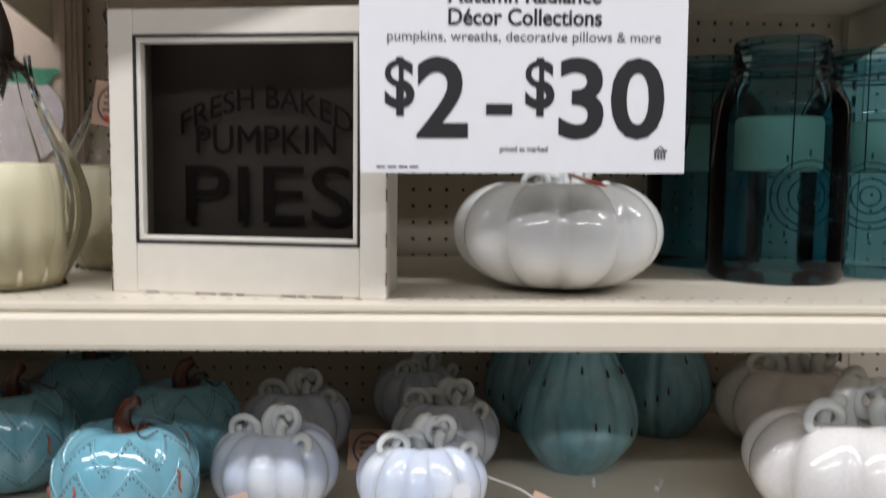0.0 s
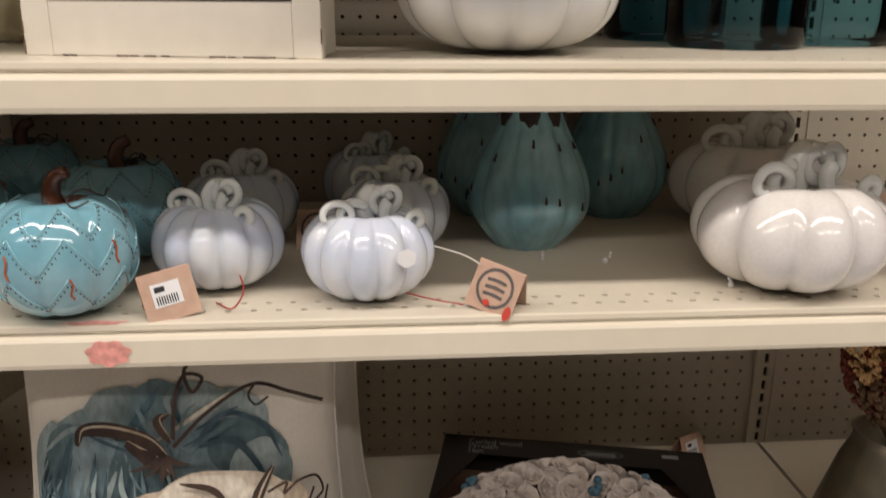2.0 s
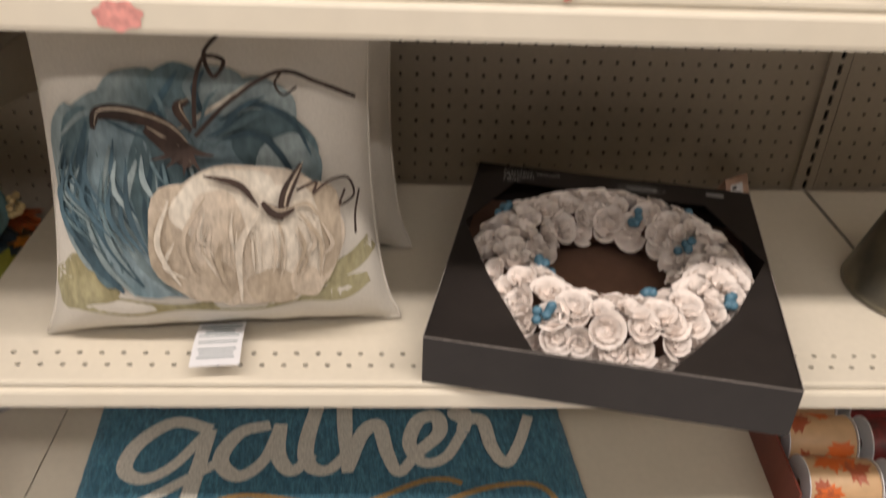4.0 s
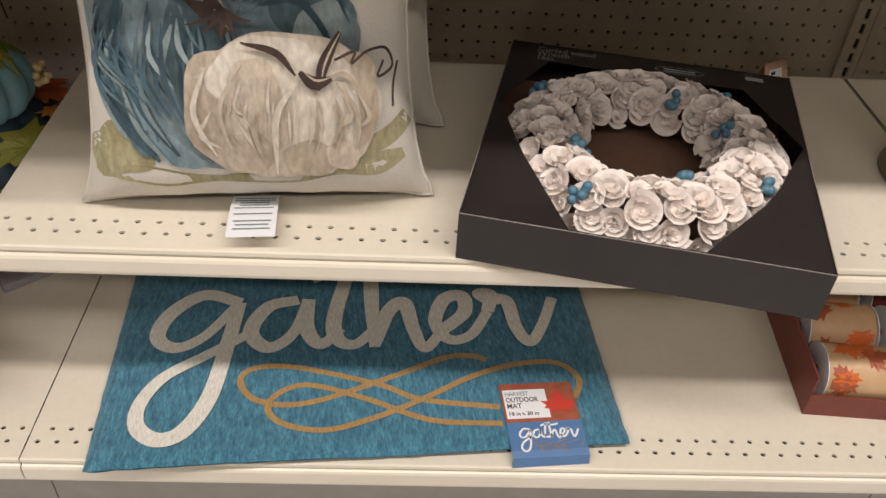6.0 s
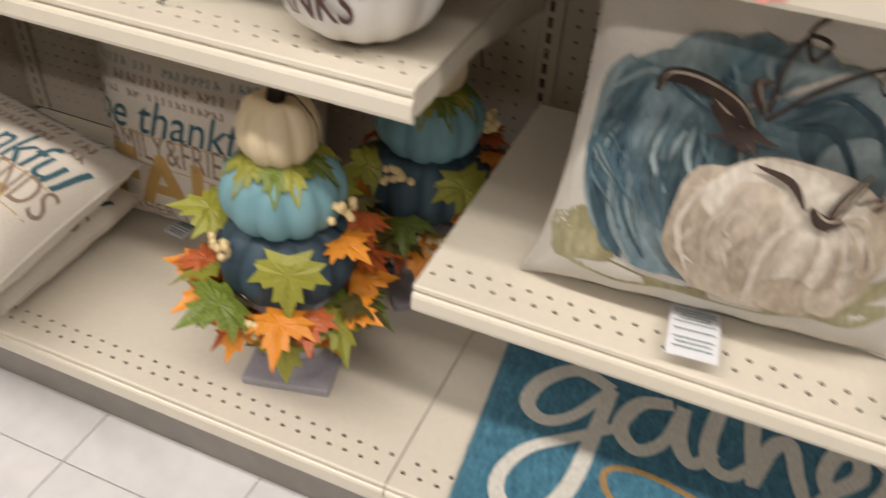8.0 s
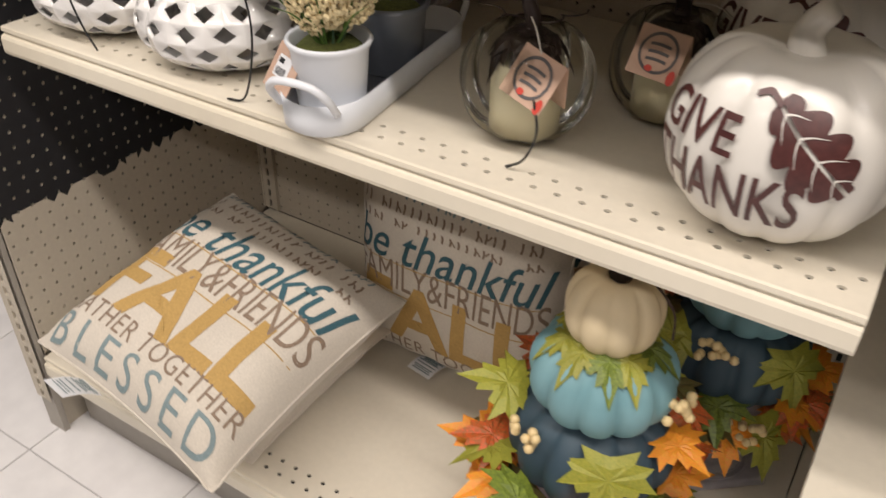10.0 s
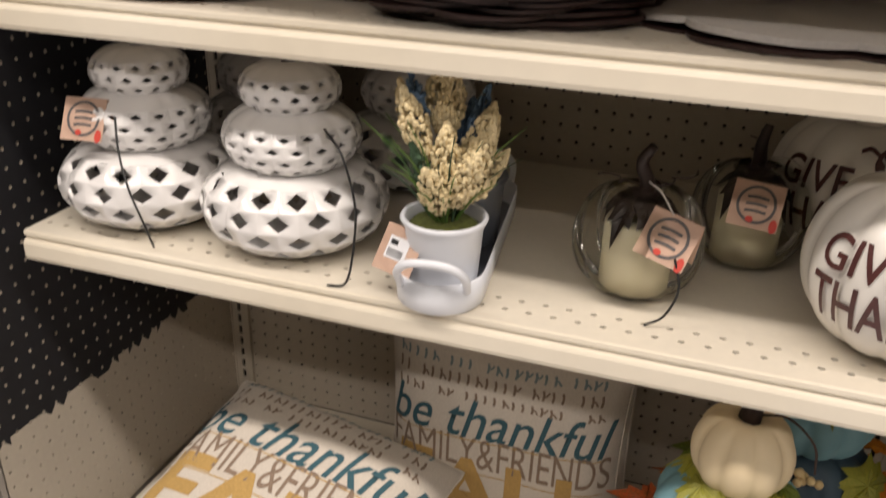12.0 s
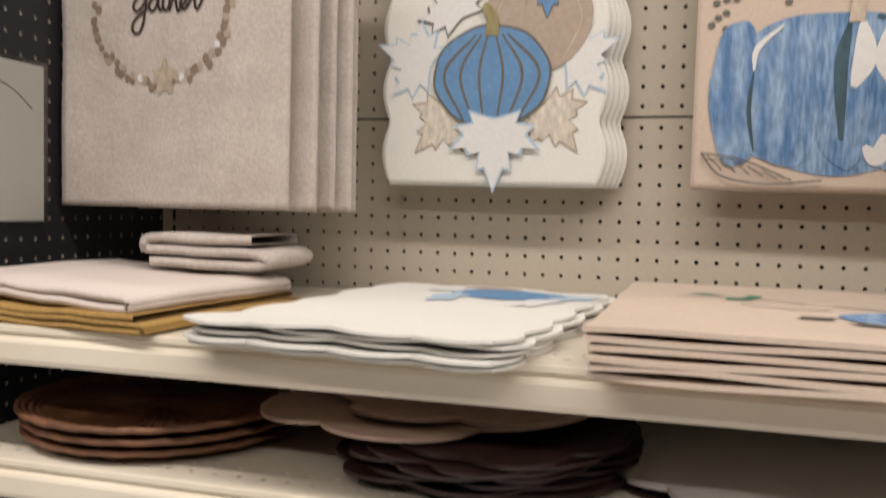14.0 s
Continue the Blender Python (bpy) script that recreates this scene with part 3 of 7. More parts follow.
def curled_pumpkin(name, m, R, H, lobes, skin, label, group, depth=0.10, big=1.0, seed=0, power=4.0, tag=False):
    t = thing(name, m, label, "pumpkin", group)
    me = mesh("body", *gourd_skin(R, H, lobes, depth, power), smooth=True)
    part("body", me, skin, t)
    rng = random.Random(seed)
    z = H * 0.80
    th = 0.0066 * big
    v = join(tube([(0, 0, z), (-0.006 * big, -0.004, z + 0.018 * big), (0.002, 0, z + 0.034 * big), (0.014 * big, 0.004, z + 0.030 * big)], 0.011 * big, 10, 4, 0.007 * big),
             curl(0.012 * big, 1.35, 0.006, 0.4, 22, th, (0.012 * big, -0.006), (0.012 * big, -0.004, z + 0.022 * big), True),
             curl(0.013 * big, 1.2, -0.014 * big, 1.9, 22, th, (0.026 * big, -0.014 * big), (0.024 * big, -0.014 * big, z + 0.013 * big), True))
    part("stem", mesh("stem", *v, smooth=True), M_CURL, t, "curled frosted glass stem")
    w = curl(0.010 * big, 1.6, 0.004, rng.uniform(0, 3), 24, th * 0.85, (-0.030 * big, -0.014 * big), (-0.012 * big, -0.010 * big, z + 0.015 * big), True)
    part("tendril", mesh("tendril", *w, smooth=True), M_CURL, t)
    return t


curled_pumpkin("glass_pumpkin", pose(0.081, 0.99, A3, 0, 0, 11), 0.117, 0.126, 10, M_WHITEGLASS, "glossy white milk glass pumpkin with curled stem", "white glass pumpkins", 0.15, 1.0, 3, 1.5)
tw = thing("twig_tag", pose(0.109, 0.935, A3 + 0.113, 8, 18, -8), "brown twig pick lying on the white pumpkin", "twig")
part("twig", mesh("twig", *tube([(-0.03, 0, 0.006), (0, 0.002, 0.003), (0.03, 0, -0.001)], 0.0024, 6, 4, 0.001)), M_KRAFT, tw)
part("twig", mesh("twig", *tube([(-0.02, 0.004, 0.005), (0.005, 0.0, 0.006), (0.032, 0.003, 0.002)], 0.0018, 6, 4, 0.001)), M_REDINK, tw)


def glass_gourd(m, label):
    """Tall ribbed clear glass gourd with wax inside and a dark metal stem."""
    t = thing("glass_gourd", m, label, "candle holder", "clear glass gourds")
    sh = lambda s: (0.62 + 0.38 * math.sin(min(1, s / 0.34) * math.pi / 2)) * (1 if s < 0.34 else 0) + (0 if s < 0.34 else 0.36 + 0.64 * (0.5 + 0.5 * math.cos(min(1, (s - 0.34) / 0.66) * math.pi)))
    v, f = gourd_skin(0.088, 0.245, 14, 0.12, 2.0, 6, 30, shape=sh)
    part("glass_body", mesh("glass_body", v, f, True), M_CLEAR, t, "ribbed clear glass body")
    part("wax", mesh("wax", *lathe([(0.001, 0.004), (0.055, 0.004), (0.062, 0.02), (0.060, 0.10), (0.056, 0.128), (0.05, 0.132), (0.001, 0.130)], 36), True), M_WAX, t, "cream wax fill")
    part("foot", mesh("foot", *lathe([(0.058, 0.0), (0.062, 0.003), (0.058, 0.008), (0.05, 0.008)], 36), True), M_CLEAR, t)
    part("stem", mesh("stem", *tube([(0, 0, 0.238), (0.002, 0, 0.265), (-0.006, 0, 0.30), (-0.018, 0.002, 0.325)], 0.017, 10, 5, 0.006), True), M_BLACKSTEM, t, "dark metal stem")
    leaf = mesh("leaf", *maple(0.055, 0.8), True)
    for a in (20, 130, 200, 310):
        part("leaf", leaf, M_BLACKSTEM, t, "", pose(0, 0, 0.245, -20, 0, a))
    for a in (60, 250):
        p = curl(0.006, 2.0, -0.03, 0, 20, 0.0012, (0.03 * math.cos(a), 0.03 * math.sin(a)), (0, 0, 0.25))
        part("tendril", mesh("tendril", *p), M_BLACKSTEM, t)


glass_gourd(pose(-0.515, 0.965, A3), "clear ribbed glass gourd with cream wax and dark stem")
glass_gourd(pose(-0.455, 1.165, A3, 0, 0, 50), "clear ribbed glass gourd set behind another")
hang_tag(pose(-0.43, 1.045, A3 + 0.175, 20, 10, -20), "small orange and kraft tag hanging at the gourd stem", False)


def mason_jar(m, label):
    t = thing("mason_jar", m, label, "jar", "teal mason jars")
    prof = [(0.001, 0.006), (0.06, 0.004), (0.074, 0.0), (0.081, 0.008), (0.082, 0.03), (0.082, 0.20), (0.080, 0.215), (0.070, 0.235), (0.056, 0.248), (0.053, 0.256), (0.055, 0.262), (0.055, 0.284), (0.058, 0.288), (0.056, 0.294), (0.052, 0.293)]
    part("glass_body", mesh("glass_body", *lathe(prof, 56), True), M_TEALGLASS, t, "teal glass body")
    for z in (0.262, 0.272, 0.282):
        ring = [(0.0565 * math.cos(a), 0.0565 * math.sin(a), z + 0.004 * a / 6.28) for a in np.linspace(0, 2 * math.pi, 24)]
        part("thread", mesh("thread", *tube(ring, 0.0016, 6, 1)), M_TEALGLASS, t)
    part("candle", mesh("candle", *lathe([(0.001, 0.135), (0.05, 0.135), (0.052, 0.138), (0.052, 0.195), (0.049, 0.20), (0.001, 0.199)], 32), True), M_WAX, t, "pale wax candle in a hung cup")
    for a in (0.4, 2.5, 4.6):
        part("cup_wire", mesh("cup_wire", *tube([(0.052 * math.cos(a), 0.052 * math.sin(a), 0.136), (0.053 * math.cos(a), 0.053 * math.sin(a), 0.22), (0.055 * math.cos(a), 0.055 * math.sin(a), 0.292)], 0.0008, 5, 3)), M_BLACKSTEM, t)
    part("wire_bail", mesh("wire_bail", *tube([(-0.058, 0, 0.265), (-0.082, -0.022, 0.215), (-0.088, -0.02, 0.165), (-0.086, -0.008, 0.14)], 0.0013, 6, 5)), M_BLACKSTEM, t, "thin wire bail")
    part("neck_wire", mesh("neck_wire", *tube([(0.0575 * math.cos(a), 0.0575 * math.sin(a), 0.257) for a in np.linspace(0, 2 * math.pi, 25)], 0.0014, 6, 1)), M_BLACKSTEM, t)
    on = lambda x, y: (0.0835 * math.sin(x / 0.0835), -0.0835 * math.cos(x / 0.0835), 0.105 + y)
    for r in (0.042, 0.034, 0.022, 0.012):
        part("embossed_ring", mesh("embossed_ring", *tube([on(r * math.cos(a), r * math.sin(a)) for a in np.linspace(0, 2 * math.pi, 33)], 0.0011, 5, 1), True), M_TEALGLASS, t)
    for k in range(12):
        a = 2 * math.pi * k / 12
        c = on(0.050 * math.cos(a), 0.050 * math.sin(a))
        part("embossed_mark", mesh("embossed_mark", *tube([(c[0], c[1], c[2] - 0.004), (c[0], c[1] - 0.0004, c[2]), (c[0], c[1], c[2] + 0.004)], 0.0014, 5, 1), True), M_TEALGLASS, t)


mason_jar(pose(0.374, 1.09, A3), "large teal glass mason jar with embossed seal")
mason_jar(pose(0.345, 1.262, A3, 0, 0, 40), "teal glass mason jar standing behind the others")
mason_jar(pose(0.528, 1.222 - 0.06, A3 + 0.0, 0, 0, -25), "teal glass mason jar with a wire bail")


# ---- middle shelf: ceramic pumpkins, gourds ----
def stitched_pumpkin(m, seed):
    """Blue ceramic pumpkin with a raised chevron stitch and a leaf under its stem."""
    t = thing("ceramic_pumpkin", m, "glossy blue ceramic pumpkin with chevron stitching and brown stem", "pumpkin", "blue stitched pumpkins")
    R, H, lobes = 0.084, 0.132, 8
    part("body", mesh("body", *gourd_skin(R, H, lobes, 0.07, 2.0, 10, 30, 0.12), smooth=True), M_BLUE, t)

    def on(th, s, k=0.0):
        a = (s - 0.5) * math.pi
        r = R * max(0.0, math.cos(a)) ** 0.72
        g = (1 - abs(math.sin(lobes * th / 2))) ** 2.0
        r = r * (1 - 0.07 * g) + k
        return (r * math.cos(th), r * math.sin(th), H / 2 * (1 + math.sin(a)) + k * math.sin(a))
    for level in (0.34, 0.54, 0.72):
        for i in range(lobes):
            mid = 2 * math.pi * (i + 0.5) / lobes
            half = math.pi / lobes
            for sgn in (-1, 1):
                line = [on(mid + sgn * half * q, level + 0.19 * (1 - q) - 0.07, 0.0002) for q in (0.02, 0.25, 0.5, 0.75, 0.98)]
                part("stitch_ridge", mesh("stitch_ridge", *tube(line, 0.0011, 5, 2), True), M_BLUELINE, t)
    dots = []
    for level in (0.34, 0.54, 0.72):
        for i in range(lobes):
            mid = 2 * math.pi * (i + 0.5) / lobes
            for sgn in (-1, 1):
                for q in np.linspace(0.06, 0.94, 8):
                    p = on(mid + sgn * math.pi / lobes * q, level + 0.19 * (1 - q) - 0.10, 0.0)
                    dots.append(ball(0.0011, 5, 3, 1, p))
    part("stitch_dots", mesh("stitch_dots", *join(*dots)), M_STEM, t)["kind"] = "stuff"
    rng = random.Random(seed)
    for th, s in ((-1.95, 0.52), (-1.15, 0.40), (-0.5, 0.55), (-2.7, 0.45)):
        line = [on(th + 0.02 * math.sin(9 * q), s + q * 0.12, 0.0008) for q in (-0.5, -0.25, 0, 0.25, 0.5)]
        part("rust_seam", mesh("rust_seam", *tube(line, 0.0013, 5, 3)), M_RUST, t)
    part("stem", mesh("stem", *tube([(0, 0, H * 0.86), (-0.004, 0, H * 0.98), (0.002, 0, H * 1.10), (0.016, -0.003, H * 1.16)], 0.013, 9, 5, 0.007), True), M_STEM, t, "rust brown glazed stem")
    leaf = mesh("leaf", *maple(0.05, 0.7), True)
    part("leaf", leaf, M_STEM, t, "brown leaf", pose(0.012, -0.012, H * 0.93, -8, 0, -150))
    part("leaf", leaf, M_STEM, t, "brown leaf", pose(0.016, 0.004, H * 0.95, 0, 0, -80))
    for a in (-0.9, 0.3):
        part("tendril", mesh("tendril", *tube([(0.01, 0, H * 0.94), (0.03 * math.cos(a), 0.03 * math.sin(a), H * 1.0), (0.05 * math.cos(a), 0.05 * math.sin(a), H * 0.93), (0.058 * math.cos(a + .3), 0.058 * math.sin(a + .3), H * 0.97)], 0.0011, 5, 5)), M_BLACKSTEM, t)


for i, (x, y, a) in enumerate(((-0.372, 0.908, 0), (-0.362, 1.085, 40), (-0.548, 1.045, 75), (-0.53, 1.24, 20))):
    stitched_pumpkin(pose(x, y, A2, 0, 0, a) @ Matrix.Diagonal((0.86, 0.86, 0.93, 1)), i)

for i, (x, y, r, a) in enumerate(((-0.232, 0.980, 0.072, -20), (-0.069, 0.935, 0.071, 10), (-0.232, 1.15, 0.074, 0), (-0.036, 1.10, 0.070, -10), (-0.07, 1.275, 0.066, 30))):
    curled_pumpkin("opal_pumpkin", pose(x, y, A2, 0, 0, a), r, 0.098, 12, M_PEARL, "small pearly opal glass pumpkin with curled stem", "opal glass pumpkins", 0.14, 1.0, i, 1.5)
for x, y, a in ((0.398, 0.945, 8), (0.456, 1.185, -12)):
    curled_pumpkin("speckled_pumpkin", pose(x, y, A2, 0, 0, a), 0.107, 0.125, 9, M_SPECK, "large speckled white glazed pumpkin with curled stem", "speckled white pumpkins", 0.16, 1.45, 9, 1.5)


def teal_gourd(m, tall=0.20):
    t = thing("ceramic_gourd", m, "glossy teal ceramic gourd with dark drips and dark top", "gourd", "teal ceramic gourds")
    sh = lambda s: (0.55 + 0.45 * math.sin(min(1, s / 0.33) * math.pi / 2)) if s < 0.33 else 0.46 + 0.54 * (0.5 + 0.5 * math.cos(min(1, (s - 0.33) / 0.67) * math.pi)) ** 0.8
    v, f = gourd_skin(0.079, tall - 0.016, 12, 0.06, 2.0, 8, 34, shape=sh)
    part("body", mesh("body", v, f, True), M_TEAL, t)
    part("collar", mesh("collar", *lathe([(0.041, tall - 0.045), (0.041, tall - 0.030), (0.038, tall - 0.018), (0.001, tall - 0.012)], 28, 0.10, 7), True), M_BLACKSTEM, t, "dark brown collar")
    rng = random.Random(4)
    H = tall - 0.016
    for k in range(16):
        th = rng.uniform(0, 2 * math.pi)
        s0 = rng.uniform(0.25, 0.8)
        ln = [(1.004 * 0.079 * sh(s) * math.cos(th), 1.004 * 0.079 * sh(s) * math.sin(th), H * s) for s in (s0, s0 + 0.02, s0 + 0.05)]
        part("drip", mesh("drip", *tube(ln, 0.002, 5, 2, 0.001)), M_BLACKSTEM, t)


teal_gourd(pose(0.136, 1.118, A2))
teal_gourd(pose(0.288, 1.265, A2, 0, 0, 70))
teal_gourd(pose(0.108, 1.279, A2, 0, 0, 140))
hang_tag(pose(-0.258, 0.873, A2, 0, -9, 22), "folded kraft tag with white barcode label on the shelf", True)
hang_tag(pose(0.050, 0.871, A2, 0, 12, -34), "folded kraft tag printed with a small wreath", False)
hang_tag(pose(-0.135, 1.10, A2, 0, 0, -5), "folded kraft tag lying between the opal pumpkins", False)
hang_tag(pose(0.515, 0.945, A2 + 0.05, 0, 0, -30), "pink kraft tag hanging at the speckled pumpkin", True)
for pts, mt, lab in (([(-0.225, 0.905, 0.004), (-0.205, 0.882, 0.006), (-0.195, 0.895, 0.02), (-0.205, 0.93, 0.03)], M_REDWIRE, "thin red light wire looping from the tag"),
                     ([(0.028, 0.878, 0.006), (0.0, 0.888, 0.008), (-0.03, 0.90, 0.012)], M_REDWIRE, "thin red light wire lying on the shelf"),
                     ([(0.045, 0.888, 0.046), (0.03, 0.90, 0.052), (0.0, 0.925, 0.055)], M_TWINE, "clear twine tying the tag to the pumpkin")):
    w = tagged(new("wire", mesh("wire", *tube(pts, 0.0009, 6, 6))), lab, "wire", "tag wires")
    w.location = (0, 0, A2)
    w.data.materials.append(mt)
sw = tagged(new("sticker", mesh("sticker", *blob(0, 0, 0.011, 0.009, lambda x, y: (x, 0.0006 * math.cos(90 * x), y), 0, 16, 3, 0.06, 6))), "small white sticker on the opal pumpkin", "sticker")
sw.matrix_basis = pose(-0.030, 0.8675, A2 + 0.060, -14, 0, 28)
sw.data.materials.append(M_PAPER)
rng = random.Random(11)
for x, y in ((0.14, 1.032), (0.218, 1.024), (0.33, 0.93)):
    c = tagged(new("foam_crumb", mesh("foam_crumb", *join(*[ball(rng.uniform(0.002, 0.0042), 7, 5, 1, (rng.uniform(-0.004, 0.004), rng.uniform(-0.003, 0.003), 0.003 + 0.004 * k)) for k in range(3)]))), "white foam crumb lying on the shelf", "crumb", "foam crumbs")
    c.location = (x, y, A2)
    c.data.materials.append(M_PAPER)
M_REDMARK = paint("red_crayon", (0.78, 0.34, 0.30), 0.5, vary=0.3, scale=120)
for nm, v in (("red_smear", blob(-0.335, 0.866, 0.030, 0.0045, lambda x, y: (x, y, A2 + 0.0007), 0, 24, 3, 0.18, 5)), ("red_smear", blob(-0.322, -0.022, 0.021, 0.0135, lambda x, y: (x, YF - 0.0042, A2 + y - 0.006), 0, 30, 3, 0.10, 7))):
    o = tagged(new(nm, mesh(nm, *v)), "smeared red mark on the shelf edge", "stain", "red smears")
    o.data.materials.append(M_REDMARK)
bk = thing("black_basket", pose(0.735, 1.16, A2), "dark black metal basket on the next shelf", "basket")
for z in (0.01, 0.05, 0.09, 0.13):
    part("hoop", mesh("hoop", *tube([(0.075 * math.cos(a), 0.075 * math.sin(a), z) for a in np.linspace(0, 2 * math.pi, 25)], 0.003, 6, 1)), M_BLACKSTEM, bk)
part("liner", mesh("liner", *lathe([(0.001, 0.002), (0.07, 0.002), (0.072, 0.13)], 28), True), M_BLACKSTEM, bk)

# ---- pillows ----
M_LINEN = paint("natural_linen", (0.62, 0.56, 0.48), 0.9, vary=0.10, scale=350, second=(0.55, 0.49, 0.41), second_scale=9, second_amount=0.4, bump=0.35, bump_scale=900, sheen=0.2)
M_CANVAS = paint("cream_canvas", (0.64, 0.60, 0.53), 0.9, vary=0.07, scale=380, second=(0.57, 0.53, 0.46), second_scale=9, second_amount=0.4, bump=0.3, bump_scale=900, sheen=0.2)


def print_ink(name, a, b, scale=14, vary=0.25):
    return paint(name, a, 0.9, vary=vary, scale=160, second=b, second_scale=scale, second_amount=0.9, stretch=(1, 1, 0.45))


I_TEAL = print_ink("print_teal", (0.05, 0.085, 0.095), (0.16, 0.24, 0.265))
I_BLUE = print_ink("print_blue", (0.11, 0.175, 0.20), (0.30, 0.38, 0.41))
I_PALE = print_ink("print_pale_blue", (0.30, 0.36, 0.36), (0.11, 0.165, 0.18))
I_DEEP = print_ink("print_deep_blue", (0.03, 0.055, 0.07), (0.08, 0.15, 0.19))
I_BEIGE = print_ink("print_beige", (0.50, 0.42, 0.33), (0.36, 0.29, 0.21))
I_SAND = print_ink("print_sand", (0.58, 0.50, 0.41), (0.47, 0.39, 0.30))
I_CREAM = print_ink("print_cream", (0.64, 0.59, 0.50), (0.56, 0.49, 0.40))
I_BARK = print_ink("print_bark", (0.022, 0.014, 0.011), (0.065, 0.038, 0.028))
I_OLIVE = print_ink("print_olive", (0.27, 0.23, 0.11), (0.40, 0.37, 0.23))
I_GOLD = paint("print_gold", (0.46, 0.29, 0.095), 0.85, vary=0.15, scale=300)
I_BROWN = paint("print_brown", (0.25, 0.18, 0.13), 0.9, vary=0.25, scale=300)
I_TEALTXT = paint("print_teal_script", (0.04, 0.105, 0.13), 0.9, vary=0.2, scale=300)
I_GREYBLUE = paint("print_grey_blue", (0.20, 0.26, 0.27), 0.9, vary=0.2, scale=300)


class Cushion:
    """A square stuffed cushion in its own xz plane, front towards -y."""

    def __init__(self, w, h, thick, seed, sag=0.0, pinch=0.06, taper=0.0):
        self.taper = taper
        self.w, self.h, self.t, self.seed, self.sag, self.pinch = w, h, thick, seed, sag, pinch

    def edge(self, u, v):
        x = self.w / 2 * u * (1 - self.pinch * (1 - v * v) * u * u) * (1 - self.taper * (v + 1) / 2 + self.taper * 0.7 * max(0, -v) ** 6)
        z = self.h / 2 * v * (1 - self.pinch * (1 - u * u) * v * v)
        if self.sag:
            z += -self.sag * max(0, -v) ** 3 * (0.35 * math.cos(2.2 * u) - 0.1)
        return x, z

    def at(self, u, v, k=0.0, back=False):
        x, z = self.edge(u, v)
        full = max(0.0, (1 - u ** 4) * (1 - v ** 4)) ** 0.55
        n = noise.noise((u * 2.2 + self.seed, v * 2.2, 0.3)) * 0.07 + noise.noise((u * 6 + self.seed, v * 6, 1.3)) * 0.025
        rim = 1 - full
        pleat = 0.010 * rim * (1 - rim) * (math.sin(17 * u + self.seed) + math.sin(15 * v)) * 2
        y = self.t / 2 * full * (1 + n) + pleat * 0.35
        return (x, (y + k) if back else -(y + k), z + self.h / 2)

    def skin(self, n=40):
        v, f = [], []
        for side in (0, 1):
            for j in range(n + 1):
                for i in range(n + 1):
                    v.append(self.at(-1 + 2 * i / n, -1 + 2 * j / n, 0.0005, bool(side)))
            o = side * (n + 1) ** 2
            for j in range(n):
                for i in range(n):
                    a = o + j * (n + 1) + i
                    q = [a, a + 1, a + n + 2, a + n + 1]
                    f.append(q if not side else q[::-1])
        return v, f

    def piping(self):
        ring = []
        for s in range(4):
            for i in range(14):
                q = -1 + 2 * i / 14
                u, v = ((q, -1), (1, q), (-q, 1), (-1, -q))[s]
                x, z = self.edge(u, v)
                ring.append((x, 0, z + self.h / 2))
        return tube(ring + ring[:1], 0.0022, 6, 2)


def label_flap(parent, w, l, m):
    """White sewn-in fabric label with rows of small print, hanging and curling."""
    n = 8
    cv = lambda s: (0.0 + s * l, 0.006 * math.sin(s * 3.0))
    v, f = [], []
    for j in range(n + 1):
        d, z = cv(j / n)
        v += [(-w / 2, -d, z), (w / 2, -d, z), (w / 2, -d, z - 0.0005), (-w / 2, -d, z - 0.0005)]
    for j in range(n):
        a = 4 * j
        f += [[a, a + 1, a + 5, a + 4], [a + 3, a + 7, a + 6, a + 2], [a, a + 4, a + 7, a + 3], [a + 1, a + 2, a + 6, a + 5]]
    lab = part("sewn_label", mesh("sewn_label", v, f), M_PAPER, parent, "white fabric care label", m)
    rng = random.Random(2)
    bars = []
    for k in range(11):
        if k in (5, 7):
            continue
        d0, z0 = cv(0.10 + k * 0.075)
        hw = w * rng.uniform(0.30, 0.44)
        bars.append(([(-hw, -d0, z0 + 0.0006), (hw, -d0, z0 + 0.0006), (hw, -d0 - 0.0026, z0 + 0.0006), (-hw, -d0 - 0.0026, z0 + 0.0006)], [[0, 1, 2, 3]]))
    part("small_print", mesh("small_print", *join(*bars)), I_GREYBLUE, lab)


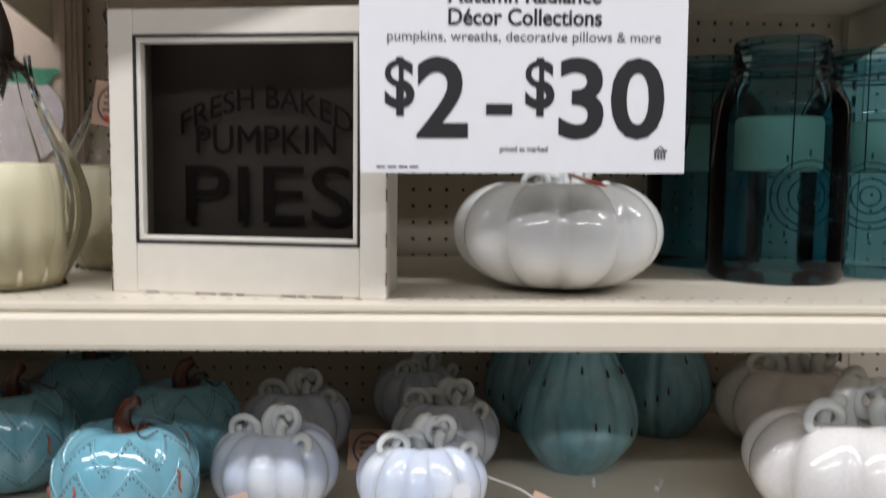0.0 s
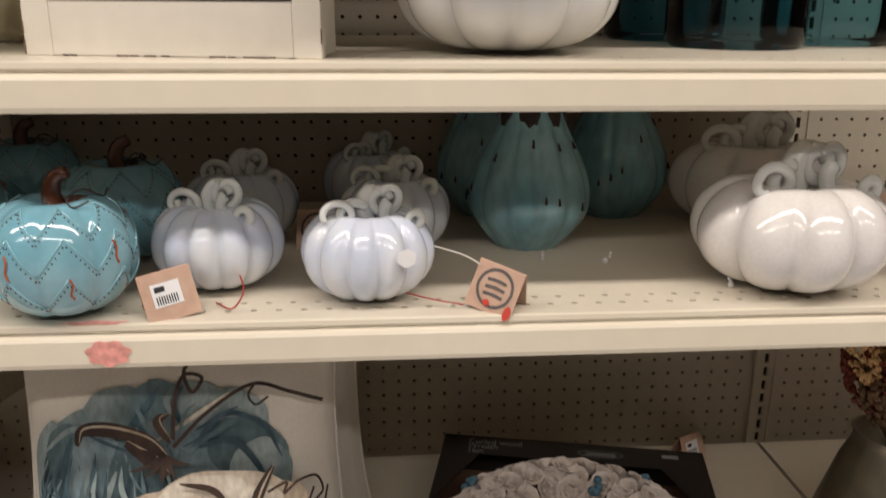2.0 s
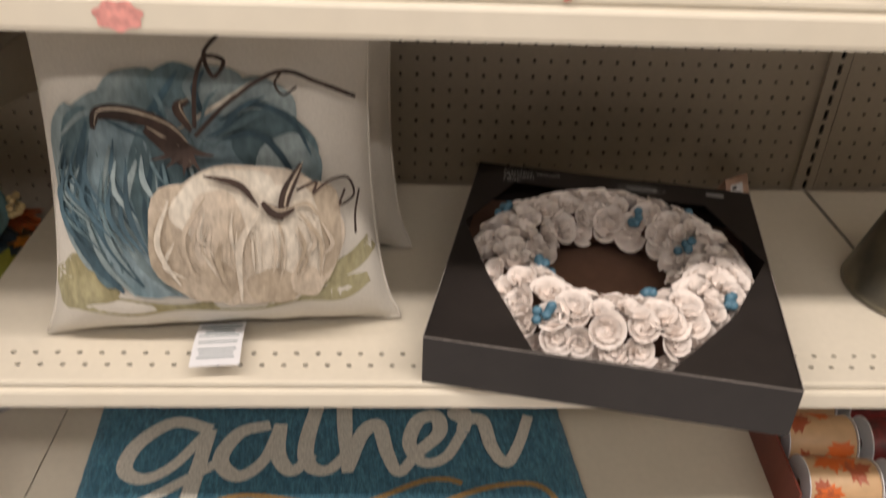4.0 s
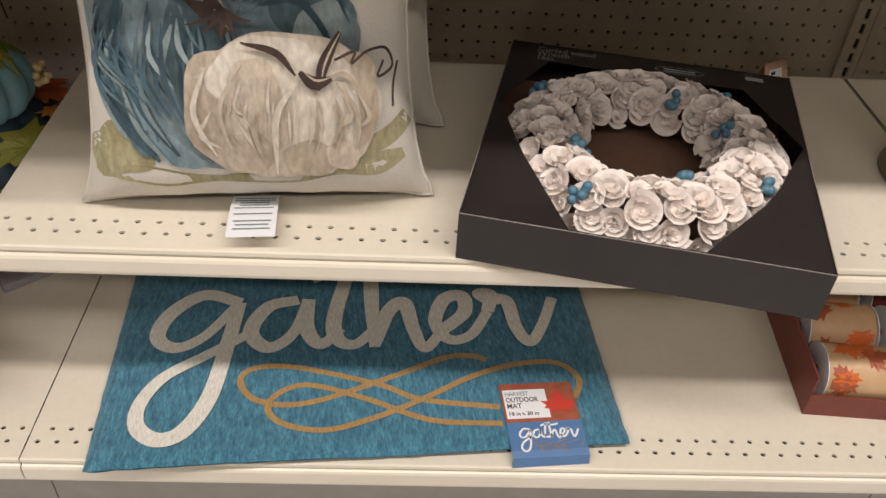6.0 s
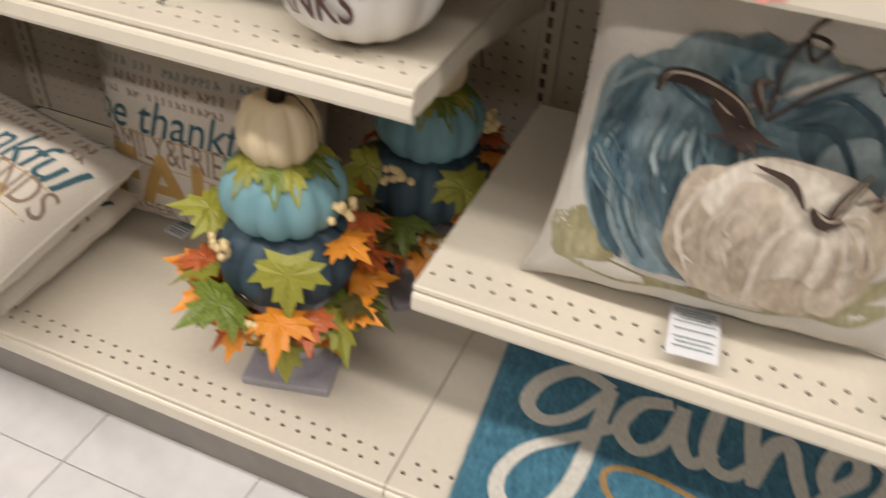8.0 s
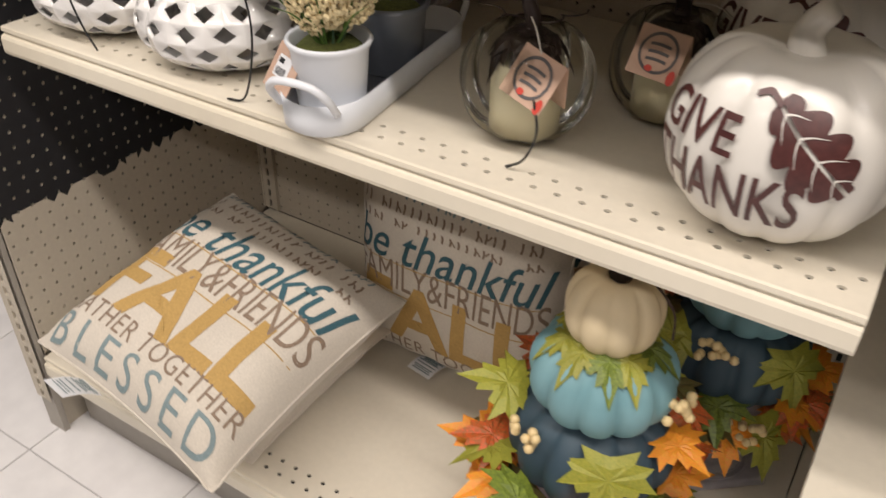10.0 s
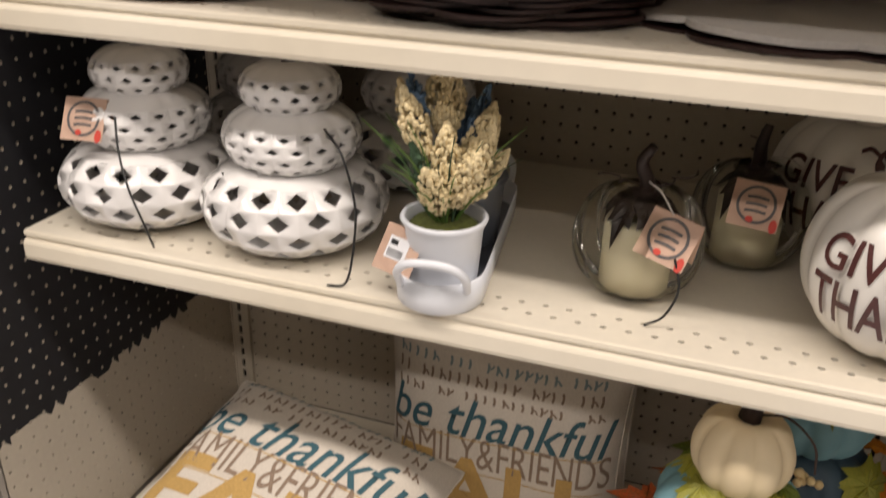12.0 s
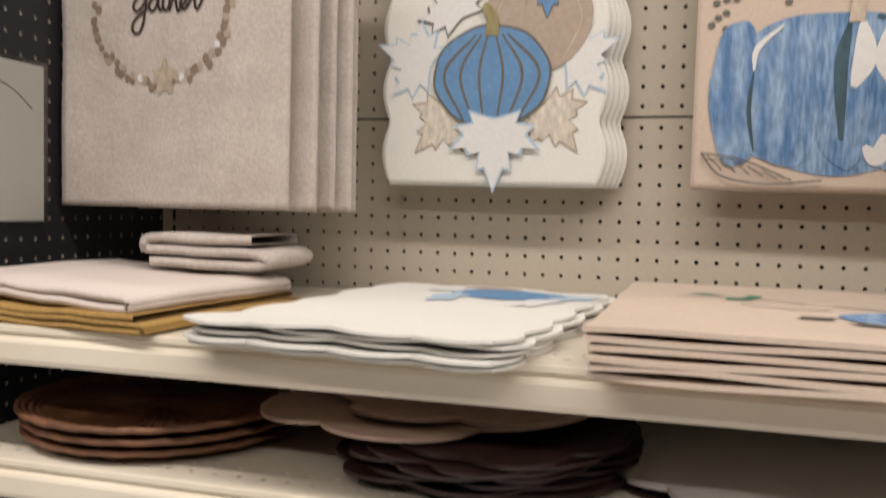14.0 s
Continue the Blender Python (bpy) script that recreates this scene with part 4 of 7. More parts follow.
def pumpkin_pillow(m, label, art=True):
    t = thing("throw_pillow", m, label, "pillow", "pumpkin print pillows")
    c = Cushion(0.405, 0.445, 0.135, 3.1, 0.02, 0.09, 0.075)
    part("cushion", mesh("cushion", *c.skin(), smooth=True), M_CANVAS, t)
    part("seam", mesh("seam", *c.piping(), smooth=True), M_CANVAS, t)
    lay = [0]

    def put(name, piece, ink):
        part(name, mesh(name, *piece), ink, t)

    def on():
        lay[0] += 1
        k = 0.0008 + 0.00016 * lay[0]
        return lambda u, v: c.at(max(-0.985, min(0.985, u)), max(-0.985, min(0.985, 0.93 * v - 0.045)), k)
    if art:
        put("ground_print", blob(-0.76, -0.60, 0.24, 0.17, on(), 0.2, 26, 5, 0.12, 5), I_OLIVE)
        put("ground_print", ribbon([(-0.93, -0.72), (-0.4, -0.79), (0.1, -0.77), (0.55, -0.74), (0.9, -0.66)], 0.10, on(), 10, lambda s: 0.5 + math.sin(s * 9) ** 2), I_OLIVE)
        put("ground_print", ribbon([(0.55, -0.62), (0.8, -0.54), (0.96, -0.44)], 0.12, on(), 8), I_OLIVE)
        put("blue_pumpkin_print", blob(-0.17, -0.08, 0.72, 0.62, on(), 0, 48, 10, 0.02, 7), I_BLUE)
        for cx, cy, rx, ry, tn, ink in ((-0.58, 0.30, 0.26, 0.15, 0.5, I_PALE), (-0.36, 0.45, 0.20, 0.14, 0.3, I_PALE), (-0.12, 0.50, 0.15, 0.12, 0.1, I_TEAL), (0.10, 0.47, 0.18, 0.13, -0.2, I_PALE), (0.34, 0.40, 0.20, 0.13, -0.4, I_PALE),
                                        (0.40, 0.17, 0.26, 0.19, -0.5, I_TEAL), (0.46, 0.02, 0.20, 0.22, -0.3, I_PALE), (-0.72, -0.06, 0.17, 0.46, 0.10, I_PALE), (-0.62, -0.12, 0.19, 0.52, 0.12, I_TEAL), (-0.42, -0.18, 0.24, 0.54, 0.14, I_BLUE), (-0.20, -0.16, 0.20, 0.48, 0.18, I_TEAL)):
            put("pumpkin_lobe_print", blob(cx, cy, rx, ry, on(), tn, 30, 7, 0.03, 6, cx * 9), ink)
        for pts, w, ink in (([(-0.80, 0.2), (-0.82, -0.1), (-0.72, -0.40), (-0.52, -0.66)], 0.07, I_DEEP), ([(-0.62, 0.32), (-0.70, 0.05), (-0.60, -0.3), (-0.40, -0.62)], 0.05, I_DEEP), ([(-0.36, 0.12), (-0.46, -0.15), (-0.40, -0.45), (-0.22, -0.68)], 0.05, I_PALE),
                            ([(-0.28, 0.10), (-0.34, -0.2), (-0.28, -0.5)], 0.035, I_DEEP), ([(-0.50, 0.20), (-0.56, -0.1), (-0.50, -0.4)], 0.035, I_PALE), ([(-0.22, 0.10), (-0.22, -0.1), (-0.16, -0.4), (0.02, -0.70)], 0.07, I_DEEP), ([(-0.82, 0.22), (-0.62, 0.36), (-0.42, 0.33)], 0.025, I_PALE),
                            ([(-0.3, 0.34), (-0.2, 0.44), (-0.1, 0.58)], 0.03, I_DEEP), ([(0.02, 0.34), (-0.02, 0.48), (0.04, 0.58)], 0.03, I_DEEP), ([(0.1, 0.32), (0.3, 0.40), (0.5, 0.30), (0.60, 0.12)], 0.025, I_DEEP), ([(0.1, 0.22), (0.3, 0.24), (0.45, 0.08), (0.50, -0.1)], 0.03, I_DEEP), ([(-0.15, 0.26), (0.1, 0.40), (0.30, 0.52)], 0.02, I_CREAM), ([(-0.7, -0.2), (-0.62, -0.45), (-0.45, -0.68)], 0.03, I_PALE)):
            put("brush_stroke_print", ribbon(pts, w, on(), 8, lambda s: 0.25 + math.sin(math.pi * s) ** 0.7), ink)
        rng = random.Random(12)
        for k in range(34):
            u0 = rng.uniform(-0.80, -0.10)
            v0, ln = rng.uniform(-0.05, 0.25), rng.uniform(0.25, 0.6)
            bow = (u0 + 0.30) * 0.35
            put("brush_stroke_print", ribbon([(u0, v0), (u0 + bow * 0.5, v0 - ln * 0.5), (u0 * 0.92 + 0.05, v0 - ln)], rng.uniform(0.010, 0.030), on(), 7, lambda s: 0.15 + math.sin(math.pi * s)), (I_DEEP, I_DEEP, I_TEAL, I_PALE)[k % 4])
        for k in range(16):
            u0, v0 = rng.uniform(-0.55, 0.45), rng.uniform(0.22, 0.50)
            put("brush_stroke_print", ribbon([(u0, v0), (u0 * 0.7 - 0.03, v0 - 0.06), (u0 * 0.4 - 0.06, 0.24)], rng.uniform(0.012, 0.028), on(), 6, lambda s: 0.15 + math.sin(math.pi * s)), (I_DEEP, I_TEAL)[k % 2])
        put("white_pumpkin_print", blob(0.22, -0.32, 0.55, 0.42, on(), 0, 44, 9, 0.025, 7, 1), I_SAND)
        for cx, cy, rx, ry, tn, ink in ((-0.10, -0.34, 0.24, 0.36, 0.12, I_BEIGE), (0.60, -0.30, 0.16, 0.30, -0.15, I_BEIGE), (0.10, -0.12, 0.30, 0.20, 0.2, I_CREAM), (0.42, -0.36, 0.22, 0.36, -0.08, I_CREAM), (0.06, -0.38, 0.17, 0.36, 0.06, I_SAND), (0.0, -0.58, 0.14, 0.14, 0.0, I_BEIGE), (0.33, -0.62, 0.16, 0.12, 0.0, I_BEIGE), (0.52, -0.60, 0.10, 0.10, 0.0, I_SAND)):
            put("pumpkin_lobe_print", blob(cx, cy, rx, ry, on(), tn, 28, 7, 0.05, 5, cy * 9), ink)
        for k in range(26):
            u0, v0 = rng.uniform(-0.20, 0.66), rng.uniform(-0.35, -0.12)
            put("brush_stroke_print", ribbon([(u0, v0), (u0 + (u0 - 0.25) * 0.15, v0 - 0.14), (u0 * 0.9 + 0.02, v0 - rng.uniform(0.2, 0.34))], rng.uniform(0.010, 0.028), on(), 6, lambda s: 0.15 + math.sin(math.pi * s)), (I_BEIGE, I_SAND, I_CREAM)[k % 3])
        for pts, w, ink in (([(0.28, -0.16), (0.16, -0.35), (0.14, -0.72)], 0.03, I_CREAM), ([(-0.2, -0.08), (-0.28, -0.32), (-0.18, -0.58)], 0.025, I_CREAM), ([(0.0, -0.06), (-0.14, -0.3), (-0.08, -0.6)], 0.02, I_BEIGE), ([(0.5, -0.16), (0.62, -0.34), (0.60, -0.56)], 0.022, I_BEIGE), ([(0.0, 0.05), (0.18, 0.0), (0.28, -0.12)], 0.03, I_BARK), ([(0.44, -0.14), (0.56, -0.12), (0.64, -0.22)], 0.02, I_BEIGE)):
            put("brush_stroke_print", ribbon(pts, w, on(), 8, lambda s: 0.3 + math.sin(math.pi * s)), ink)
        for pts, w in (([(-0.56, 0.30), (-0.52, 0.38), (-0.36, 0.38), (-0.16, 0.30), (-0.04, 0.16)], 0.075), ([(-0.28, 0.30), (-0.12, 0.18), (-0.06, 0.10)], 0.10), ([(-0.04, 0.28), (-0.10, 0.40), (-0.04, 0.44)], 0.05), ([(0.40, -0.20), (0.44, -0.06), (0.54, 0.10)], 0.06), ([(0.30, -0.10), (0.38, -0.16), (0.48, -0.14)], 0.065)):
            put("stem_print", ribbon(pts, w, on(), 8, lambda s: 0.35 + 0.75 * math.sin(math.pi * s)), I_BARK)
            put("stem_highlight_print", ribbon([(p + 0.012, q + 0.014) for p, q in pts], w * 0.16, on(), 8, lambda s: 0.2 + math.sin(math.pi * s)), I_BEIGE)
        for du, dv in ((-0.20, -0.02), (-0.12, -0.06), (-0.03, -0.10), (0.06, -0.08), (0.14, 0.0)):
            put("stem_print", ribbon([(-0.07, 0.20), (-0.07 + du * 0.5, 0.17 + dv * 0.5), (-0.07 + du, 0.16 + dv)], 0.045, on(), 6, lambda s: 1.1 - s), I_BARK)
        for pts, w in (([(-0.02, 0.30), (0.0, 0.52), (0.06, 0.66), (0.16, 0.64), (0.10, 0.56), (0.06, 0.68), (0.14, 0.78)], 0.022), ([(-0.02, 0.26), (0.18, 0.44), (0.44, 0.58), (0.66, 0.52), (0.90, 0.42)], 0.022), ([(0.46, 0.58), (0.42, 0.52), (0.46, 0.46), (0.54, 0.50)], 0.014), ([(0.50, -0.04), (0.62, 0.0), (0.60, -0.06), (0.70, 0.0), (0.82, 0.0), (0.86, -0.10), (0.76, -0.14), (0.80, -0.06)], 0.016), ([(0.90, -0.08), (0.86, -0.20), (0.85, -0.32)], 0.016)):
            put("tendril_print", ribbon(pts, w, on(), 8, None, (0, -0.0006, 0)), I_BARK)
        label_flap(t, 0.056, 0.10, pose(-0.006, 0.0, 0.008, 3, 0, 0))
    return t


pumpkin_pillow(pose(-0.287, 0.960, A1, -11, 0, 5), "cream throw pillow printed with blue and white pumpkins")
pumpkin_pillow(pose(-0.272, 1.155, A1, -9, 0, -3), "cream throw pillow standing behind another pillow", False)


def fall_pillow(m, label, thick=0.12, dv=0.0):
    t = thing("throw_pillow", m, label, "pillow", "fall lettering pillows")
    c = Cushion(0.43, 0.43, thick, 7.7)
    part("cushion", mesh("cushion", *c.skin(), smooth=True), M_LINEN, t)
    part("seam", mesh("seam", *c.piping(), smooth=True), M_LINEN, t)

    def line(body, v, size, width, ink, space=1.0, bold=0.0, script=False):
        me = writing(body, size, 0.0, space, width, bold=bold)
        if script:
            for p in me.vertices:
                p.co.x += 0.25 * p.co.y
        bent(me, lambda x, y, z: c.at(max(-.98, min(.98, x / 0.205)), max(-.98, min(.98, v + y / 0.205)), 0.0014), 0.02)
        part("lettering", me, ink, t)
    if dv > -0.15:
        line("BLESSED", -0.76 + dv, 0.075, 0.36, I_GREYBLUE, 1.35)
    line("GATHER TOGETHER", -0.52 + dv, 0.048, 0.385, I_BROWN, 1.1)
    line("FALL", -0.18 + dv, 0.165, 0.36, I_GOLD, 1.0, 0.03)
    line("FAMILY&FRIENDS", 0.20 + dv, 0.085, 0.385, I_BROWN)
    line("be thankful", 0.50 + dv, 0.10, 0.37, I_TEALTXT, 1.0, 0.006, True)
    rng = random.Random(4)
    for v, hh, ink in ((0.86 + dv, 0.09, I_BROWN), (0.72 + dv, 0.075, I_BROWN), (0.99 + dv, 0.08, I_GREYBLUE)):
        if v > 0.93:
            continue
        u, marks = -0.86, []
        while u < 0.84:
            if rng.random() > 0.12:
                marks.append(ribbon([(u, v - hh / 2), (u + 0.008, v), (u, v + hh / 2)], 0.020, lambda p, q: c.at(p, q, 0.0014), 3))
                if rng.random() > 0.4:
                    marks.append(ribbon([(u, v + rng.choice((-0.45, 0, 0.45)) * hh), (u + 0.025, v), (u + 0.05, v + rng.choice((-0.4, 0.4)) * hh)], 0.016, lambda p, q: c.at(p, q, 0.0015), 3))
            u += 0.075
        part("unread_print", mesh("unread_print", *join(*marks)), ink, t)["kind"] = "stuff"
    for v in (0.02 + dv, 0.33 + dv):
        part("rule_print", mesh("rule_print", *ribbon([(-0.9, v), (0, v), (0.9, v)], 0.010, lambda u, w: c.at(u, w, 0.0014), 10)), I_GOLD, t)
    return t, c


small = Matrix.Diagonal((0.87, 0.87, 0.87, 1))
lie, _ = fall_pillow(pose(-1.385, 0.888, 0.366, -78, 6.5, -5.5) @ pose(0, 0, -0.187) @ small, "linen lettering pillow lying on another at the deck edge", 0.17, -0.10)
label_flap(lie, 0.05, 0.075, pose(-0.06, -0.01, 0.0, 40, 0, 0))
under, _ = fall_pillow(pose(-1.415, 0.80, 0.240, -84, 2, -4) @ Matrix.Diagonal((0.72, 0.72, 0.72, 1)), "linen lettering pillow pressed flat under another pillow", 0.15)
stand, _ = fall_pillow(pose(-1.152, 1.155, DECK, -4, 0, 1) @ small, "linen lettering pillow standing on the shelf deck", 0.13, -0.22)
label_flap(stand, 0.055, 0.055, pose(-0.03, -0.012, 0.014, 0, 0, -10))
behind, _ = fall_pillow(pose(-1.15, 1.262, DECK, -9, 0, -2) @ small, "linen lettering pillow leaning on the pegboard behind another", 0.12, -0.22)

# ---- wreath in its box ----
M_CARD = paint("dark_carton", (0.014, 0.011, 0.010), 0.5, vary=0.12, scale=50, second=(0.03, 0.024, 0.022), second_scale=10)
M_CARDEDGE = paint("worn_carton_edge", (0.25, 0.22, 0.20), 0.8, vary=0.4, scale=200)
M_CARDIN = paint("brown_carton_inside", (0.20, 0.11, 0.075), 0.8, vary=0.1, scale=60)
M_ROSE = paint("curled_wood", (0.84, 0.77, 0.72), 0.75, vary=0.10, scale=120, second=(0.76, 0.66, 0.60), second_scale=40, second_amount=0.5, random_hue=0.05)
M_BERRY = paint("blue_berry", (0.085, 0.20, 0.28), 0.45, vary=0.12, scale=60)


def wreath_set():
    bx = thing("wreath_box", pose(0.200, 1.038, A1, 0, 0, -12.5), "black carton with an open window around a wreath", "box")
    w, d, h = 0.205, 0.225, 0.066
    for nm, q in (("front_wall", (-w, w, -d, -d + 0.002, 0, h)), ("back_wall", (-w, w, d - 0.002, d, 0, h)), ("left_wall", (-w, -w + 0.002, -d + 0.002, d - 0.002, 0, h)), ("right_wall", (w - 0.002, w, -d + 0.002, d - 0.002, 0, h))):
        part(nm, mesh(nm, *box(*q)), M_CARD, bx)
    part("carton_floor", mesh("carton_floor", *box(-w + 0.002, w - 0.002, -d + 0.002, d - 0.002, 0.0, 0.003)), M_CARDIN, bx, "brown carton floor")
    outer = [(-w, -d), (-0.085, -d), (0.070, -d), (w, -d), (w, 0.03), (w, d), (-w, d), (-w, 0.06)]
    inner = [(-0.150, -0.085), (-0.082, -d + 0.003), (0.068, -d + 0.003), (0.150, -0.10), (w - 0.004, 0.03), (0.135, 0.168), (-0.145, 0.172), (-w + 0.006, 0.04)]
    v = [(x, y, z) for z in (h, h - 0.0018) for x, y in outer + inner]
    f = []
    for i in range(8):
        k = (i + 1) % 8
        f += [[i, k, 8 + k, 8 + i], [16 + i, 24 + i, 24 + k, 16 + k], [8 + i, 8 + k, 24 + k, 24 + i], [i, 16 + i, 16 + k, k]]
    part("lid", mesh("lid", v, f), M_CARD, bx, "black lid with cut window")
    for q in ((-w - 0.0003, w + 0.0003, -d - 0.0004, -d + 0.0006, h - 0.0006, h + 0.0005), (w - 0.0006, w + 0.0004, -d, d, h - 0.0006, h + 0.0005), (-w - 0.0004, -w + 0.0006, -d, d, h - 0.0006, h + 0.0005)):
        part("worn_edge", mesh("worn_edge", *box(*q)), M_CARDEDGE, bx)
    grey = paint("grey_print", (0.30, 0.30, 0.30), 0.6)
    for k, body in enumerate(("Curled wood", "Wreath", "16in.")):
        me = writing(body, 0.021, 0.0, 1.0, (0.085, 0.048, 0.026)[k], "LEFT")
        part("box_print", bent(me, lambda x, y, z, k=k: (-0.165 + x, 0.207 - 0.014 * k + y, h + 0.0006)), grey, bx)
    ring = [(0.045 + 0.035 * math.cos(a), 0.196 + 0.010 * math.sin(a)) for a in np.linspace(0, 2 * math.pi, 17)]
    part("box_print", mesh("box_print", *ribbon(ring, 0.0012, lambda x, y: (x, y, h + 0.0006), 3)), grey, bx)
    for k in range(2):
        part("box_print", mesh("box_print", *box(0.022, 0.068, 0.191 + 0.006 * k, 0.1935 + 0.006 * k, h + 0.0004, h + 0.0007)), grey, bx)
    part("barcode_label", mesh("barcode_label", *box(0.140, 0.165, 0.198, 0.208, h + 0.0004, h + 0.0008)), grey, bx)

    wr = thing("wreath", pose(0.200, 1.038, A1 + 0.0035, 0, 0, -12.5), "round wreath of pale curled wood roses with blue berries", "wreath")
    RM, rt, zc = 0.134, 0.043, 0.026
    hoop = [(RM * math.cos(a), RM * math.sin(a), zc) for a in np.linspace(0, 2 * math.pi, 49)]
    part("hoop", mesh("hoop", *tube(hoop, 0.022, 10, 1), True), M_CARDIN, wr, "brown straw hoop")
    roses = []
    for sd in range(5):
        rng = random.Random(30 + sd)
        v, f = [], []
        n, turns = 46, rng.uniform(2.3, 3.0)
        ph = rng.uniform(0, 6)
        for i in range(n + 1):
            s = i / n
            a = ph + 2 * math.pi * turns * s
            r = 0.0025 + 0.0125 * s ** 0.85
            rag = 0.0012 * math.sin(3.1 * a + sd) + 0.0008 * math.sin(7 * a)
            for q, (dr, z) in enumerate(((-0.002 * s, 0.0), (0.001 + 0.0035 * s, 0.008), (0.002 + 0.0075 * s, 0.0145 - 0.004 * s + rag))):
                v.append(((r + dr) * math.cos(a), (r + dr) * math.sin(a), z))
        for i in range(n):
            for q in (0, 1):
                k = 3 * i + q
                f.append([k, k + 3, k + 4, k + 1])
        roses.append(mesh("rose", *join((v, f), ball(0.0022, 6, 4, 1, (0, 0, 0.008)), lathe([(0.0005, 0.001), (0.013, 0.0015)], 14)), smooth=True))
        roses[-1].materials.append(M_ROSE)
    rng = random.Random(77)
    for row, (psi, cnt) in enumerate(((0, 32), (26, 31), (52, 28), (80, 25), (108, 21), (135, 18), (160, 16))):
        for i in range(cnt):
            a = 2 * math.pi * (i + 0.5 * (row % 2) + rng.uniform(-0.15, 0.15)) / cnt
            p = math.radians(psi + rng.uniform(-7, 7))
            nr = Vector((math.cos(p) * math.cos(a), math.cos(p) * math.sin(a), math.sin(p)))
            c = Vector(((RM) * math.cos(a), RM * math.sin(a), zc)) + nr * (rt * 0.92)
            if c.z < 0.004:
                c.z = 0.004
            m = Matrix.Translation(c) @ (nr + Vector((rng.uniform(-.2, .2), rng.uniform(-.2, .2), rng.uniform(0, .3)))).to_track_quat("Z", "Y").to_matrix().to_4x4() @ Matrix.Rotation(rng.uniform(0, 6), 4, "Z") @ Matrix.Diagonal((*[rng.uniform(0.78, 1.08)] * 3, 1))
            part("rose", roses[rng.randrange(5)], None, wr, "", m)
    bm = mesh("berry", *ball(0.0062, 12, 8), smooth=True)
    bm.materials.append(M_BERRY)
    for a, rr in ((-146, 0.100), (-116, 0.172), (-64, 0.100), (-30, 0.165), (17, 0.102), (71, 0.102), (52, 0.175), (150, 0.17)):
        for k in range(5):
            aa = math.radians(a) + rng.uniform(-0.055, 0.055) + (k - 2) * 0.03
            rb = rr + rng.uniform(-0.008, 0.008)
            lift = math.sqrt(max(0.0, (rt + 0.010) ** 2 - (rb - RM) ** 2))
            part("berry", bm, None, wr, "", pose(rb * math.cos(aa), rb * math.sin(aa), zc + lift + rng.uniform(0.0, 0.007)))


wreath_set()
hang_tag(pose(0.475, 1.29, A1, 0, 0, 30), "kraft hang tag lying behind the wreath box", True)

# ---- doormats ----
M_MAT = paint("teal_chenille", (0.028, 0.12, 0.19), 0.95, vary=0.45, scale=420, second=(0.075, 0.25, 0.34), second_scale=150, second_amount=0.7, bump=0.9, bump_scale=700, stretch=(1, 0.25, 1), sheen=0.3)
M_MATWHITE = paint("white_chenille", (0.66, 0.63, 0.56), 0.95, vary=0.2, scale=420, bump=0.8, bump_scale=700, stretch=(1, 0.25, 1), sheen=0.2)
M_MATGOLD = paint("gold_chenille", (0.36, 0.22, 0.08), 0.95, vary=0.25, scale=420, bump=0.8, bump_scale=700, stretch=(1, 0.25, 1), sheen=0.2)
SCRIPT = {
    "g_bowl": [(.178, .30), (.12, .32), (.072, .28), (.06, .23), (.09, .207), (.13, .23), (.176, .30)],
    "g_tail": [(.176, .30), (.165, .21), (.15, .11), (.122, .052), (.09, .038), (.06, .06), (.056, .10), (.083, .15), (.14, .192), (.198, .232)],
    "a_bowl": [(.268, .302), (.222, .288), (.198, .235), (.226, .20), (.262, .228), (.284, .302)],
    "a_tail": [(.284, .302), (.282, .24), (.304, .203), (.335, .235)],
    "t_stem": [(.352, .385), (.325, .26), (.33, .212), (.356, .20), (.382, .225)],
    "t_bar": [(.29, .345), (.34, .365), (.42, .352), (.48, .365)],
    "h_stem": [(.385, .39), (.384, .28), (.386, .192)],
    "h_arch": [(.386, .20), (.41, .268), (.436, .286), (.447, .225), (.462, .186), (.492, .222)],
    "e": [(.492, .222), (.53, .26), (.53, .298), (.50, .29), (.482, .24), (.50, .202), (.535, .21), (.568, .26)],
    "r": [(.568, .26), (.578, .298), (.56, .302), (.575, .288), (.602, .282), (.608, .222), (.625, .19), (.652, .228), (.678, .286)],
}
SWIRL = ([(.56, .07), (.45, .09), (.39, .12), (.27, .16), (.21, .162), (.19, .14), (.21, .105), (.26, .09), (.32, .10), (.41, .135), (.49, .168), (.53, .17), (.553, .16)],
         [(.56, .04), (.46, .052), (.38, .09), (.30, .122), (.26, .12), (.232, .093), (.25, .06), (.31, .042), (.38, .06), (.45, .09), (.53, .13), (.60, .15), (.66, .148), (.685, .115), (.672, .08)])


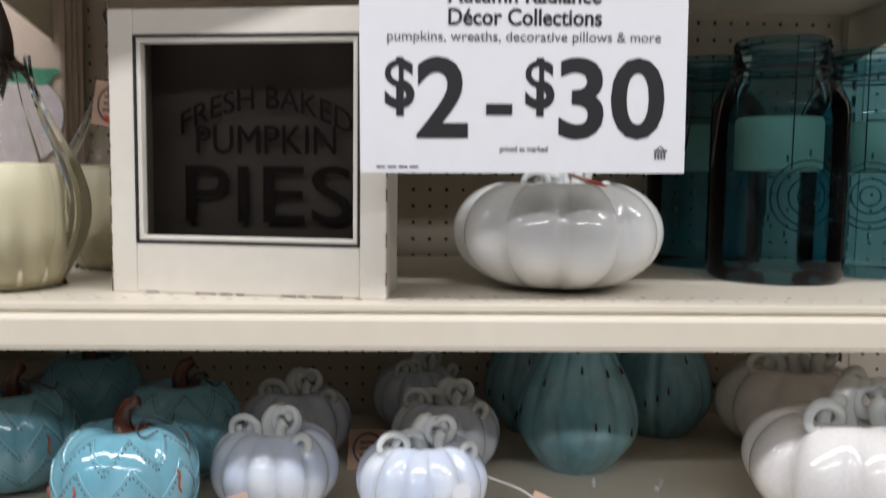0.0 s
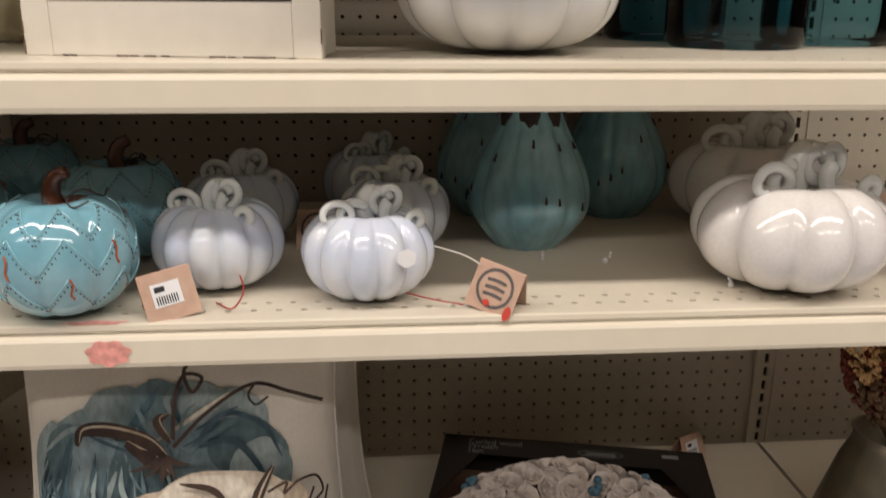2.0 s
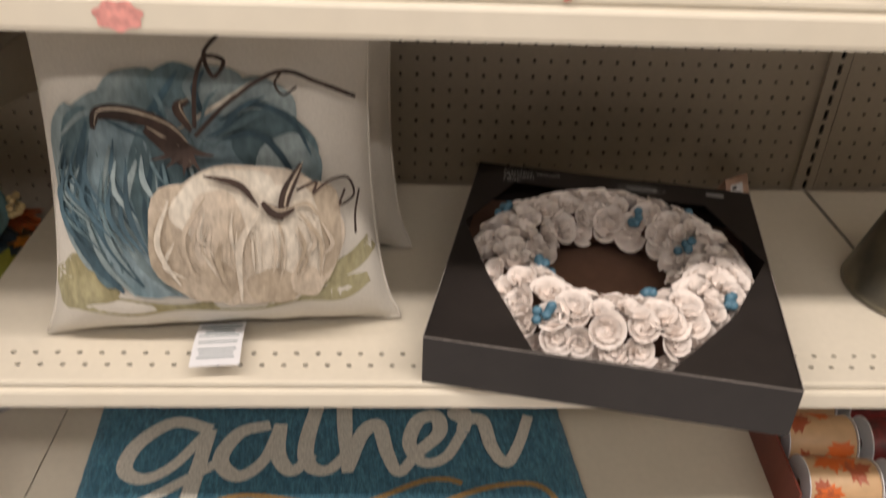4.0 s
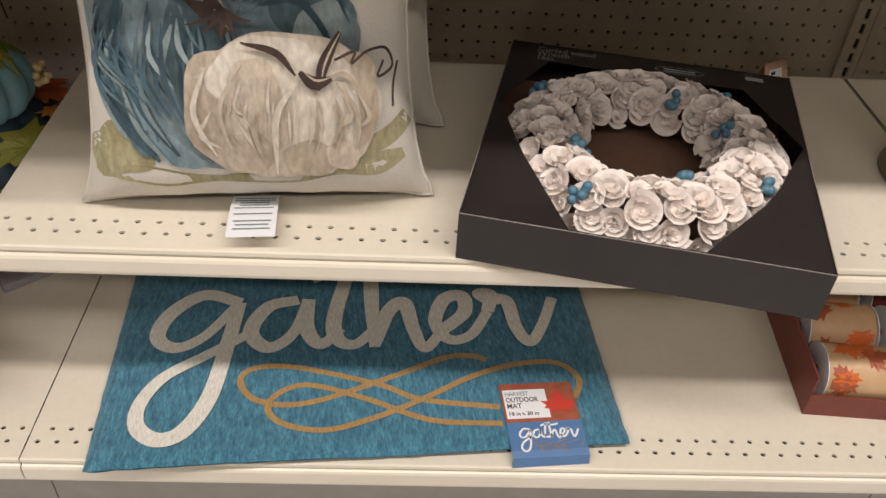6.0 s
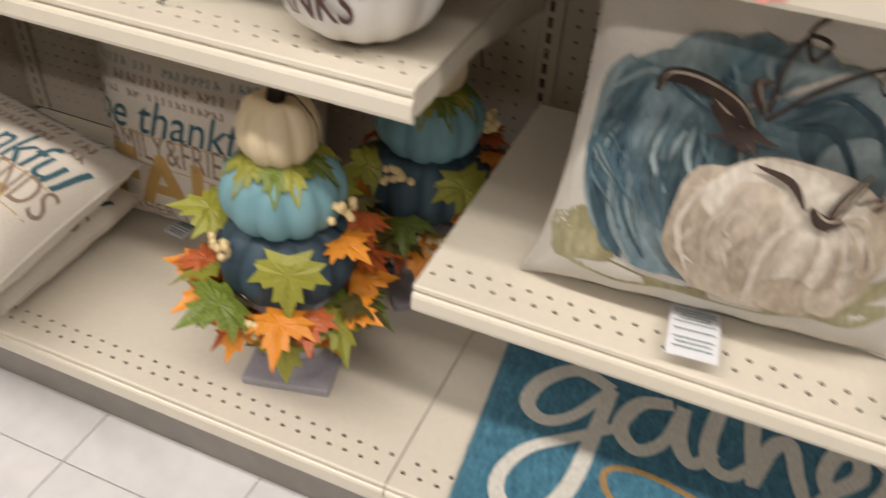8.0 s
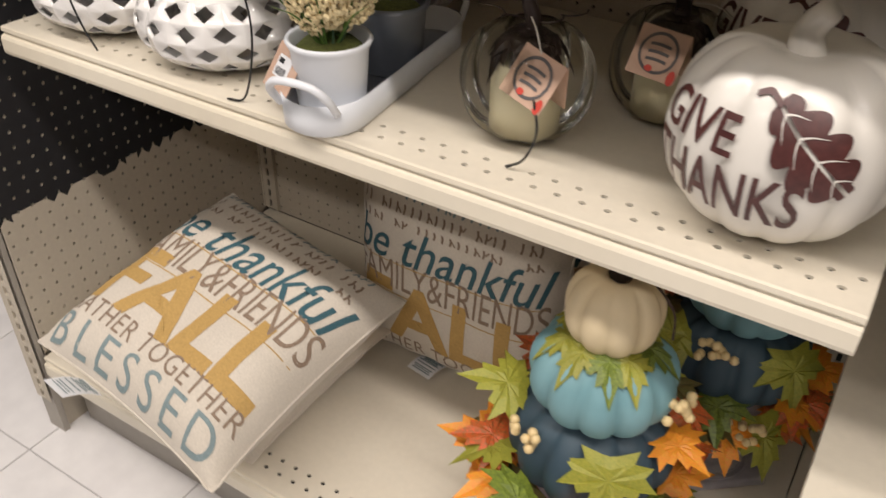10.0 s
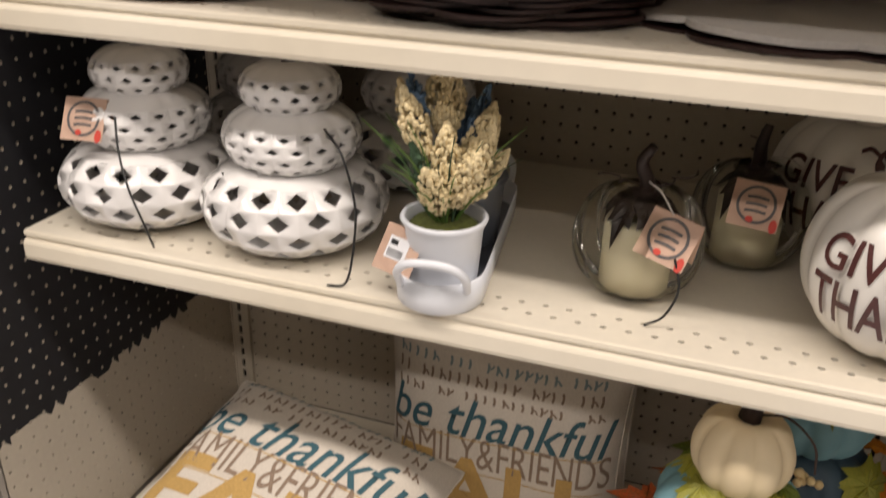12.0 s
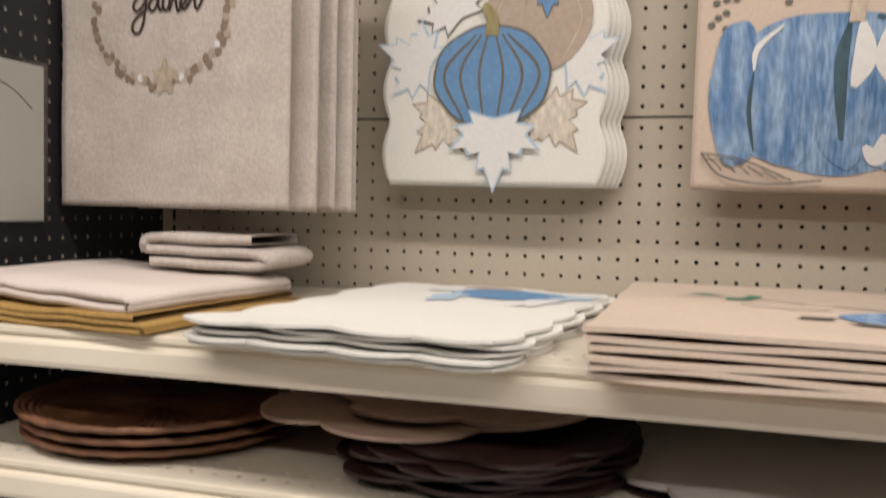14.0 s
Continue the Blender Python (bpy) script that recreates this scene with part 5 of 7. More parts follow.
def doormat(m, label, art):
    t = thing("doormat", m, label, "doormat", "teal doormats")
    w, d, h = 0.733, 0.46, 0.0075
    nx, ny = 60, 40
    v, f = [], []
    for side in (1, 0):
        for j in range(ny + 1):
            for i in range(nx + 1):
                u, s = i / nx, j / ny
                e = min(u, 1 - u, s * 0.7, (1 - s) * 0.7)
                lift = 0.002 * noise.noise((u * 5, s * 4, 0.2)) + 0.004 * max(0, 0.12 - s) / 0.12 * math.sin(u * 5.5) ** 2
                wx = 0.0015 * noise.noise((s * 20, u * 3, 5))
                wy = 0.0015 * noise.noise((u * 30, s * 3, 9))
                top = h * min(1, (e / 0.008) ** 0.5 if e < 0.008 else 1)
                v.append((u * w + wx, s * d + wy, max(0, lift) + (max(top, 0.0012) if side else 0)))
        o = 0 if side else (nx + 1) * (ny + 1)
        for j in range(ny):
            for i in range(nx):
                a = o + j * (nx + 1) + i
                q = [a, a + 1, a + nx + 2, a + nx + 1]
                f.append(q if side else q[::-1])
    part("woven_body", mesh("woven_body", v, f, True), M_MAT, t)

    def on(x, y, k=0.0009):
        u, s = x / w, y / d
        lift = 0.002 * noise.noise((u * 5, s * 4, 0.2)) + 0.004 * max(0, 0.12 - s) / 0.12 * math.sin(u * 5.5) ** 2
        return (x, y, h + max(0, lift) + k)
    if art:
        for i, (nm, pts) in enumerate(SCRIPT.items()):
            part("woven_letter", mesh("woven_letter", *ribbon(pts, 0.0235 if nm != "t_bar" else 0.013, lambda x, y, k=0.0016 + 0.0004 * i: on(x, y, k), 10, lambda s: 0.9 + 0.16 * math.sin(5 * s), (0, 0, 0.0003))), M_MATWHITE, t, "white woven script of the word gather")
        for k, pts in enumerate(SWIRL):
            part("woven_swirl", mesh("woven_swirl", *ribbon(pts, 0.0095, lambda x, y, k=k: on(x, y, 0.0004 + 0.0006 * k), 10, None, (0, 0, 0.0005))), M_MATGOLD, t, "gold woven swirl")
    return t


mat = doormat(pose(-0.518, 0.772, DECK + 0.0085, 0, 0, 4.7), "teal woven doormat with white gather script and gold swirl", True)
doormat(pose(-0.515, 0.777, DECK, 0, 0, 4.9), "teal woven doormat under the top one", False)
M_CARDRED = paint("orange_red_card", (0.35, 0.09, 0.05), 0.4, vary=0.2, scale=60, second=(0.26, 0.10, 0.06), second_scale=30)
M_CARDBLUE = paint("blue_card", (0.09, 0.19, 0.38), 0.4, vary=0.06)


def mat_card():
    t = thing("product_card", pose(0.088, 0.932, DECK + 0.0185, 0, 0, 5), "printed cardboard band on the doormat front", "label")
    prof = [(0.0, 0.0), (-0.07, 0.0), (-0.118, 0.0), (-0.128, -0.003), (-0.132, -0.018)]
    w = 0.107

    def strip(s0, s1, k, x0, x1):
        v = []
        for a, z in prof[s0:s1 + 1]:
            v += [(x0, a, z + k), (x1, a, z + k)]
        return v, [[2 * i, 2 * i + 1, 2 * i + 3, 2 * i + 2] for i in range(s1 - s0)]
    part("red_panel", mesh("red_panel", *strip(0, 1, 0.0, -w / 2, w / 2)), M_CARDRED, t)
    part("blue_panel", mesh("blue_panel", *strip(1, 4, 0.0, -w / 2, w / 2)), M_CARDBLUE, t)
    part("white_panel", mesh("white_panel", *box(-w / 2 + 0.003, 0.012, -0.064, -0.012, 0.0004, 0.0007)), M_PAPER, t)
    for body, y, sz, wd in (("HARVEST", -0.020, 0.011, 0.034), ("OUTDOOR", -0.031, 0.012, 0.047), ("MAT", -0.042, 0.012, 0.021), ("18 in x 30 in", -0.056, 0.009, 0.042)):
        part("card_text", bent(writing(body, sz, 0.0, 1, wd, "LEFT", 0.02), lambda x, yy, z, y=y: (-0.048 + x, y + yy, 0.0010)), I_BARK if body != "HARVEST" else I_GREYBLUE, t)
    lf = maple(0.042)
    part("leaf_print", mesh("leaf_print", [(x + 0.028, -0.052 + y, 0.0009) for x, y, z in lf[0]], lf[1]), M_REDINK, t)
    for nm, pts in SCRIPT.items():
        part("script_print", mesh("script_print", *ribbon(pts, 0.022, lambda x, y: (-0.046 + x * 0.135, -0.129 + y * 0.135 + 0.004, 0.0010), 5)), M_PAPER, t)
    for pts in SWIRL:
        part("swirl_print", mesh("swirl_print", *ribbon(pts, 0.008, lambda x, y: (-0.046 + x * 0.135, -0.1245 + y * 0.12, 0.0008), 5)), M_MATGOLD, t)


mat_card()

# ---- ribbon spools in a carton ----
M_REDCARTON = paint("maroon_carton", (0.20, 0.045, 0.03), 0.5, vary=0.1, scale=40)
M_RIB = paint("tan_ribbon", (0.62, 0.40, 0.22), 0.45, vary=0.08, scale=60)
M_PLAID = paint("red_plaid_ribbon", (0.25, 0.03, 0.025), 0.5, vary=0.3, scale=50, second=(0.03, 0.02, 0.02), second_scale=60, second_amount=0.8)
M_ORANGE = paint("orange_print", (0.72, 0.16, 0.03), 0.5, vary=0.15)


def ribbon_tray():
    t = thing("carton_tray", pose(0.485, 0.90, DECK, 0, 0, -4), "maroon cardboard tray holding ribbon spools", "tray")
    for nm, q in (("tray_floor", (0, 0.30, 0, 0.30, 0, 0.003)), ("front_wall", (0, 0.30, 0, 0.003, 0.003, 0.042)), ("left_wall", (0, 0.003, 0.003, 0.30, 0.003, 0.075)), ("back_wall", (0, 0.30, 0.297, 0.30, 0.003, 0.075)), ("right_wall", (0.297, 0.30, 0.003, 0.297, 0.003, 0.075))):
        part(nm, mesh(nm, *box(*q)), M_REDCARTON, t)
    base = t.matrix_basis.copy()
    for i in range(2):
        for j in range(3):
            s = thing("ribbon_spool", base @ pose(0.022 + i * 0.125, 0.050 + j * 0.09, 0.003 + 0.042, 0, 90, 0), ("wide tan ribbon spool printed with autumn leaves", "wide red plaid ribbon spool in the carton")[i], "ribbon", "ribbon spools")
            part("ribbon_roll", mesh("ribbon_roll", *lathe([(0.012, 0.0), (0.040, 0.0), (0.041, 0.002), (0.041, 0.098), (0.040, 0.10), (0.012, 0.10)], 30), True), M_PLAID if i else M_RIB, s)
            for z in (-0.002, 0.1015):
                part("flange", mesh("flange", *lathe([(0.008, z), (0.0425, z), (0.0425, z + 0.0015), (0.008, z + 0.0015)], 24)), M_PAPER, s, "card flange")
            if not i:
                lf = maple(0.04)
                rng = random.Random(j + 3)
                for k in range(9):
                    a0, z0, rot = rng.uniform(0, 6.28) if k > 3 else 2.2 + 0.6 * k, rng.uniform(0.02, 0.08), rng.uniform(0, 6)
                    v = []
                    for x, y, z in lf[0]:
                        x, y = x * math.cos(rot) - y * math.sin(rot), x * math.sin(rot) + y * math.cos(rot)
                        a = a0 + x / 0.041
                        v.append((0.0416 * math.cos(a), 0.0416 * math.sin(a), max(0.004, min(0.096, z0 + y))))
                    part("leaf_print", mesh("leaf_print", v, lf[1]), M_ORANGE if k % 2 else M_RUST, s)


ribbon_tray()

# ---- galvanised can with dried flowers ----
M_GALV = paint("galvanised_metal", (0.20, 0.19, 0.16), 0.42, metal=0.85, vary=0.2, scale=30, second=(0.32, 0.28, 0.19), second_scale=14, second_amount=0.7, bump=0.15, bump_scale=60)
F_RED = paint("dried_red_seed", (0.22, 0.05, 0.03), 0.9, vary=0.3, scale=300, random_hue=0.2)
F_TAN = paint("dried_tan_seed", (0.48, 0.30, 0.13), 0.9, vary=0.3, scale=300, random_hue=0.2)
F_BROWN = paint("dried_brown_grass", (0.12, 0.065, 0.03), 0.9, vary=0.3, scale=300, random_hue=0.2)


def seed_head(length, r, n, seed, bead=0.0036):
    """A dense plume of small seeds along +z."""
    rng = random.Random(seed)
    pcs = [tube([(0, 0, 0), (0, 0, length)], 0.0012, 5, 2)]
    for i in range(n):
        s = rng.random()
        rr = r * math.sin(math.pi * (0.12 + 0.86 * s)) * rng.uniform(0.55, 1.0)
        a = rng.uniform(0, 6.28)
        pcs.append(ball(bead * rng.uniform(0.7, 1.2), 5, 3, 1.3, (rr * math.cos(a), rr * math.sin(a), length * (0.12 + 0.88 * s))))
    return join(*pcs)


def flower_can():
    t = thing("flower_can", pose(0.645, 1.055, A1), "galvanised metal can of dried autumn flowers", "flower arrangement")
    part("can", mesh("can", *lathe([(0.001, 0.002), (0.094, 0.001), (0.098, 0.004), (0.096, 0.012), (0.062, 0.135), (0.050, 0.165), (0.048, 0.178), (0.051, 0.186), (0.046, 0.186), (0.044, 0.165), (0.001, 0.15)], 44), True), M_GALV, t)
    part("side_handle", mesh("side_handle", *tube([(0.02, -0.090, 0.035), (0.03, -0.108, 0.05), (0.03, -0.098, 0.09), (0.02, -0.072, 0.10)], 0.0035, 8, 5), True), M_GALV, t)
    part("rivet_plate", mesh("rivet_plate", *ball(0.006, 8, 5, 0.6, (0.0, -0.093, 0.03))), M_GALV, t)
    heads = [mesh("seed_head", *seed_head(0.11, 0.020, 170, k), smooth=False) for k in range(3)]
    rng = random.Random(8)
    for k in range(24):
        a = rng.uniform(0, 6.28)
        tilt = rng.uniform(4, 34)
        mt = (F_RED, F_TAN, F_BROWN)[k % 3]
        me = heads[k % 3].copy()
        me.materials.append(mt)
        z = rng.uniform(0.10, 0.20)
        m = pose(0, 0, 0.165, 0, 0, math.degrees(a)) @ pose(0, 0, 0, 0, tilt, 0) @ pose(0, 0, z - 0.1)
        part("seed_head", me, None, t, "", m)
        part("stalk", mesh("stalk", *tube([(0, 0, -0.06), (0, 0, z - 0.1 + 0.02)], 0.0016, 5, 2)), F_BROWN, t, "", pose(0, 0, 0.165, 0, 0, math.degrees(a)) @ pose(0, 0, 0, 0, tilt, 0))


flower_can()

# ---- stacked pumpkin topiaries ----
M_NAVY = paint("navy_matte_pumpkin", (0.026, 0.052, 0.075), 0.6, vary=0.15, scale=25, second=(0.045, 0.08, 0.105), second_scale=14, bump=0.1, bump_scale=120)
M_AQUA = paint("aqua_matte_pumpkin", (0.16, 0.32, 0.36), 0.6, vary=0.1, scale=25, second=(0.22, 0.38, 0.41), second_scale=14, bump=0.1, bump_scale=120)
M_CREAMP = paint("cream_matte_pumpkin", (0.70, 0.58, 0.38), 0.6, vary=0.07, scale=25, second=(0.62, 0.48, 0.28), second_scale=12, bump=0.1, bump_scale=120)
M_URN = paint("grey_carved_urn", (0.42, 0.40, 0.43), 0.75, vary=0.15, scale=60, second=(0.30, 0.28, 0.31), second_scale=30, bump=0.3, bump_scale=150)
L_GREEN = paint("leaf_green", (0.085, 0.12, 0.018), 0.5, vary=0.3, scale=60, second=(0.20, 0.25, 0.03), second_scale=22, second_amount=0.8, random_hue=0.15)
L_OLIVE = paint("leaf_olive", (0.24, 0.25, 0.03), 0.5, vary=0.2, scale=60, second=(0.33, 0.30, 0.04), second_scale=25, second_amount=0.8, random_hue=0.12)
L_GOLD = paint("leaf_gold", (0.70, 0.30, 0.02), 0.5, vary=0.2, scale=60, second=(0.75, 0.20, 0.02), second_scale=25, second_amount=0.8, random_hue=0.12)
L_RED = paint("leaf_red", (0.55, 0.09, 0.02), 0.5, vary=0.3, scale=60, second=(0.20, 0.09, 0.02), second_scale=22, second_amount=0.8, random_hue=0.15)
L_DARK = paint("leaf_dark", (0.07, 0.08, 0.02), 0.5, vary=0.3, scale=60, second=(0.16, 0.06, 0.02), second_scale=22, random_hue=0.15)
M_CREAMBERRY = paint("cream_berry", (0.72, 0.55, 0.28), 0.4, vary=0.1)


def topiary(m, label, seed):
    t = thing("pumpkin_topiary", m, label, "topiary", "pumpkin topiaries")
    rng = random.Random(seed)
    part("plinth", soft_box("plinth", -0.064, 0.064, -0.064, 0.064, 0, 0.014, 0.003), M_URN, t, "grey carved square plinth")
    part("urn", mesh("urn", *lathe([(0.050, 0.014), (0.050, 0.02), (0.040, 0.026), (0.034, 0.036), (0.038, 0.044), (0.056, 0.058), (0.068, 0.08), (0.070, 0.098), (0.066, 0.108), (0.050, 0.125), (0.040, 0.16), (0.001, 0.162)], 36, 0.03, 18), True), M_URN, t, "grey fluted urn")
    for k in range(9):
        r = 0.058 - 0.0022 * k
        part("carved_ring", mesh("carved_ring", *tube([(r * math.cos(a), r * math.sin(a), 0.014 + 0.0012 * k) for a in np.linspace(0, 2 * math.pi, 25)], 0.0012, 5, 1)), M_URN, t) if k % 3 == 0 else None
    for nm, z, R, H, lb, mt in (("lower_pumpkin", 0.150, 0.094, 0.128, 12, M_NAVY), ("middle_pumpkin", 0.256, 0.080, 0.108, 11, M_AQUA), ("upper_pumpkin", 0.350, 0.051, 0.092, 9, M_CREAMP)):
        part(nm, mesh(nm, *gourd_skin(R, H, lb, 0.11, 1.4, 8, 24, 0.12), smooth=True), mt, t, "", pose(0, 0, z, 0, 0, seed * 31))
    part("stem", mesh("stem", *tube([(0, 0, 0.435), (0.004, 0, 0.455), (0.016, -0.004, 0.465)], 0.012, 8, 4, 0.008), True), I_BARK, t, "dark brown stem")
    part("tendril", mesh("tendril", *tube([(0.01, 0, 0.44), (0.03, -0.02, 0.452), (0.055, -0.03, 0.43), (0.06, -0.035, 0.40)], 0.0013, 5, 5)), I_BARK, t)
    kinds = [mesh("maple_leaf", *maple(1.0, b, 0.2)) for b in (0.25, 0.45, 0.65)]
    cache = {}

    def leaf(mat, size, mm, k):
        key = (mat.name, k)
        if key not in cache:
            cache[key] = kinds[k].copy()
            cache[key].materials.append(mat)
        part("maple_leaf", cache[key], None, t, "", mm @ Matrix.Diagonal((size, size, size, 1)))
    front = -95
    rows = []
    tones = (L_GOLD, L_RED, L_OLIVE, L_GOLD, L_DARK, L_GREEN, L_GOLD, L_RED, L_DARK)
    for i in range(24):
        off = 24 + i * 312 / 23
        a = front + off + rng.uniform(-7, 7)
        rows.append((a, 0.165 + rng.uniform(-0.012, 0.03), 0.088 + rng.uniform(-0.012, 0.012), rng.uniform(-18, 24), rng.uniform(0.062, 0.092), tones[i % 9]))
    for i in range(10):
        a = front + 30 + i * 33 + rng.uniform(-8, 8)
        rows.append((a, 0.142 + rng.uniform(-0.008, 0.008), 0.064, rng.uniform(-24, 0), rng.uniform(0.06, 0.08), tones[(i * 2 + 1) % 9]))
    for i in range(8):
        off = 75 + i * 30
        rows.append((front + off + rng.uniform(-8, 8), 0.258, 0.078, rng.uniform(-30, 30), rng.uniform(0.055, 0.08), (L_GOLD, L_RED, L_DARK, L_OLIVE)[i % 4]))
    for a, z, r, tilt, size, mt in rows:
        leaf(mt, size, pose(0, 0, z, 0, 0, a - 90) @ pose(0, r, 0, tilt, rng.uniform(-25, 25), rng.uniform(-20, 20)), rng.randrange(3))
    leaf(L_OLIVE, 0.084, pose(0.026, -0.072, 0.262, -52, 0, 190), 1)
    leaf(L_OLIVE, 0.09, pose(0.015, -0.072, 0.152, -50, 0, 190), 1)
    leaf(L_GOLD, 0.07, pose(-0.035, -0.078, 0.158, -30, 0, 165), 0)
    for a in (-150, -118, -85, -50, -15, 40, 90, 150):
        leaf((L_OLIVE, L_GREEN)[int(a) % 2], 0.060, pose(0, 0, 0.366, 0, 0, a - 90) @ pose(0, 0.026, 0, -12, 0, rng.uniform(-15, 15)), 2)
    bmesh_ = mesh("berry", *ball(0.0058, 8, 6), smooth=True)
    bmesh_.materials.append(M_CREAMBERRY)
    for a, z, r in ((-135, 0.256, 0.088), (-100, 0.158, 0.098), (-20, 0.31, 0.085), (100, 0.25, 0.09)):
        for k in range(11):
            aa = math.radians(a) + rng.uniform(-0.22, 0.22)
            part("berry", bmesh_, None, t, "", pose((r + rng.uniform(-0.006, 0.014)) * math.cos(aa), (r + rng.uniform(-0.006, 0.014)) * math.sin(aa), z + rng.uniform(-0.012, 0.014)))


grown = Matrix.Diagonal((1.06, 1.06, 1.06, 1))
topiary(pose(-0.836, 0.948, DECK, 0, 0, 13.6) @ grown, "three stacked faux pumpkins in an urn with autumn leaves", 1)
topiary(pose(-0.738, 1.205, DECK, 0, 0, 40) @ grown, "three stacked faux pumpkins standing behind another topiary", 2)

# ---- left bay, lower shelf: lattice stacks, flower tray, glass pumpkins, give thanks pumpkins ----
M_PORC = paint("white_porcelain", (0.80, 0.78, 0.76), 0.15, vary=0.02, scale=40, coat=0.5, second=(0.74, 0.72, 0.70), second_amount=0.4)
M_INSIDE = paint("shaded_inside", (0.55, 0.53, 0.50), 0.6)


def lattice_tier(R, H, rows, count, shape, lobes, lo, hi):
    """One hollow pierced pumpkin: plain cap and foot, pierced band between, real holes."""
    def f(u, v, w):
        s = lo + (hi - lo) * v / rows
        th = 2 * math.pi * u / count
        a = (s - 0.5) * math.pi
        r = R * max(0.0, math.cos(a)) ** 0.6
        r *= 1 - 0.05 * (1 - abs(math.sin(lobes * th / 2))) ** 1.5
        r -= 0.004 * w
        return (r * math.cos(th), r * math.sin(th), H / 2 * (1 + math.sin(a)))
    v, q = holes(count, rows, f, shape, stagger=True)
    caps = []
    n = count * 4
    for s0, s1 in ((0.02, lo), (hi, 0.985)):
        vv, ff = [], []
        k = 7
        for j in range(k + 1):
            for i in range(n):
                vv.append(f(i * count / n, rows * ((s0 + (s1 - s0) * j / k) - lo) / (hi - lo), 0))
        for j in range(k):
            for i in range(n):
                m = (i + 1) % n
                ff.append([j * n + i, j * n + m, (j + 1) * n + m, (j + 1) * n + i])
        caps.append((vv, ff))
    return join((v, q), *caps)


def lattice_stack(m, label):
    t = thing("lattice_pumpkin_stack", m, label, "pumpkin decor", "white lattice stacks")
    part("lower_tier", mesh("lower_tier", *lattice_tier(0.111, 0.102, 4, 15, diamond_hole(0.30, 0.42), 12, 0.20, 0.78), True), M_PORC, t, "large tier with diamond holes")
    part("middle_tier", mesh("middle_tier", *lattice_tier(0.080, 0.078, 4, 18, diamond_hole(0.27, 0.27), 12, 0.24, 0.68), True), M_PORC, t, "middle tier with small holes", pose(0, 0, 0.090))
    part("upper_tier", mesh("upper_tier", *lattice_tier(0.058, 0.058, 3, 16, diamond_hole(0.27, 0.27), 12, 0.26, 0.70), True), M_PORC, t, "small upper tier with small holes", pose(0, 0, 0.155))
    return t


lattice_stack(pose(-1.578, 0.972, B1), "white porcelain stack of three pierced pumpkins")
lattice_stack(pose(-1.376, 0.970, B1, 0, 0, 12), "white porcelain stack of three pierced pumpkins")
lattice_stack(pose(-1.55, 1.225, B1, 0, 0, 30), "white porcelain pierced stack standing behind")
lattice_stack(pose(-1.315, 1.215, B1, 0, 0, 50), "white porcelain pierced stack standing behind")
for pts, m in (([(-1.552, 0.888, 0.150), (-1.540, 0.872, 0.115), (-1.522, 0.858, 0.08), (-1.508, 0.858, 0.04), (-1.510, 0.872, 0.004)], None), ([(-1.312, 0.925, 0.155), (-1.278, 0.895, 0.14), (-1.262, 0.890, 0.09), (-1.262, 0.885, 0.045), (-1.266, 0.872, 0.006), (-1.285, 0.864, 0.003)], None)):
    w = tagged(new("power_cord", mesh("power_cord", *tube(pts, 0.0013, 6, 6))), "thin black light cord hanging down the pierced pumpkin", "cord", "black cords")
    w.location = (0, 0, B1)
    w.data.materials.append(M_WIRE)
hang_tag(pose(-1.600, 0.882, B1 + 0.118, -8, 0, 8), "faded kraft tag hanging on the pierced pumpkin", False)

M_ENAMEL = paint("white_enamel", (0.74, 0.76, 0.80), 0.35, vary=0.03, scale=30, second=(0.66, 0.68, 0.72), second_amount=0.4)
M_ZINC = paint("grey_zinc", (0.24, 0.26, 0.30), 0.35, metal=0.6, vary=0.1, scale=30)
M_MOSS = paint("moss", (0.07, 0.08, 0.015), 0.95, vary=0.4, scale=200, bump=0.8, bump_scale=300)
F_CREAM = paint("cream_astilbe", (0.72, 0.60, 0.36), 0.9, vary=0.2, scale=200, random_hue=0.06)
F_BLUEF = paint("blue_lavender", (0.09, 0.15, 0.23), 0.9, vary=0.3, scale=200, random_hue=0.12)
F_GREENF = paint("green_spray", (0.09, 0.17, 0.03), 0.7, vary=0.3, scale=150, random_hue=0.15)
F_DKGREEN = paint("dark_green_spray", (0.04, 0.08, 0.04), 0.8, vary=0.3, scale=150, random_hue=0.15)


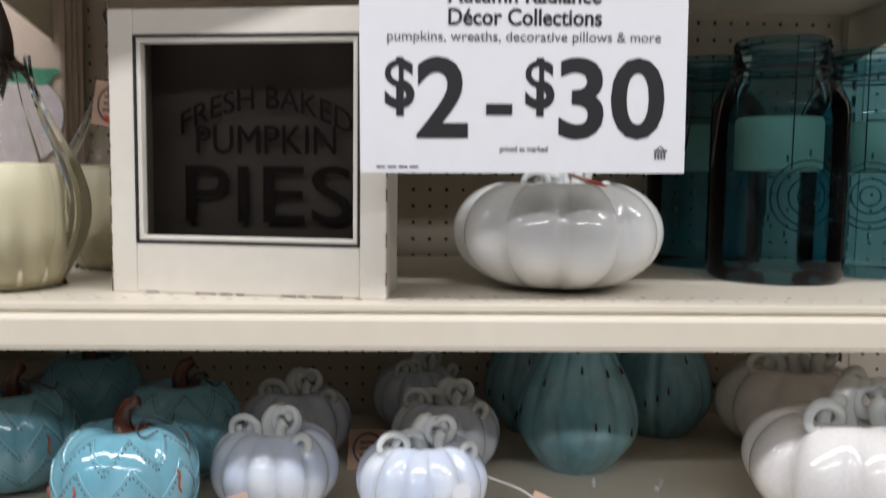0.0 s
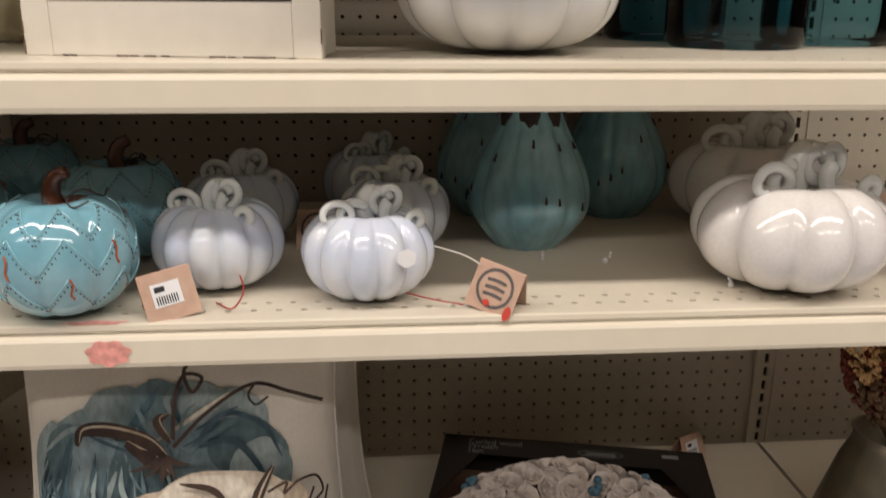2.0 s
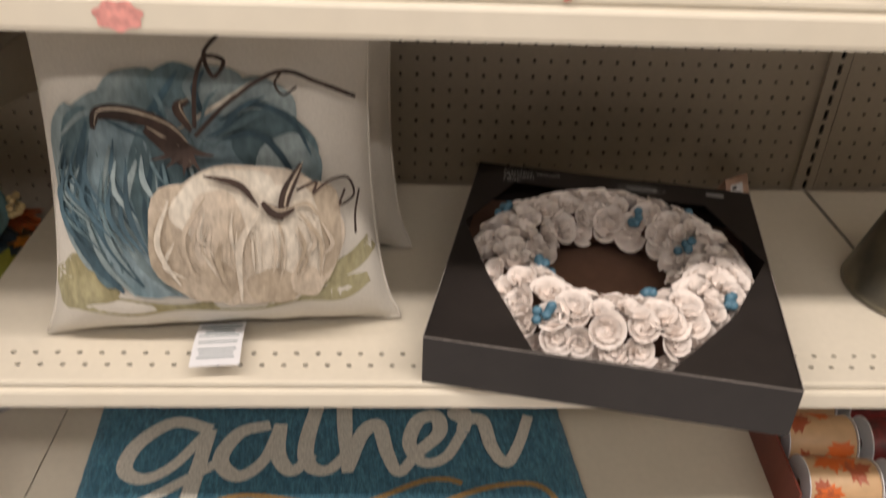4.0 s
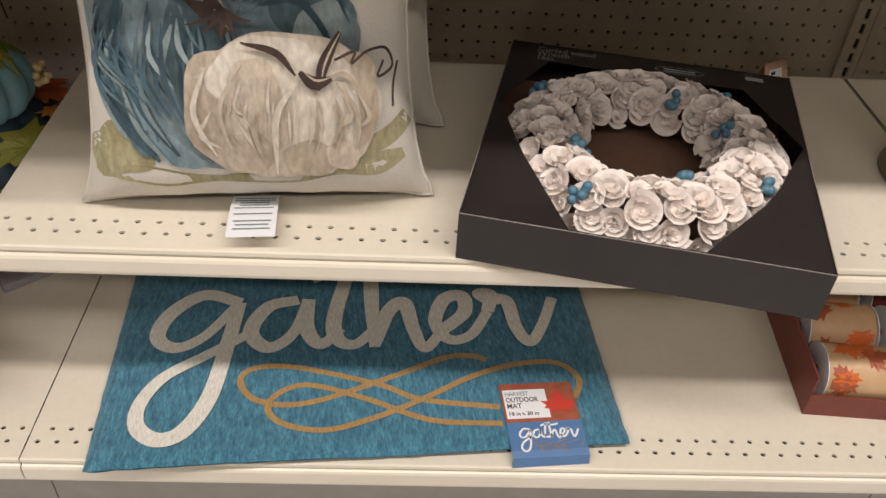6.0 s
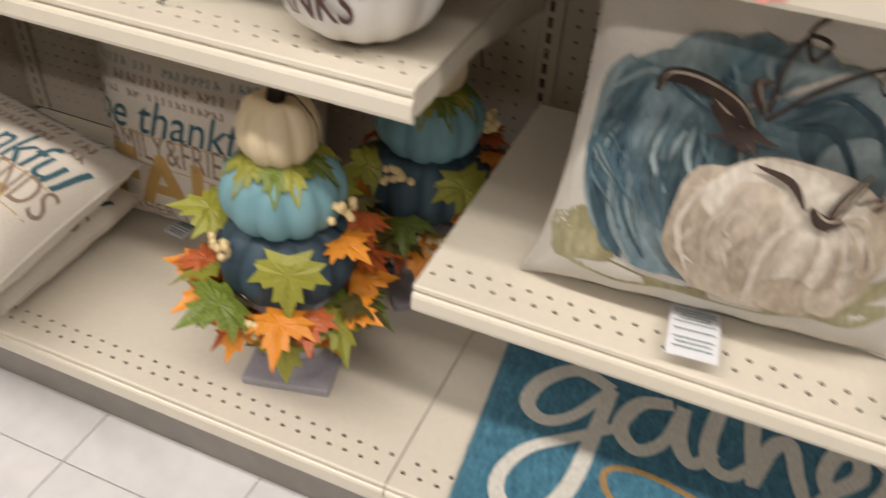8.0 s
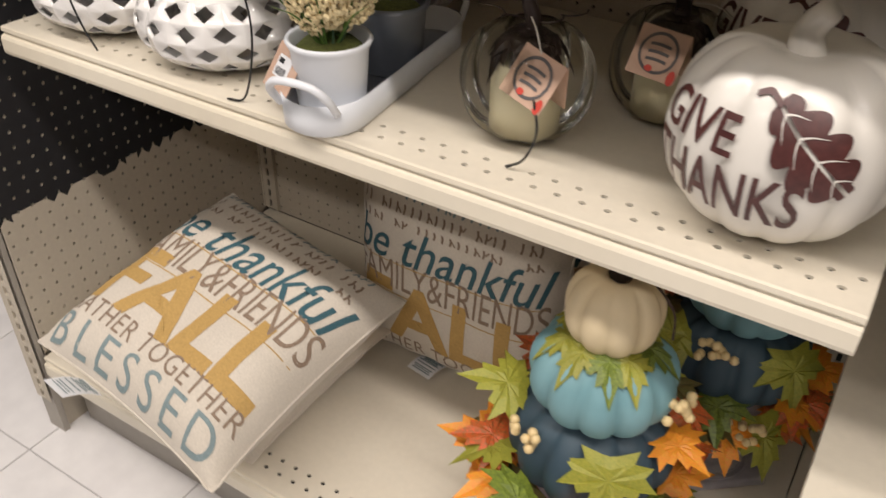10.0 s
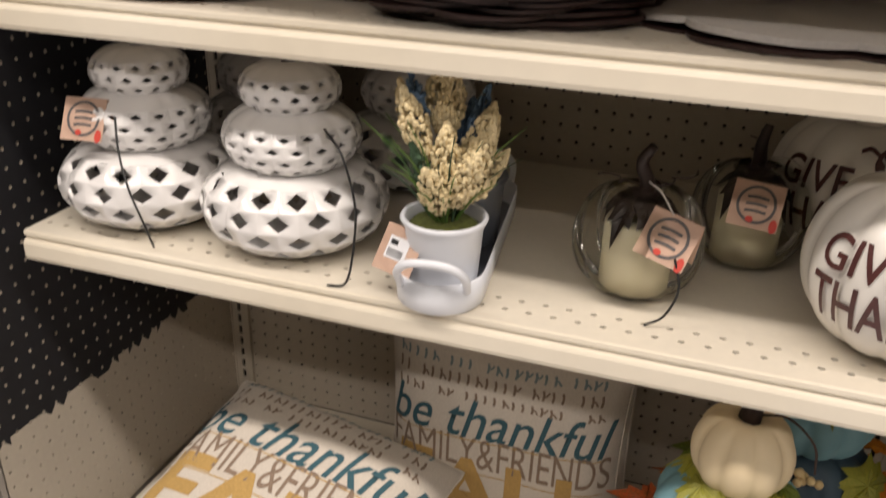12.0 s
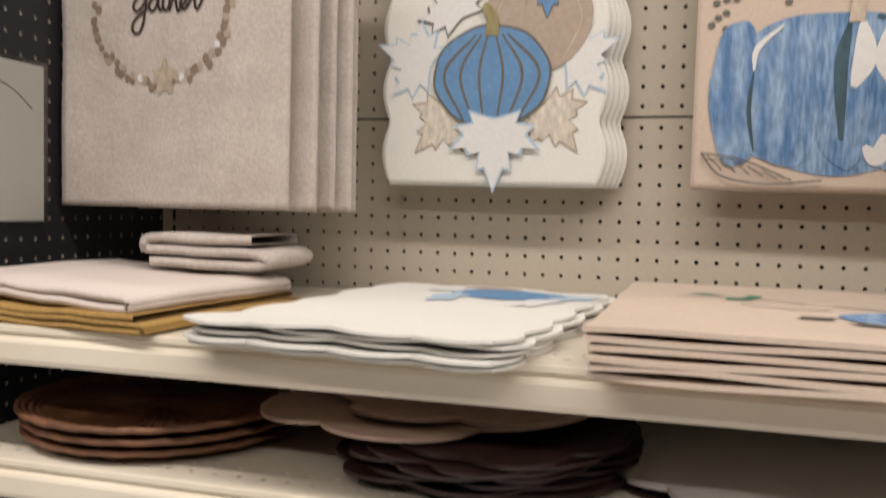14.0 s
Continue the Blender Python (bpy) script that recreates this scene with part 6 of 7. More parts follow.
def tray():
    t = thing("metal_tray", pose(-1.160, 0.846, B1, 0, 0, 7), "long white metal tray with loop handles", "tray")
    n, L, w, h = 12, 0.33, 0.046, 0.036
    ring = [(w * math.cos(math.pi + math.pi * i / n), w + w * math.sin(math.pi + math.pi * i / n)) for i in range(n + 1)] + [(w * math.cos(math.pi * i / n), L - w + w * math.sin(math.pi * i / n)) for i in range(n + 1)]
    k = len(ring)
    v, f = [], []
    for g, z in ((0.93, 0.0), (1.0, 0.003), (1.03, h), (0.99, h), (0.955, 0.004)):
        v += [(x * g, L / 2 + (y - L / 2) * (1 - (1 - g) * 0.3), z) for x, y in ring]
    for j in range(4):
        for i in range(k):
            m = (i + 1) % k
            f.append([j * k + i, j * k + m, (j + 1) * k + m, (j + 1) * k + i])
    f.append(list(range(k))[::-1])
    f.append([4 * k + i for i in range(k)])
    part("tray_body", mesh("tray_body", v, f, True), M_ENAMEL, t)
    part("tray_lining", mesh("tray_lining", [(x * 0.94, L / 2 + (y - L / 2) * 0.975, 0.0055) for x, y in ring], [list(range(k))]), M_ZINC, t, "grey inside of the tray")
    for y, s in ((0.004, -1), (L - 0.004, 1)):
        part("loop_handle", mesh("loop_handle", *tube([(-0.034, y + 0.008 * -s, 0.028), (-0.034, y + s * 0.008, 0.05), (-0.018, y + s * 0.016, 0.064), (0.018, y + s * 0.016, 0.064), (0.034, y + s * 0.008, 0.05), (0.034, y - 0.008 * s, 0.028)], 0.0045, 8, 5), True), M_ENAMEL, t)


tray()


def flower_pot(m, label, flowers, mat):
    t = thing("flower_pot", m, label, "potted plant" if flowers else "pot", "pots in the tray")
    part("pot", mesh("pot", *lathe([(0.001, 0.001), (0.034, 0.0), (0.036, 0.003), (0.041, 0.07), (0.044, 0.076), (0.046, 0.080), (0.044, 0.083), (0.040, 0.081), (0.038, 0.065)], 36), True), mat, t)
    part("moss", mesh("moss", *lathe([(0.039, 0.068), (0.03, 0.076), (0.015, 0.079), (0.001, 0.080)], 24, 0.04, 5), True), M_MOSS, t, "dry moss")
    if not flowers:
        return
    rng = random.Random(21)
    plume = [mesh("plume", *seed_head(0.088, 0.015, 330, 40 + k, 0.0026)) for k in range(3)]
    lav = [mesh("lavender", *seed_head(0.078, 0.010, 170, 50 + k, 0.0024)) for k in range(2)]
    spec = [(-30, 26, 0.0, 0), (10, 22, 0.012, 0), (35, 34, 0.0, 0), (-60, 34, -0.012, 0), (150, 22, 0.03, 0), (-90, 12, -0.005, 0), (80, 10, 0.045, 0), (200, 18, 0.03, 0), (0, 40, -0.02, 0), (-110, 40, -0.022, 0), (110, 8, 0.05, 0), (60, 26, 0.02, 1), (30, 20, 0.035, 1), (170, 14, 0.05, 1), (90, 30, 0.01, 1), (-150, 24, -0.01, 2), (-130, 10, -0.02, 2)]
    for az, tilt, dz, kind in spec:
        mt = (F_CREAM, F_BLUEF, F_DKGREEN)[kind]
        src = plume[rng.randrange(3)] if kind == 0 else lav[rng.randrange(2)]
        me = src.copy()
        me.materials.append(mt)
        mm = pose(0, 0, 0.078, 0, 0, az) @ pose(0, 0, 0, 0, tilt, 0)
        part("plume" if kind == 0 else "lavender" if kind == 1 else "thistle", me, None, t, "", mm @ pose(0, 0, 0.028 + dz))
        part("stalk", mesh("stalk", *tube([(0, 0, -0.01), (0, 0, 0.04 + dz)], 0.0012, 5, 2)), F_GREENF, t, "", mm)
    for k in range(46):
        az, L = rng.uniform(0, 360), rng.uniform(0.05, 0.12)
        blade = tube([(0, 0, 0), (0.2 * L, 0, 0.6 * L), (0.5 * L, 0, L)], 0.0016, 4, 3, 0.0004)
        part("grass_blade", mesh("grass_blade", *blade), F_GREENF if k % 3 else F_DKGREEN, t, "", pose(0, 0, 0.076, 0, 0, az) @ pose(0.012, 0, 0, 0, rng.uniform(-4, 22), 0))


flower_pot(pose(-1.168, 0.905, B1 + 0.006, 0, 0, 20), "white metal pot of cream and blue faux flowers", True, M_ENAMEL)
flower_pot(pose(-1.182, 1.035, B1 + 0.006), "grey metal pot standing in the tray", False, M_ZINC)
hang_tag(pose(-1.212, 0.862, B1 + 0.032, -12, 0, -22), "kraft tag with barcode hanging from the pot", True)


def glass_pumpkin(m, label, R=0.07, H=0.122):
    t = thing("glass_candle_pumpkin", m, label, "candle holder", "clear glass pumpkins")
    part("glass_body", mesh("glass_body", *gourd_skin(R, H, 10, 0.10, 1.4, 8, 26, 0.10), smooth=True), M_CLEAR, t, "clear glass body")
    part("wax", mesh("wax", *lathe([(0.001, 0.006), (0.034, 0.006), (0.037, 0.010), (0.037, 0.082), (0.034, 0.086), (0.001, 0.084)], 36), True), M_WAX, t, "cream wax candle")
    part("stem", mesh("stem", *tube([(0, 0, H * 0.86), (0.002, 0, H * 1.0), (-0.006, 0, H * 1.18), (0.004, -0.003, H * 1.34)], 0.010, 9, 5, 0.005), True), M_BLACKSTEM, t, "dark metal stem")
    lf = mesh("leaf", *maple(0.06, 0.9), True)
    for a in (200, 150, 300, 60):
        part("leaf", lf, M_BLACKSTEM, t, "dark metal leaf", pose(0, 0, H * 0.90, 0, 0, a) @ pose(0, 0.006, 0.006, -22, 0, 0))
    for a in (0.3, 3.6):
        part("tendril", mesh("tendril", *curl(0.006, 2.2, 0.02, a, 24, 0.0011, (0.05 * math.cos(a), 0.05 * math.sin(a)), (0, 0, H * 0.95))), M_BLACKSTEM, t)
    part("tie", mesh("tie", *tube([(0.004, -0.01, H * 1.05), (0.02, -0.03, H * 1.02), (0.034, -0.045, H * 0.9)], 0.0009, 5, 5)), M_TWINE, t, "pale twine")
    return t


glass_pumpkin(pose(-0.978, 0.985, B1), "clear glass pumpkin with cream candle and dark stem")
glass_pumpkin(pose(-0.868, 1.105, B1, 0, 0, 80), "clear glass pumpkin candle holder set behind", 0.066)
hang_tag(pose(-0.953, 0.917, B1 + 0.068, -10, 12, -14), "kraft tag printed with a wreath on the glass pumpkin", False)
hang_tag(pose(-0.868, 1.03, B1 + 0.072, -8, 4, -4), "kraft tag printed with a wreath on the glass pumpkin", False)
w = tagged(new("power_cord", mesh("power_cord", *tube([(-0.936, 0.915, 0.075), (-0.928, 0.91, 0.045), (-0.938, 0.908, 0.015), (-0.955, 0.905, 0.003)], 0.0013, 6, 6))), "thin black cord beside the glass pumpkin", "cord", "black cords")
w.location = (0, 0, B1)
w.data.materials.append(M_WIRE)

M_IVORY = paint("ivory_ceramic", (0.74, 0.71, 0.66), 0.3, vary=0.03, scale=30, coat=0.2, second=(0.68, 0.64, 0.58), second_amount=0.4)
M_OXBLOOD = paint("oxblood_ink", (0.075, 0.022, 0.020), 0.4, vary=0.3, scale=150)


def thanks_pumpkin(m, label):
    t = thing("thanks_pumpkin", m, label, "pumpkin", "give thanks pumpkins")
    R, H, lb = 0.100, 0.172, 12
    part("body", mesh("body", *gourd_skin(R, H, lb, 0.07, 1.3, 8, 32, 0.10), smooth=True), M_IVORY, t)
    part("stem", mesh("stem", *tube([(0, 0, H * 0.86), (-0.004, 0, H * 1.0), (0.010, 0, H * 1.13)], 0.017, 10, 5, 0.010), True), M_IVORY, t)

    def on(x, y, k=0.0012):
        th = -math.pi / 2 + x / R
        s = 2 * y / H - 1
        a = math.asin(max(-0.99, min(0.99, s)))
        r = R * math.cos(a) ** 0.72 + k
        return (r * math.cos(th), r * math.sin(th), y)
    for body, y, sz, wd, sl in (("GIVE", 0.112, 0.046, 0.085, 0.10), ("THANKS", 0.066, 0.060, 0.148, 0.10)):
        me = writing(body, sz, 0.0, 1, wd, bold=0.012)
        part("lettering", bent(me, lambda x, yy, z, y=y, sl=sl: on(x - (0.030 if y > 0.1 else 0.0), y + yy + (0.0 if y > 0.1 else 0.0), 0.0014), 0.012), M_OXBLOOD, t, "oxblood lettering")
    tip, root = np.array((0.104, 0.084)), np.array((0.036, 0.146))
    ax = tip - root
    side = np.array((-ax[1], ax[0])) / np.linalg.norm(ax)
    half = lambda q: 0.030 * math.sin(math.pi * (0.06 + 0.92 * q)) ** 0.7 * (0.50 + 0.50 * abs(math.sin(math.pi * (4 * q + 0.35))) ** 0.7)
    for sgn in (-1, 1):
        v, f = [], []
        for j in range(61):
            q = j / 60
            for i in range(6):
                w_ = (0.0016 + (half(q) - 0.0016) * i / 5) * sgn
                p = root + ax * min(1.0, q + 0.10 * abs(w_) / 0.03) + side * w_
                v.append(on(p[0], p[1], 0.0013))
        for j in range(60):
            for i in range(5):
                c0 = j * 6 + i
                f.append([c0, c0 + 1, c0 + 7, c0 + 6] if sgn < 0 else [c0, c0 + 6, c0 + 7, c0 + 1])
        part("oak_leaf_print", mesh("oak_leaf_print", v, f), M_OXBLOOD, t)
        for q in (0.12, 0.34, 0.58, 0.80):
            a0, b0 = root + ax * q, root + ax * min(1, q + 0.17) + side * sgn * 0.85 * half(min(1, q + 0.06))
            m0 = (a0 + b0) / 2 - ax * 0.02
            part("leaf_vein_print", mesh("leaf_vein_print", *ribbon([tuple(a0), tuple(m0), tuple(b0)], 0.0014, lambda x, y: on(x, y, 0.0022), 5, lambda z: 1.2 - z)), M_IVORY, t)
    part("leaf_stalk_print", mesh("leaf_stalk_print", *ribbon([(0.014, 0.147), (0.026, 0.150), (0.040, 0.143)], 0.004, lambda x, y: on(x, y, 0.0028), 8)), M_OXBLOOD, t)


thanks_pumpkin(pose(-0.722, 0.962, B1, 0, 0, -20), "ivory ceramic pumpkin lettered give thanks with oak leaf")
thanks_pumpkin(pose(-0.752, 1.185, B1, 0, 0, -20), "ivory ceramic pumpkin lettered give thanks standing behind")

# ---- left bay, charger shelf ----
M_RATTAN = paint("brown_rattan", (0.21, 0.095, 0.045), 0.55, vary=0.35, scale=120, second=(0.08, 0.03, 0.015), second_scale=30, second_amount=0.7)
M_GLIT = paint("rose_glitter", (0.46, 0.33, 0.26), 0.5, vary=0.3, scale=900, second=(0.36, 0.25, 0.20), second_scale=60)
M_DKGLIT = paint("dark_glitter", (0.035, 0.018, 0.016), 0.35, vary=0.6, scale=900, second=(0.06, 0.03, 0.025), second_scale=60)
M_FELT = paint("white_felt", (0.62, 0.59, 0.56), 0.9, vary=0.06, scale=300, bump=0.2, bump_scale=700)
M_SPARK = paint("glitter_speck", (0.85, 0.75, 0.65), 0.12, metal=1.0)


def rattan_charger(m):
    t = thing("rattan_charger", m, "round brown woven rattan charger in a stack", "charger plate", "rattan chargers")
    n = 72
    part("plate", mesh("plate", *lathe([(0.001, 0.002), (0.10, 0.002), (0.125, 0.004), (0.150, 0.011), (0.150, 0.009), (0.12, 0.001), (0.001, 0.0)], 48), True), M_RATTAN, t)
    coil = []
    for r, z in ((0.131, 0.0065), (0.138, 0.009), (0.145, 0.011), (0.1515, 0.0125)):
        pts = [(r * math.cos(a), r * math.sin(a), z + 0.0005 * math.sin(24 * a + r * 900)) for a in np.linspace(0, 2 * math.pi, n * 2 + 1)]
        part("rim_coil", mesh("rim_coil", *tube(pts, 0.0032, 6, 1), True), M_RATTAN, t)
    return t


first = rattan_charger(pose(-1.512, 1.022, B2))
for k in range(1, 3):
    copy_thing(first, pose(-1.512 + 0.003 * (k % 2), 1.022 - 0.004 * (k % 3), B2 + 0.0125 * k, 0, 0, 37 * k))
spokes = [tube([(0.02 * math.cos(a), 0.02 * math.sin(a), 0.0035), (0.09 * math.cos(a), 0.09 * math.sin(a), 0.004), (0.13 * math.cos(a), 0.13 * math.sin(a), 0.0075)], 0.0013, 5, 2) for a in np.linspace(0, 6.28, 60, endpoint=False)]
top = [o for o in bpy.data.objects if o.name.startswith("rattan_charger") and o.parent is None][-1]
for sp in spokes:
    part("spoke", mesh("spoke", *sp), M_RATTAN, top)


def leafy_mat(name, m, R, lobes, depth, mat, label, group, thick=0.0035, sparks=0, seed=0, notch=None):
    """A flat pumpkin-shaped table mat with a scalloped outline."""
    t = thing(name, m, label, "placemat", group)
    n = 96
    v, f = [], []
    for z in (0, thick):
        v.append((0, 0, z + (0.001 if z else 0)))
        for j in (1, 2, 3, 4):
            for i in range(n):
                a = 2 * math.pi * i / n
                r = R * j / 4 * (1 - (depth * (1 - abs(math.sin(lobes * a / 2 + 0.4))) ** 1.5 if j == 4 else 0))
                v.append((1.12 * r * math.cos(a), 0.92 * r * math.sin(a), z + (0.0016 * math.sin(5 * a + seed) * (j / 4) ** 2)))
    s = 1 + 4 * n
    for b, o in ((0, 0), (1, s)):
        for i in range(n):
            k = (i + 1) % n
            f.append([o, o + 1 + i, o + 1 + k] if b else [o, o + 1 + k, o + 1 + i])
            for j in range(3):
                q = [o + 1 + j * n + i, o + 1 + (j + 1) * n + i, o + 1 + (j + 1) * n + k, o + 1 + j * n + k]
                f.append(q if b else q[::-1])
    for i in range(n):
        k = (i + 1) % n
        f.append([1 + 3 * n + i, 1 + 3 * n + k, s + 1 + 3 * n + k, s + 1 + 3 * n + i])
    part("mat_sheet", mesh("mat_sheet", v, f), mat, t)
    if sparks:
        rng = random.Random(seed)
        pcs = []
        for _ in range(sparks):
            a = rng.uniform(0, 6.28)
            r = R * math.sqrt(rng.uniform(0.5, 0.86))
            c = (1.12 * r * math.cos(a), 0.92 * r * math.sin(a), thick + 0.0022)
            e = [Vector((rng.uniform(-1, 1), rng.uniform(-1, 1), rng.uniform(-1, 1))).normalized() * 0.0007 for _ in range(3)]
            pcs.append(([tuple(Vector(c) + q) for q in e], [[0, 1, 2]]))
        o = part("glitter_specks", mesh("glitter_specks", *join(*pcs)), M_SPARK, t)
        o["kind"] = "stuff"
    return t


for k in range(8):
    leafy_mat("glitter_placemat", pose(-1.128 + 0.008 * math.sin(k * 2.1), 1.022 + 0.008 * math.cos(k * 1.7), B2 + 0.0058 * k, 0, 0, 15 + 11 * k), 0.142, 8, 0.10, M_DKGLIT, "dark glittered pumpkin placemat in a pile", "dark glitter placemats", 0.0035, 120, k)
leafy_mat("glitter_placemat", pose(-1.205, 1.035, B2 + 0.054, 1.5, -2.5, 10), 0.160, 6, 0.14, M_GLIT, "rose beige glittered pumpkin placemat on the pile", "glitter placemats", 0.004, 260, 31)
leafy_mat("glitter_placemat", pose(-1.150, 1.065, B2 + 0.063, 1.0, -1.0, 44), 0.150, 6, 0.14, M_GLIT, "rose beige glittered pumpkin placemat on the pile", "glitter placemats", 0.004, 260, 33)
leafy_mat("felt_placemat", pose(-0.815, 1.055, B2, 0, 0, 20), 0.182, 7, 0.12, M_DKGLIT, "dark glitter pumpkin placemat under a pale one", "dark glitter placemats", 0.004, 120, 51)
leafy_mat("felt_placemat", pose(-0.815, 1.062, B2 + 0.0085, 0, 0, 20), 0.184, 7, 0.12, M_FELT, "off-white felt pumpkin placemat lying on the shelf", "felt placemats", 0.006, 0, 52)

# ---- left bay, linen shelf ----
M_TOWEL = paint("greige_linen", (0.56, 0.50, 0.45), 0.95, vary=0.16, scale=260, second=(0.44, 0.38, 0.34), second_scale=18, second_amount=0.6, bump=0.6, bump_scale=60, sheen=0.2)
M_PINKLINEN = paint("pale_pink_linen", (0.68, 0.60, 0.55), 0.95, vary=0.06, scale=350, bump=0.3, bump_scale=900)
M_OCHRE = paint("ochre_cloth", (0.38, 0.23, 0.07), 0.95, vary=0.2, scale=300, bump=0.3, bump_scale=800)
M_WHITEMAT = paint("white_table_mat", (0.74, 0.73, 0.68), 0.85, vary=0.04, scale=200, bump=0.15, bump_scale=600)
M_BEIGEMAT = paint("beige_table_mat", (0.60, 0.49, 0.40), 0.9, vary=0.06, scale=250, second=(0.54, 0.44, 0.35), second_scale=10, bump=0.2, bump_scale=700)
I_CORN = paint("print_cornflower", (0.13, 0.27, 0.47), 0.8, vary=0.12, scale=120, second=(0.10, 0.22, 0.40), second_scale=20)
I_WASH = paint("print_wash_blue", (0.08, 0.18, 0.36), 0.8, vary=0.3, scale=90, second=(0.28, 0.40, 0.55), second_scale=22, second_amount=0.9, stretch=(3, 1, 0.6))
I_GREY = paint("print_grey_line", (0.14, 0.13, 0.11), 0.8, vary=0.2, scale=150)
I_TAUPE = paint("print_taupe", (0.42, 0.34, 0.27), 0.8, vary=0.1, scale=150)
I_WHITE = paint("print_white", (0.72, 0.71, 0.69), 0.8, vary=0.05, scale=150)
I_LBLUE = paint("print_light_blue_edge", (0.42, 0.55, 0.66), 0.8, vary=0.1, scale=150)
I_LILAC = paint("print_lilac_white", (0.60, 0.54, 0.56), 0.8, vary=0.1, scale=60)
I_GREEN = paint("print_green", (0.08, 0.28, 0.17), 0.8, vary=0.2, scale=80)


def sheet_stack(name, m, w, d, layers, thick, mat, label, group, scallop=0.0, lift=0.0, seed=0):
    """Separate cloth mats lying one on another, each a thing; returns the top one and its surface."""
    top = None
    for k in range(layers):
        rng = random.Random(seed + k)
        dx, dy, rz = rng.uniform(-0.006, 0.006), rng.uniform(-0.008, 0.008), rng.uniform(-1.6, 1.6)
        nx, ny = 44, 40
        base = k * thick

        def at(u, s, extra=0.0, k=k):
            e = scallop * (1 - abs(math.sin(math.pi * 5 * s))) * (1 if u < 0.5 else -1) * (abs(2 * u - 1) ** 6)
            g = scallop * (1 - abs(math.sin(math.pi * 4 * u))) * (1 if s < 0.5 else -1) * (abs(2 * s - 1) ** 6)
            z = base + 0.0022 * (noise.noise((u * 3 + k, s * 3, seed)) + 0.6) * (1 + k * 0.15) + lift * max(0, 0.18 - s) / 0.18 * (k + 1) / layers
            return ((u - 0.5) * w + e, s * d + g, z + extra)
        v, f = [], []
        for side in (1, 0):
            for j in range(ny + 1):
                for i in range(nx + 1):
                    v.append(at(i / nx, j / ny, thick * 0.72 if side else 0.0))
            o = 0 if side else (nx + 1) * (ny + 1)
            for j in range(ny):
                for i in range(nx):
                    a = o + j * (nx + 1) + i
                    q = [a, a + 1, a + nx + 2, a + nx + 1]
                    f.append(q if side else q[::-1])
        N = (nx + 1) * (ny + 1)
        rim = [i for i in range(nx + 1)] + [(j + 1) * (nx + 1) - 1 for j in range(1, ny + 1)] + [N - 1 - i for i in range(1, nx + 1)] + [(ny - j) * (nx + 1) for j in range(1, ny)]
        for a, b in zip(rim, rim[1:] + rim[:1]):
            f.append([a, a + N, b + N, b])
        t = thing(name, m @ pose(dx, dy, 0, 0, 0, rz), label, "placemat", group)
        part("mat_sheet", mesh("mat_sheet", v, f, False), mat, t)
        top = (t, lambda u, s, kk=0.0006, at=at: at(u, s, thick * 0.72 + kk))
    return top


st, on = sheet_stack("table_mat", pose(-1.225, 0.805, B3, 0, 0, -6), 0.30, 0.47, 5, 0.0040, M_WHITEMAT, "scalloped white placemat with pumpkin print in a pile", "white pumpkin placemats", 0.010, 0.006, 3)
part("pumpkin_print", mesh("pumpkin_print", *blob(0.66, 0.80, 0.26, 0.11, lambda u, s: on(u, s, 0.001))), I_CORN, st)
part("pumpkin_print", mesh("pumpkin_print", *blob(0.50, 0.92, 0.14, 0.05, lambda u, s: on(u, s, 0.0008))), I_TAUPE, st)
for k, (u, s) in enumerate(((0.36, 0.86), (0.9, 0.82), (0.82, 0.66), (0.45, 0.68))):
    part("leaf_print", mesh("leaf_print", *blob(u, s, 0.09, 0.055, lambda a, b, k=k: on(a, b, 0.0012 + 0.0001 * k), 0.5 * k, 24, 4, 0.25, 5)), I_LBLUE if k % 2 else I_WHITE, st)
st, on = sheet_stack("table_mat", pose(-0.822, 0.80, B3, 0, 0, -2), 0.395, 0.46, 6, 0.0060, M_BEIGEMAT, "beige placemat with painted pumpkin print in a pile", "beige pumpkin placemats", 0.0, 0.004, 9)
part("pumpkin_print", mesh("pumpkin_print", *blob(0.72, 0.42, 0.22, 0.13, lambda u, s: on(u, s, 0.001))), I_WASH, st)
for k, (u, s, g) in enumerate(((0.22, 0.70, I_GREEN), (0.30, 0.62, I_GREEN), (0.34, 0.72, I_GREEN), (0.70, 0.60, I_GREEN), (0.55, 0.30, I_GREY), (0.45, 0.36, I_GREY))):
    part("leaf_print", mesh("leaf_print", *blob(u, s, 0.045, 0.02, lambda a, b, k=k: on(a, b, 0.0012 + 0.0001 * k), 0.7 * k, 18, 3, 0.2, 4)), g, st)
for pts in ([(0.15, 0.60), (0.25, 0.64), (0.38, 0.66), (0.46, 0.62)], [(0.30, 0.50), (0.40, 0.48), (0.50, 0.52)], [(0.52, 0.62), (0.62, 0.58), (0.80, 0.56)]):
    part("line_print", mesh("line_print", *ribbon(pts, 0.008, lambda u, s: on(u, s, 0.0016), 6)), I_GREY, st)


